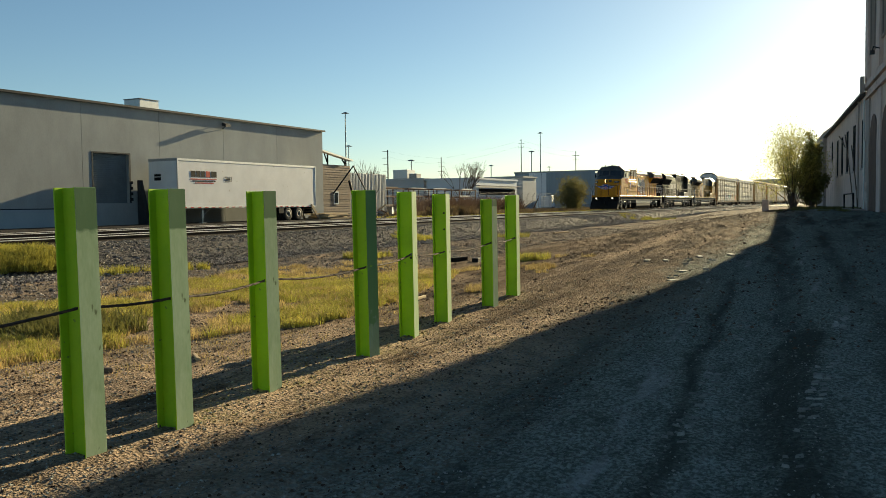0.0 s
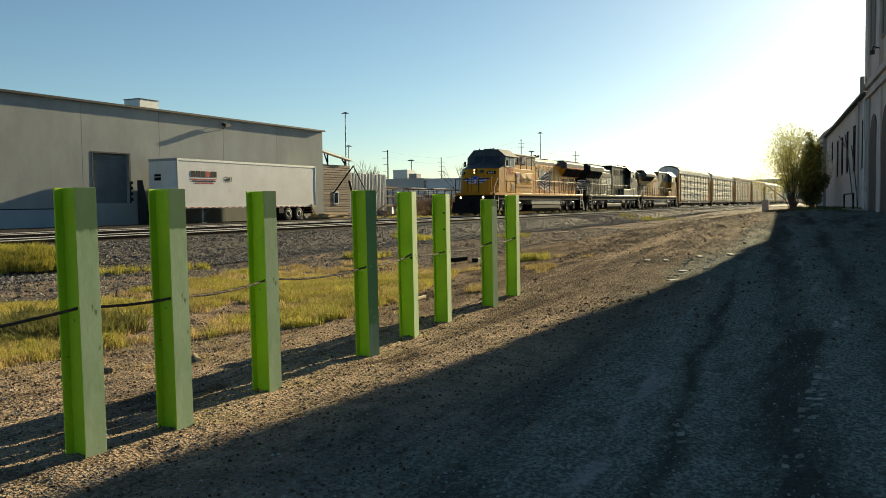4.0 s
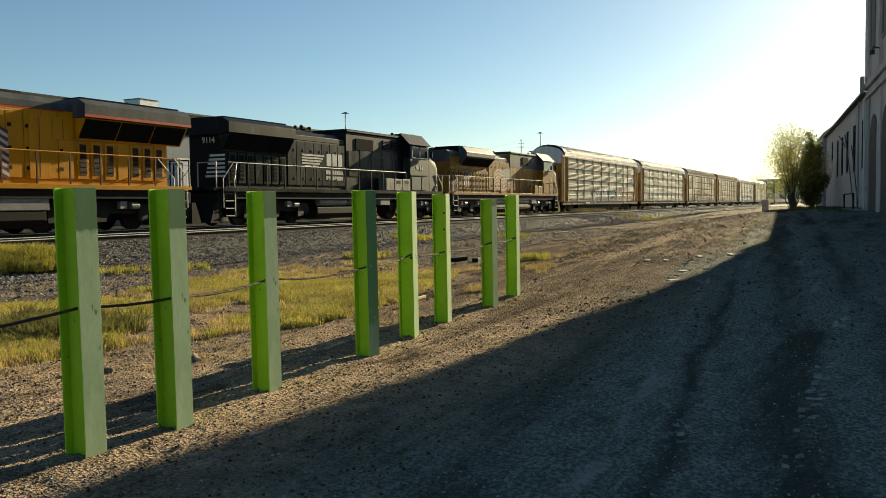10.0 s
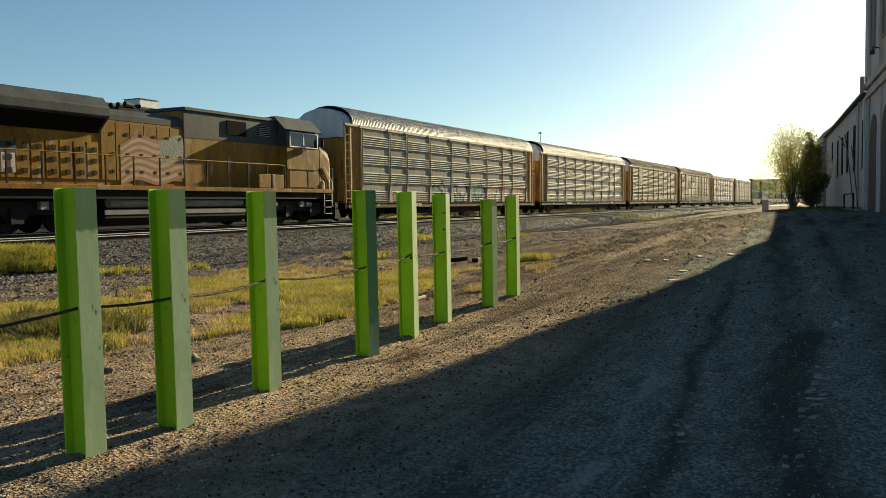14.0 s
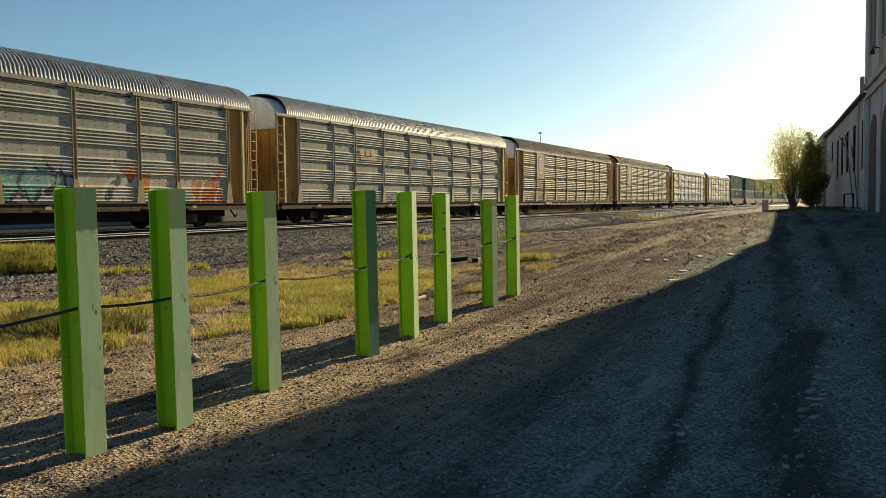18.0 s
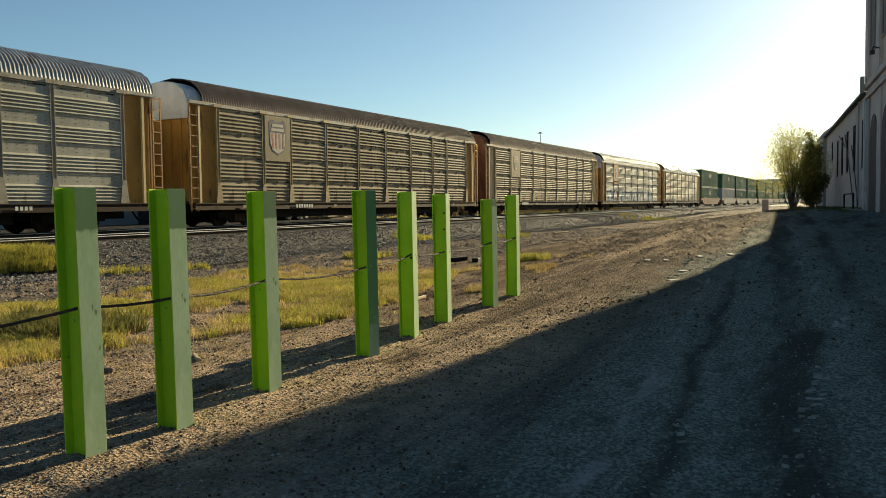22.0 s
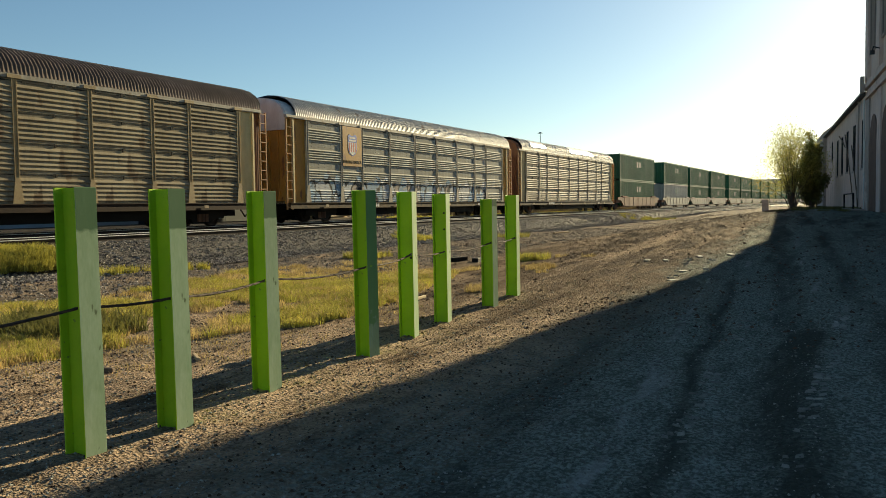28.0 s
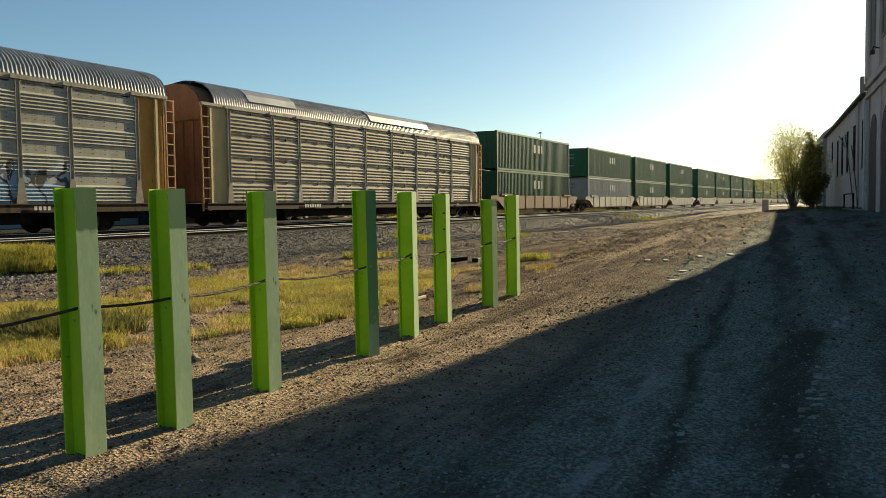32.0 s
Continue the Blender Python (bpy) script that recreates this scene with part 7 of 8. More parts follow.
    P("cab_step_box", M_BRNPOST, (1.469, 1.48, 3.95, 4.4, 1.75, 2.2))
    # waving flag on the hood: staggered stripes with a canton
    wavy_flag(car, Y, 10.6, 3.45, 1.98, 3.62, (M_FLAGRED, M_FLAGWHITE, M_CANTON, M_FLAGWHITE))
    for u0, u1, z0, z1 in ((14.75, 15.5, 1.72, 3.72), (15.62, 16.4, 3.0, 3.72)):
        d = P("tall_door", M_YELLOW, (0.986, 1.01, u0, u1, z0, z1), bevel=0.01)
        P("door_seam", M_BRNPOST, (1.0105, 1.013, (u0 + u1) / 2 - 0.012, (u0 + u1) / 2 + 0.012, z0 + 0.05, z1 - 0.05), parent=d)
    for u in (11.2, 12.6, 13.7):
        bm = bmesh.new()
        path_rod(bm, [(0.99, Y(u), 3.78), (1.06, Y(u), 3.78), (1.06, Y(u + 0.45), 3.78), (0.99, Y(u + 0.45), 3.78)], 0.014)
        part("handhold", bm, M_RACKPALE, car)
    # upper walkway rail over the cabinet
    bm = bmesh.new()
    path_rod(bm, [(1.3, Y(4.9), 4.26), (1.3, Y(8.6), 4.26), (1.3, Y(9.9), 3.3), (1.46, Y(9.95), 2.57)], 0.02)
    part("upper_rail", bm, M_BRNPOST, car)
    for u in (4.95, 6.2, 7.4, 8.55):
        P("rail_post", M_BRNPOST, (1.28, 1.33, u - 0.03, u + 0.03, 3.37, 4.27))
    P("grey_band", M_LGREY, (1.003, 1.006, 4.8, 10.2, 3.72, 4.3))
    P("red_line", M_RED, (0.953, 0.9565, 10.3, 16.1, 3.9, 3.94))
    for k, (u0, u1) in enumerate(((5.75, 6.9), (6.9, 8.05))):
        bm = bmesh.new()
        c0 = bm.verts.new((1.52, Y((u0 + u1) / 2), 2.6))
        ring = [bm.verts.new((1.4755, Y(a), z)) for a, z in ((u0, 2.2), (u1, 2.2), (u1, 3.0), (u0, 3.0))]
        for i in range(4):
            bm.faces.new((ring[i], ring[(i + 1) % 4], c0))
        part("pressed_panel", bm, M_YELLOW, car, "pressed yellow cabinet panel")
    P("cabinet_ledge", M_YELLOW, (1.471, 1.51, 4.9, 8.2, 2.04, 2.09))
    for u in (5.7, 6.9, 8.0):
        P("cabinet_light", M_RACKPALE, (1.471, 1.478, u, u + 0.14, 1.68, 1.78))

    car, Y, P = build_loco(108.2, 20.9, True, GE_NS, "black freight locomotive with white stripes, running cab last")
    words("road_number", "9114", 0.42, car, Matrix.Translation((1.456, Y(3.55), 2.72)) @ turn, M_LETTER, 0.01)
    words("road_number", "9114", 0.34, car, Matrix.Translation((0.1, Y(19.41), 3.42)) @ Euler((radians(90), 0, 0)).to_matrix().to_4x4(), M_LETTER, 0.008)
    for k in range(6):
        P("nose_stripe", M_LETTER, (1.15 + 0.03 * k, 1.29, 1.22, 1.62, 2.75 - 0.15 * k, 2.82 - 0.15 * k))
        P("end_stripe", M_LETTER, (0.15 - 0.05 * k, 0.952, 19.402, 19.41, 2.85 - 0.17 * k, 2.94 - 0.17 * k))
    for k in range(5):
        P("logo_bar", M_LETTERG, (0.986, 0.992, 12.4 + 0.12 * k, 14.2, 3.12 - 0.13 * k, 3.2 - 0.13 * k))
    for a, b in ((11.8, 12.2), (11.3, 11.7), (10.85, 11.2)):
        P("logo_letter", M_LETTERG, (0.986, 0.992, a, b, 2.7, 3.3))
    for z, a, b in ((2.3, 10.8, 12.3), (2.02, 10.8, 12.3)):
        n = 8
        for k in range(n):
            P("letter_block", M_LETTERG, (0.986, 0.992, a + k * (b - a) / n, a + (k + 0.78) * (b - a) / n, z, z + 0.19))
    for k in range(3):
        rb = P("rear_box", M_BOXGREY, (1.0, 1.5, 4.75 + 0.9 * k, 5.6 + 0.9 * k, 1.56, 2.2), label="pale dusty equipment box on the walkway", bevel=0.02)
        if k < 2:
            PP2(P, "vent_slat", M_FRAME, *[(1.501, 1.508, 4.95 + 0.9 * k, 5.4 + 0.9 * k, 1.95 + 0.06 * j, 1.98 + 0.06 * j) for j in range(3)], parent=rb)
    for k in range(5):
        P("equipment_door", M_NSDUST, (1.003, 1.02, 4.9 + k * 1.1, 5.9 + k * 1.1, 2.25, 3.55 + 0.1 * (k % 2)), bevel=0.008)
    P("inertial_grille", M_GRILLE, (1.003, 1.03, 7.9, 9.6, 3.62, 4.2), label="dark screened opening", bevel=0.01)

    car, Y, P = build_loco(129.1, 21.4, True, EMD_UP, "weathered yellow freight locomotive with flared radiators, running cab last")
    wavy_flag(car, Y, 9.6, 3.5, 1.85, 3.45, (M_FADER, M_FADEW, M_FADEC, M_FADEW))
    P("rear_box", M_YELLOW2, (1.0, 1.5, 4.5, 5.3, 1.56, 2.15), (1.0, 1.5, 5.4, 6.2, 1.56, 2.15), bevel=0.02)
    P("grey_band", M_LGREY, (1.003, 1.008, 4.25, 10.0, 3.45, 4.44))
    P("end_band", M_LGREY, (-0.94, 0.952, 20.003, 20.01, 3.5, 3.82))
    P("end_line", M_RED, (-0.94, 0.953, 20.004, 20.012, 3.46, 3.5))
    P("block_grille", M_GRILLE, (1.009, 1.05, 6.4, 7.6, 3.7, 4.3), bevel=0.01)
    P("hood_end_door", M_BRNPOST, (0.953, 0.975, 18.9, 19.85, 1.65, 2.9))
    u = 17.2
    for k in range(5):
        P("shield_stripe", M_FLAGRED if k % 2 else M_FLAGWHITE, (0.992, 0.998, u + k * 0.16, u + 0.15 + k * 0.16, 1.9, 2.5))
    P("shield_rim", M_CANTON, (0.992, 0.998, u - 0.05, u + 0.85, 2.5, 2.85))


M_CANTON = mat("faded_blue", (0.035, 0.08, 0.10), (0.02, 0.05, 0.07), rough=0.5, scale=3, bump=0)
M_FLAGRED = mat("faded_red", (0.16, 0.055, 0.065), (0.10, 0.035, 0.045), rough=0.5, scale=3, bump=0)
M_FLAGWHITE = mat("faded_white", (0.62, 0.58, 0.52), (0.46, 0.42, 0.37), rough=0.5, scale=3, bump=0)
M_FADEC = mat("faint_blue", (0.22, 0.29, 0.27), (0.2, 0.22, 0.18), rough=0.5, scale=3, bump=0)
M_LETTERG = mat("grey_lettering", (0.62, 0.62, 0.6), (0.42, 0.42, 0.4), rough=0.6, scale=2, bump=0)
build_locos()

# ---- beyond the tracks ----
def limb(bm, p, d, length, r, depth, rng, tips, spread=0.5):
    q = p + d * length
    rod(bm, p, q, r, 5 if r > 0.03 else 4, r * 0.65)
    if depth == 0:
        tips.append(q)
        return
    for _ in range(rng.choice((2, 3))):
        e = (d + Vector((rng.uniform(-1, 1), rng.uniform(-1, 1), rng.uniform(-0.2, 0.8))) * spread).normalized()
        limb(bm, p.lerp(q, rng.uniform(0.6, 1.0)), e, length * rng.uniform(0.6, 0.85), r * 0.6, depth - 1, rng, tips, spread)


def leaf_cloud(name, tips, n, spread, size, material, parent, seed, label=""):
    rng = random.Random(seed)
    verts, faces = [], []
    for _ in range(n):
        t = rng.choice(tips)
        c = Vector(t) + Vector((rng.gauss(0, spread), rng.gauss(0, spread), rng.gauss(0, spread * 0.8)))
        a = Vector((rng.uniform(-1, 1), rng.uniform(-1, 1), rng.uniform(-1, 1))).normalized()
        b = a.orthogonal().normalized()
        s = size * rng.uniform(0.6, 1.4)
        k = len(verts)
        verts += [c - a * s, c + b * s * 0.45, c + a * s, c - b * s * 0.45]
        faces.append((k, k + 1, k + 2, k + 3))
    ob = new(name, raw(name, [tuple(v) for v in verts], faces, material))
    ob.parent = parent
    tagged(ob, label, kind="stuff")
    return ob


def build_tree(x, y, h, seed, label, leaves=0, leaf=0.07, spread=0.5, material=None, trunks=1, depth=4, lean=(0, 0), wide=0.25, r=0.1, name="tree"):
    rng = random.Random(seed)
    z = ground_z(x, y) - 0.05
    tree = holder(name, pose(x, y, z), label, "tree" if name == "tree" else "bush")
    bm, tips = bmesh.new(), []
    for k in range(trunks):
        d = Vector((lean[0] + rng.uniform(-0.4, 0.4) * (trunks > 1), lean[1] + rng.uniform(-0.4, 0.4) * (trunks > 1), 1)).normalized()
        limb(bm, Vector((rng.uniform(-0.2, 0.2) * (trunks > 1), rng.uniform(-0.2, 0.2) * (trunks > 1), 0)), d, h * 0.36, r, depth, rng, tips, spread)
    part("trunk", bm, M_BARK, tree, "branching trunk")
    if leaves:
        leaf_cloud("crown", tips, leaves, wide, leaf, material, tree, seed + 1, "loose crown of small leaves")
    return tree


def build_box_building(name, label, x0, x1, y0, y1, z1, wall, roof=M_GREYP, z0=0.3):
    b = holder(name, Matrix(), label, "building")
    t = 0.25
    for q in ((x0, x1, y0, y0 + t), (x0, x1, y1 - t, y1), (x0, x0 + t, y0 + t, y1 - t), (x1 - t, x1, y0 + t, y1 - t)):
        bm = bmesh.new()
        box(bm, *q, z0, z1)
        part("wall", bm, wall, b)
    bm = bmesh.new()
    box(bm, x0 - 0.15, x1 + 0.15, y0 - 0.15, y1 + 0.15, z1 + 0.003, z1 + 0.25)
    part("roof", bm, roof, b, "flat roof edge")
    return b


def build_shed():
    shed = holder("timber_shed", Matrix(), "brown horizontal-board shed with a small window and a metal canopy", "shed")
    x, y0, y1, z0, z1 = -44.0, 59.6, 68.2, 0.4, 5.35
    n = 22
    for k in range(n):
        a = z0 + k * (z1 - z0) / n
        bm = bmesh.new()
        prism(bm, [(x, a), (x + 0.05, a), (x + 0.015, a + (z1 - z0) / n), (x, a + (z1 - z0) / n)], "y", y0, y1)
        part("board", bm, M_WOOD, shed)
    bm = bmesh.new()
    box(bm, x - 6, x - 0.003, y0, y1, z0, z1)
    part("body", bm, M_WOOD, shed)
    bm = bmesh.new()
    box(bm, x + 0.055, x + 0.09, 65.3, 66.1, 1.7, 2.9)
    win = part("window", bm, M_FARPALE, shed, "small white-framed window")
    bm = bmesh.new()
    box(bm, x + 0.092, x + 0.1, 65.42, 65.98, 1.82, 2.78)
    part("pane", bm, M_DARKGLASS, win)
    bm = bmesh.new()
    prism(bm, [(60.0, 6.95), (68.4, 5.78), (68.4, 5.92), (60.0, 7.1)], "x", x - 0.25, x + 0.3)
    part("canopy", bm, M_GALV, shed, "sloping metal canopy")
    for y, z in ((64.5, 6.25), (67.4, 5.85)):
        bm = bmesh.new()
        rod(bm, (x, y, z1), (x, y, z), 0.08)
        rod(bm, (x, y - 0.5, z + 0.05), (x, y, z1 + 0.1), 0.06)
        part("canopy_strut", bm, M_FRAME, shed)
    # leaning poles in front
    for p, q, r in (((-43.2, 64.2, 2.7), (-43.2, 67.6, 5.3), 0.07), ((-43.2, 67.6, 5.3), (-43.2, 70.4, 2.3), 0.06), ((-43.3, 67.0, 3.9), (-43.0, 68.0, 0.5), 0.12)):
        bm = bmesh.new()
        rod(bm, p, q, r)
        thing("leaning_pole", bm, M_FRAME, "dark timber pole leaning against the shed", "pole", "leaning poles")
    # slatted sheet fence
    fence = holder("sheet_fence", Matrix(), "grey corrugated sheet fence with pale and dark strips", "fence")
    for k in range(26):
        bm = bmesh.new()
        y = 69.0 + k * 0.27
        prism(bm, [(-44.6, y), (-44.55, y + 0.08), (-44.55, y + 0.18), (-44.6, y + 0.25), (-44.63, y + 0.12)], "z", 0.4, 4.72 + 0.05 * math.sin(k))
        part("sheet", bm, M_GALV if k % 2 else M_GREYP, fence)
    bm = bmesh.new()
    box(bm, -44.75, -44.66, 69.0, 76.0, 4.6, 4.75)
    part("top_rail", bm, M_GALV, fence)


build_shed()

b = build_box_building("low_grey_building", "low grey block building behind the scrap yard", -72.0, -54.9, 104.0, 122.0, 5.05, M_FARGREY, M_FARGREY)
bm = bmesh.new()
box(bm, -60.2, -57.9, 104.6, 107, 5.31, 6.6)
thing("rooftop_unit", bm, M_GALV, "square grey cooling unit on the low roof", "ventilation unit", bevel=0.05)
bm = bmesh.new()
box(bm, -57.6, -56.4, 104.6, 106, 5.31, 6.0)
thing("rooftop_unit", bm, M_STEEL, "small metal vent box on the low roof", "ventilation unit", bevel=0.05)
bm = bmesh.new()
rod(bm, (-64.5, 105, 5.31), (-64.5, 105, 5.9), 0.5, 10)
thing("roof_vent", bm, M_STEEL, "round metal roof vent", "roof vent")
awn = build_box_building("open_shed_building", "long pale building with a dark open front under its roof", -54.5, -47.0, 104.0, 119.0, 4.95, M_FARPALE, M_FARPALE)
# solid dark slab on the wall stands in for the shaded open front
bm = bmesh.new()
box(bm, -46.99, -46.9, 105.0, 118, 2.9, 3.7)
part("opening", bm, M_GRILLE, awn, "dark slab painted for the shaded opening")
bm = bmesh.new()
box(bm, -46.9, -46.2, 103.5, 119, 4.05, 4.15)
part("eave", bm, M_GREYP, awn)
build_box_building("grey_block_building", "small grey concrete block building", -53.5, -47.2, 122.0, 128.0, 5.6, M_FARGREY)
blue = build_box_building("blue_metal_warehouse", "large blue-grey metal-sided warehouse with one paler bay", -59.6, -54.3, 150.0, 230.0, 7.35, M_FARBLUE)
bm = bmesh.new()
box(bm, -54.29, -44.0, 150.0, 150.3, 0.3, 7.35)
part("wall", bm, M_FARBLUE, blue)
bm = bmesh.new()
box(bm, -58.5, -40, 150.0, 152, 7.36, 7.6)
part("roof_edge", bm, M_GREYP, blue)
bm = bmesh.new()
box(bm, -44.0, -36, 150.0, 150.3, 0.3, 7.1)
part("wall", bm, M_FARBLUE, blue)
bm = bmesh.new()
box(bm, -56.7, -53.3, 149.9, 149.99, 0.3, 7.3)
part("pale_bay", bm, M_FARPALE, blue, "paler metal bay")
for k in range(14):
    bm = bmesh.new()
    box(bm, -61 + k * 1.7, -60.92 + k * 1.7, 149.86, 149.9, 0.3, 7.3)
    part("siding_rib", bm, M_FARBLUE, blue)
build_box_building("far_warehouse", "distant low grey roof behind the train", -110, -34, 500, 560, 13.5, M_FARGREY, z0=0)


def build_poles():
    # high-mast lamps: x, y, height
    for i, (x, y, h) in enumerate(((-136.7, 210, 28.6), (-148, 229, 20.5), (-120.3, 220, 14.6), (-111.8, 260, 14.2), (-97.4, 260, 18.4), (-108.9, 300, 27.8), (-119.5, 340, 16.8))):
        mast = holder("mast_lamp", pose(x, y, 0.3), "tall slender steel mast with a ring of lamps", "street lamp", "mast lamps on the skyline")
        bm = bmesh.new()
        rod(bm, (0, 0, 0), (0, 0, h), 0.24, 8, 0.13)
        part("pole", bm, M_STEEL, mast)
        bm = bmesh.new()
        rod(bm, (0, 0, h - 0.15), (0, 0, h + 0.2), 1.15, 14, 0.35)
        part("lamp_ring", bm, M_STEEL, mast)
    tops = []
    for i, (x, y, h, arms, w) in enumerate(((-105.0, 180, 14.9, 5, 0.3), (-90.3, 180, 12.6, 3, 0.2), (-81.6, 210, 18.4, 2, 0.22), (-66.6, 210, 14.7, 2, 0.2))):
        pole = holder("utility_pole", pose(x, y, 0.3), "weathered utility pole with crossarms and insulators", "utility pole", "utility poles on the skyline")
        bm = bmesh.new()
        rod(bm, (0, 0, 0), (0, 0, h), w * 0.7, 8, w * 0.45)
        part("pole", bm, M_BARK, pole)
        for k in range(arms):
            z = h - 0.4 - k * (1.6 if arms > 3 else 1.1)
            bm = bmesh.new()
            if arms > 3:
                box(bm, -1.5, 0, -0.05, 0.05, z, z + 0.09)
            else:
                box(bm, -0.9, 0.9, -0.05, 0.05, z - 0.8, z - 0.71)
            part("crossarm", bm, M_BARK, pole)
        tops.append(Vector((x, y, h)))
    wires = holder("overhead_wires", Matrix(), "thin overhead wires between the utility poles", "wires")
    for a, b in zip(tops, tops[1:]):
        for dz in (0.0, -1.4):
            bm = bmesh.new()
            pts = []
            for k in range(13):
                t = k / 12
                pts.append(a.lerp(b, t) + Vector((0, 0, dz - 1.2 * t * (1 - t))))
            path_rod(bm, pts, 0.009, 4)
            part("wire", bm, M_FRAME, wires)


build_poles()


def build_yard():
    rng = random.Random(31)
    # scrap and brush along the far side of the tracks
    for k in range(46):
        y = rng.uniform(72, 112)
        x = -44.5 + rng.uniform(-3, 1.5) - (y - 72) * 0.05
        s = rng.uniform(0.4, 1.5)
        bm = bmesh.new()
        a = rng.uniform(0, 3.1)
        kind = k % 3
        z = ground_z(x, y)
        if kind == 0:
            box(bm, -s, s, -0.3, 0.3, 0, rng.uniform(0.2, 1.1))
        elif kind == 1:
            for j in range(4):
                rod(bm, (-s, 0.15 * j - 0.3, 0.1 + 0.12 * j), (s, 0.2 * j - 0.3, 0.2 + rng.uniform(0, 0.8)), 0.07)
        else:
            prism(bm, [(-s, 0), (s, 0), (s * 0.7, rng.uniform(0.5, 1.4)), (-s * 0.4, rng.uniform(0.5, 1.2))], "y", -0.4, 0.4)
        ob = thing("scrap", bm, rng.choice((M_JUNK, M_WOOD, M_PALE, M_GALV, M_FARGREY)), "rusty scrap and timber heaped behind the tracks", "scrap", "scrap heaps")
        ob.matrix_basis = pose(x, y, z - 0.03, 0, 0, math.degrees(a))
    # tangled lengths of timber, pipe and sheet thrown against the fence
    for k in range(60):
        y = rng.uniform(72, 118)
        x = -43.4 + rng.uniform(-1.2, 0.6) - (y - 72) * 0.03
        bm = bmesh.new()
        for j in range(3):
            n = rng.uniform(0.8, 2.2)
            q = Vector((rng.uniform(-1, 1), rng.uniform(-1, 1), rng.uniform(0.1, 1.3))).normalized() * n
            rod(bm, (0.15 * j, 0, 0.05), (q.x + 0.1 * j, q.y, q.z), rng.uniform(0.03, 0.08), 5)
        ob = thing("timber_tangle", bm, rng.choice((M_JUNK, M_WOOD, M_PALE, M_BARK, M_JUNK)), "tangle of rusty pipe and old timber by the fence", "scrap", "scrap heaps")
        ob.matrix_basis = pose(x, y, ground_z(x, y) - 0.03)
    # racks of stored material
    for y in (78, 84, 90, 97):
        rack = holder("storage_rack", pose(-46, y, ground_z(-46, y)), "rusty steel storage rack stacked with timber", "rack", "storage racks")
        for dx, dy in ((-1, -2.4), (-1, 2.4), (1, -2.4), (1, 2.4)):
            bm = bmesh.new()
            box(bm, dx - 0.06, dx + 0.06, dy - 0.06, dy + 0.06, 0, 2.9)
            part("upright", bm, M_JUNK, rack)
        for z in (0.9, 1.9, 2.8):
            bm = bmesh.new()
            box(bm, -1, 1, -2.5, 2.5, z, z + 0.1)
            part("shelf", bm, M_JUNK, rack)
            bm = bmesh.new()
            box(bm, -0.8, 0.9, -2.3 + rng.random(), 1.2 + rng.random(), z + 0.103, z + 0.16 + 0.1 * rng.random())
            part("load", bm, rng.choice((M_WOOD, M_JUNK, M_GALV)), rack)
    # chain-link fence posts with barbed-wire arms
    fence = holder("yard_fence", Matrix(), "rusty wire yard fence with angled barbed-wire arms", "fence")
    for k in range(22):
        y = 70 + k * 2.6
        x = -42.2 - (y - 70) * 0.03
        bm = bmesh.new()
        rod(bm, (x, y, 0.3), (x, y, 2.7), 0.04)
        rod(bm, (x, y, 2.7), (x + 0.3, y, 3.1), 0.03)
        part("post", bm, M_STEEL, fence)
    for z, o in ((0.6, 0), (1.3, 0), (2.0, 0), (2.65, 0), (2.9, 0.15), (3.1, 0.3)):
        bm = bmesh.new()
        rod(bm, (-42.2 + o, 70, z), (-43.85 + o, 124.6, z), 0.015, 4)
        part("wire", bm, M_STEEL, fence)
    # brush and dry weeds
    brush = []
    for _ in range(330):
        y = rng.uniform(74, 125)
        x = -41.6 - (y - 70) * 0.03 + rng.gauss(0, 0.7)
        brush.append((x, y, ground_z(x, y), 0.5))
    blades("dry_brush", [b for b in brush if b[1] < 108 and noise.noise(Vector((b[1] * 0.35, 0, 3))) > -0.15][:170], M_BRUSH, "reddish brown dry brush along the fence", 41, 0.4, 2.2, 60, 0.018)
    low = [(rng.uniform(-40.5, -33), rng.uniform(68, 150)) for _ in range(420)]
    blades("trackside_weeds", [(x, y, ground_z(x, y), 0.5) for x, y in low], M_WEED, "dry straw weeds beyond the tracks", 42, 0.15, 0.5, 40, 0.03)
    green = [(rng.uniform(-37, -29.5), rng.uniform(56, 120)) for _ in range(110)]
    blades("trackside_grass", [(x, y, ground_z(x, y), 0.5) for x, y in green], M_GRASS, "yellow-green grass beyond the tracks", 43, 0.05, 0.16, 40, 0.03)
    clump = [(-35.3 + rng.gauss(0, 0.8), 72.5 + rng.gauss(0, 1.6)) for _ in range(40)]
    blades("reed_clump", [(x, y, ground_z(x, y), 0.4) for x, y in clump], M_WEED, "tall pale reeds by the fence", 44, 0.4, 1.1, 40, 0.03)
    # stacked lumber and timber steps behind the trailer
    for k in range(5):
        bm = bmesh.new()
        box(bm, -0.9, 0.9, 0, 3.2, 0, 0.09)
        ob = thing("pallet_board", bm, M_PALE, "wide pale timber board stacked on the ground", "planks", "pale planks")
        ob.matrix_basis = pose(-38.2 + rng.uniform(-0.2, 0.2), 54.6 + rng.uniform(-0.4, 0.4), 0.53 + 0.092 * k, 0, 0, rng.uniform(-6, 6))
    steps = holder("timber_steps", pose(-38.6, 53.4, 0.52), "pale timber steps behind the trailer", "steps")
    for k in range(6):
        bm = bmesh.new()
        box(bm, -0.7, 0.7, 0.95 - 0.17 * k - 0.12, 0.95 - 0.17 * k + 0.12, 0.05 + k * 0.19, 0.09 + k * 0.19)
        part("tread", bm, M_PALE, steps)
    for x in (-0.7, 0.7):
        bm = bmesh.new()
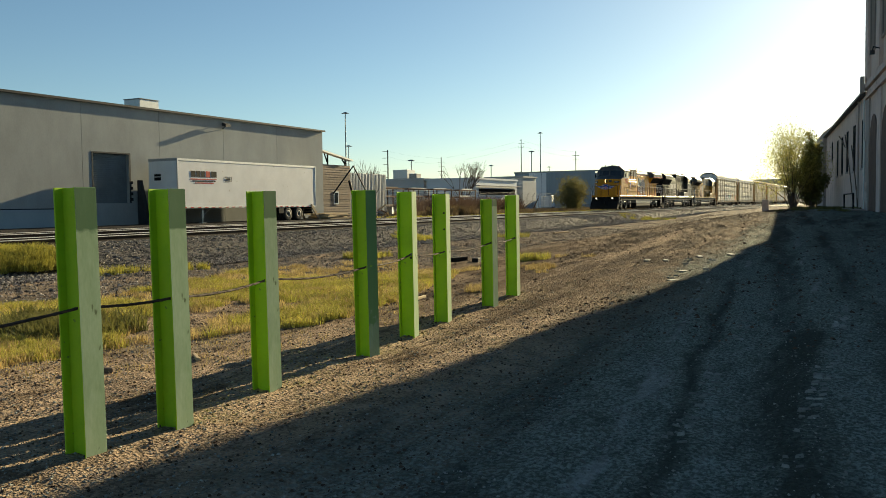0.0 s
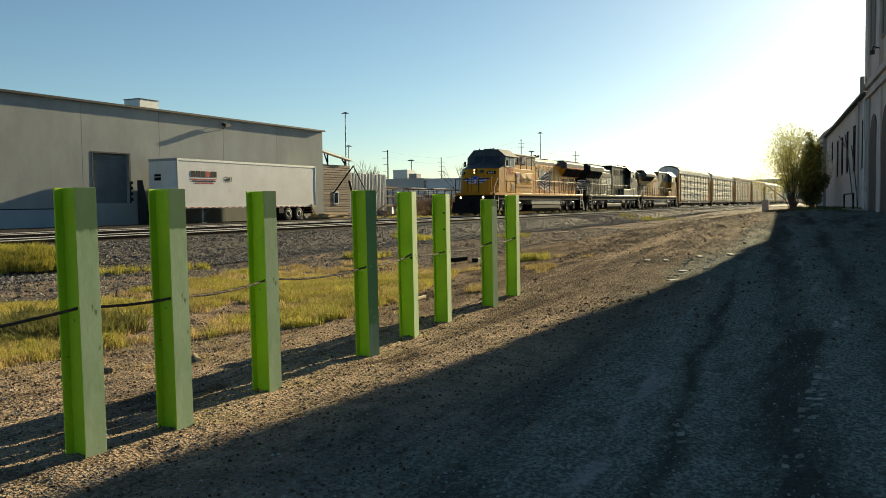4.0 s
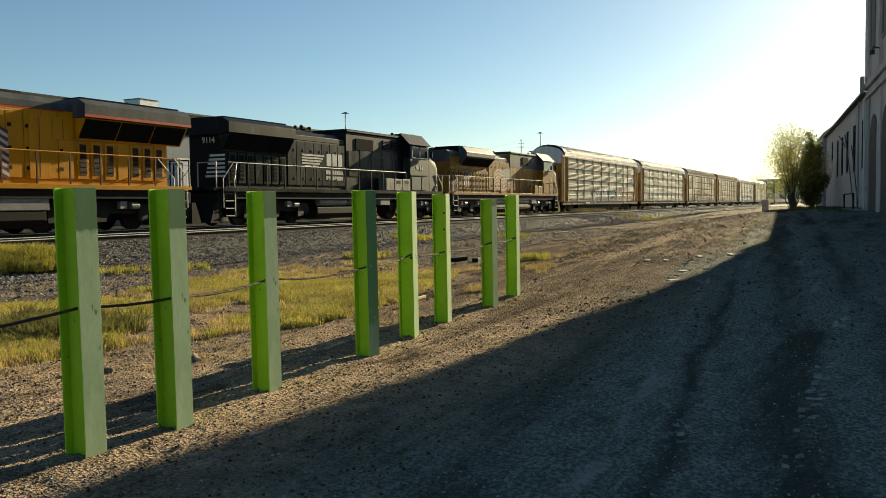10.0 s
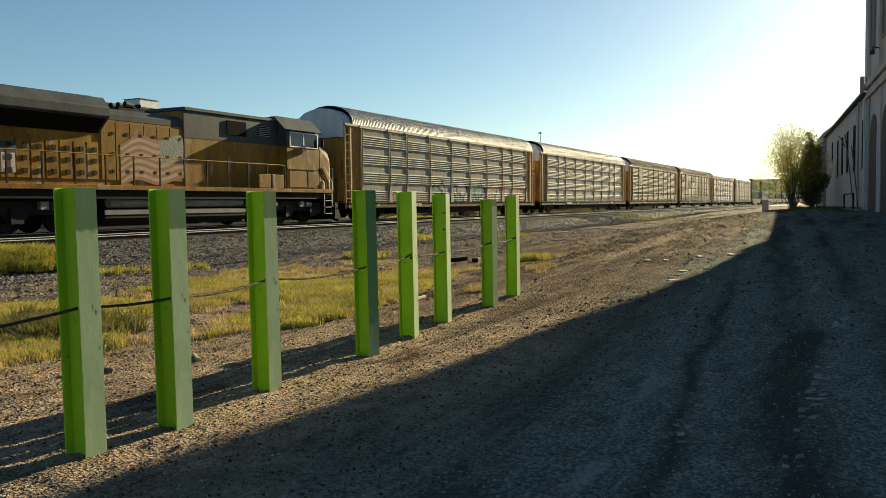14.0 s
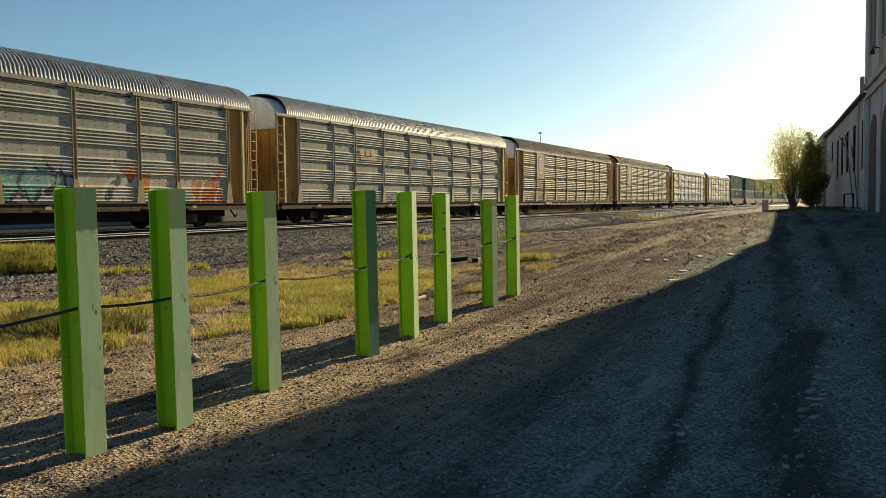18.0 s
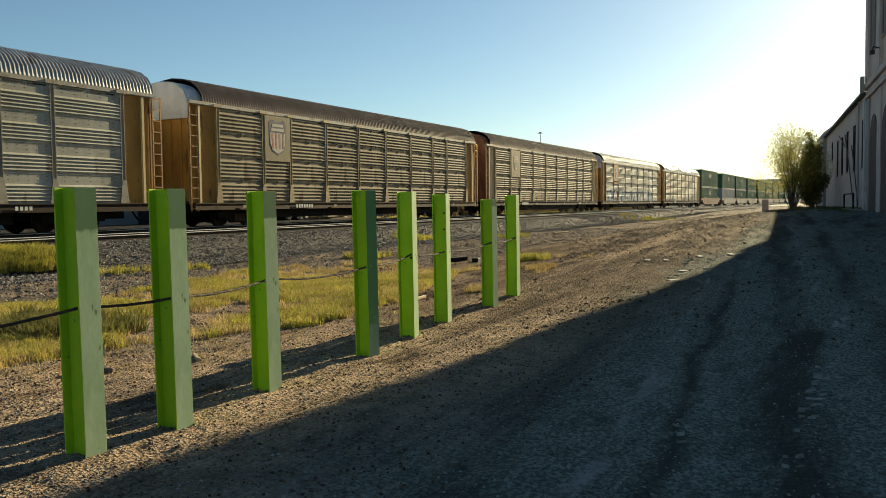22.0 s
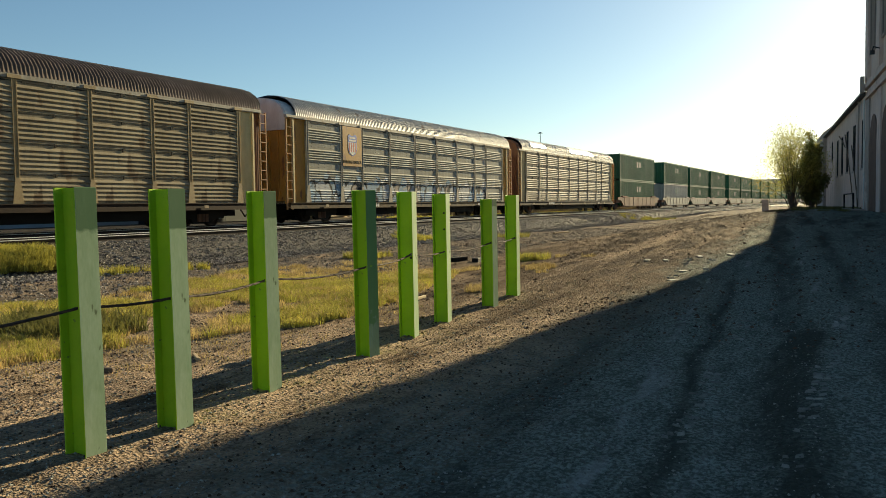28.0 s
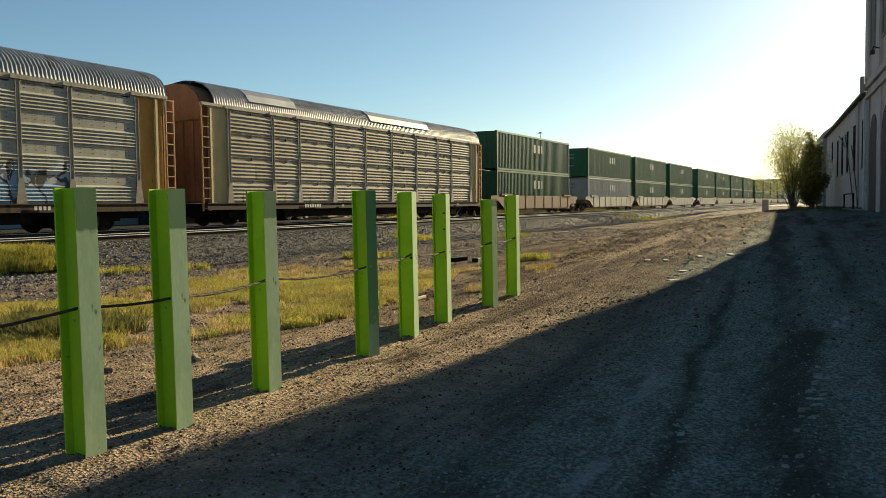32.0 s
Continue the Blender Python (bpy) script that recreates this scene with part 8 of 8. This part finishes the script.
        prism(bm, [(1.1, 0), (1.0, 0.14), (-0.1, 1.2), (-0.15, 1.0), (0.8, 0)], "x", x - 0.03, x + 0.03)
        part("stringer", bm, M_PALE, steps)


M_WEED = mat("dull_weeds", (0.27, 0.20, 0.105), (0.15, 0.11, 0.06), rough=0.9, scale=0.6, fine=5, bump=0, trans=0.2, island=0.4)
M_BRUSH = mat("dry_brush", (0.23, 0.155, 0.11), (0.10, 0.07, 0.052), rough=0.9, scale=0.6, fine=5, bump=0, trans=0.2)
build_yard()


def build_car(x, y, turn, paint, label, truck=False):
    car = holder("parked_car" if not truck else "parked_truck", pose(x, y, ground_z(x, y), 0, 0, turn), label, "car" if not truck else "truck", "parked vehicles beyond the tracks")
    L, h = (4.6, 1.45) if not truck else (6.0, 2.3)
    outline = [(0, 0.35), (L, 0.35), (L, 0.85), (L * 0.96, 0.95), (L * 0.82, 0.98), (L * 0.68, h), (L * 0.3, h), (L * 0.15, 0.98), (0, 0.9)] if not truck else [(0, 0.4), (L, 0.4), (L, 1.1), (L * 0.85, 1.25), (L * 0.75, 1.9), (L * 0.6, 1.9), (L * 0.6, h), (0, h)]
    bm = bmesh.new()
    prism(bm, outline, "x", -0.88, 0.88)
    part("body", bm, paint, car, bevel=0.05)
    bm = bmesh.new()
    g = [(L * 0.79, 1.0), (L * 0.67, h - 0.08), (L * 0.32, h - 0.08), (L * 0.19, 1.0)] if not truck else [(L * 0.83, 1.25), (L * 0.745, 1.85), (L * 0.63, 1.85), (L * 0.63, 1.25)]
    prism(bm, g, "x", -0.885, 0.885)
    part("windows", bm, M_DARKGLASS, car)
    w = wheel_mesh(0.33, 0.22, "wheel", M_BLACK)
    for a in (0.18, 0.8):
        for s in (-0.8, 0.8):
            share("wheel", w, car, s, L * a, 0.33)
    return car


build_car(-45.5, 128, 15, M_WHITE, "white box truck parked beyond the tracks", True)
build_car(-42.5, 130, 8, M_WHITE, "white car parked beyond the tracks")
build_car(-40.5, 133, 70, M_SILVER, "silver car parked beyond the tracks")
build_car(-39.0, 138, 15, M_WHITE, "white car parked beyond the tracks")

# trees and bushes
build_tree(-47.0, 100.0, 6.8, 51, "bare leafless tree beside the low buildings", trunks=5, depth=5, spread=0.42, r=0.09)
build_tree(-66.0, 106.5, 8.0, 52, "bare leafless tree behind the sheet fence", trunks=4, depth=4, spread=0.35, r=0.1)
build_tree(-68.5, 108.5, 7.0, 53, "thin leafless tree behind the sheet fence", trunks=3, depth=4, spread=0.35, r=0.09)


def build_bush(x, y, w, h, seed, material, n, leaf, label, name="bush", fork=0.0, stems=26, loose=0.16):
    rng = random.Random(seed)
    z = ground_z(x, y)
    bush = holder(name, pose(x, y, z - 0.05), label, "bush")
    bm, tips = bmesh.new(), []
    for _ in range(stems):
        a, r = rng.uniform(0, 6.28), rng.random()
        top = Vector((w * r * math.cos(a), w * r * math.sin(a), h * (1 - 0.55 * r * r) * rng.uniform(0.65, 1.0)))
        p = Vector((top.x * 0.15, top.y * 0.15, 0))
        if fork:
            p = Vector((top.x * 0.08, top.y * 0.08, 0))
            q = Vector((top.x * 0.2, top.y * 0.2, h * fork * (1 - 0.5 * r)))
            rod(bm, p, q, 0.035, 5, 0.03)
            p = q
        mid = p.lerp(top, 0.55) + Vector((rng.gauss(0, 0.15), rng.gauss(0, 0.15), 0.1))
        rod(bm, p, mid, 0.03 if fork else 0.05, 4, 0.02)
        rod(bm, mid, top, 0.02, 4, 0.007)
        for t in (0.25, 0.5, 0.75, 1.0):
            tips.append(mid.lerp(top, t))
        tips.append(p.lerp(mid, 0.75))
        tips.append(p.lerp(mid, 0.45))
    part("trunk", bm, M_BARK, bush, "many thin branching stems")
    leaf_cloud("crown", tips, n, w * loose, leaf, material, bush, seed + 1, "many small leaves")
    return bush


build_bush(-34.6, 108.0, 2.7, 4.6, 61, M_BUSHLEAF, 9000, 0.11, "large rounded olive-green bush beyond the tracks")
build_bush(-31.0, 112.0, 1.6, 3.3, 63, M_BUSHLEAF, 3000, 0.11, "smaller olive-green bush beyond the tracks")
build_bush(-4.3, 61.0, 2.5, 5.9, 71, M_LEAF, 15000, 0.055, "yellow-green leafy shrub tree against the old building", "shrub_tree", 0.22, 34, 0.15)
# darker leaf colour here also paints the shaded side of the shrub tree
build_bush(-3.25, 61.8, 1.0, 5.2, 75, M_LEAFD, 11000, 0.085, "dark green ivy-like bush against the old wall, painting the shrub tree's shaded side")
bm = bmesh.new()
box(bm, -0.35, 0.35, -0.3, 0.3, 0, 1.35)
ob = thing("concrete_marker", bm, M_STUCCO2, "short weathered concrete block post by the tracks", "marker post", bevel=0.06)
ob.matrix_basis = pose(-9.6, 97.5, ground_z(-9.6, 97.5) - 0.05)


def build_litter():
    rng = random.Random(91)
    # thin flat slabs stand in for pale dust patches in the tyre tracks
    for i, (x, y, s) in enumerate(((-4.0, 17.5, 0.13), (-3.6, 17.3, 0.1), (-3.0, 15.9, 0.14), (-3.1, 18.4, 0.14), (-2.5, 18.6, 0.13), (-2.9, 14.6, 0.15))):
        bm = bmesh.new()
        n = 6
        prism(bm, [(0.7 * s * rng.uniform(0.5, 1.1) * math.cos(6.283 * k / n), 2.4 * s * rng.uniform(0.5, 1.1) * math.sin(6.283 * k / n)) for k in range(n)], "z", -0.03, 0.004)
        ob = thing("pale_dust_patch", bm, M_TREAD, "flat pale dust patch pressed into the dirt", "rubble", "pale rubble in the tyre tracks")
        ob.matrix_basis = pose(x, y, ground_z(x, y) + 0.004, 0, 0, rng.uniform(-10, 25))
    for x, y, l, turn, m, w in ((-9.2, 18.9, 0.9, 70, M_FRAME, 0.09), (-8.3, 18.6, 0.8, 95, M_FRAME, 0.08), (-6.75, 10.0, 0.5, 100, M_PALE, 0.03), (-6.5, 10.6, 0.7, 85, M_PALE, 0.025), (-6.1, 11.2, 0.8, 95, M_PALE, 0.025), (-6.3, 5.4, 0.4, 20, M_BARK, 0.03), (-6.0, 5.1, 0.25, 60, M_PALE, 0.02), (-7.2, 10.7, 0.6, 110, M_BARK, 0.03), (-12.8, 38, 1.6, 85, M_PALE, 0.05), (-5.9, 6.3, 0.3, 140, M_PALE, 0.02)):
        bm = bmesh.new()
        box(bm, -l / 2, l / 2, -w, w, -0.01, w * 1.2)
        ob = thing("timber_scrap", bm, m, "loose scrap of timber lying on the dirt", "timber scrap", "timber scraps", bevel=0.006)
        ob.matrix_basis = pose(x, y, ground_z(x, y) + 0.01, 0, 0, turn)


build_litter()


def motions():
    """The train rolls past at one speed; near wheelsets turn as they roll."""
    for item in MOVERS:
        ob, y0 = item[0], item[1]
        z = RAIL_Z + (item[2] if len(item) > 2 else 0.0)
        walk(ob, [(0.0, pose(TRACK_X, y0, z)), (32.0, pose(TRACK_X, y0 - SPEED * 32.0, z))])
    step = 2 / FPS
    count = int(32.0 / step)
    for ob, x, y, r in SPINNERS:
        rate = math.degrees(SPEED / r)
        walk(ob, [(k * step, pose(x, y, r, rate * k * step)) for k in range(count + 1)])


motions()
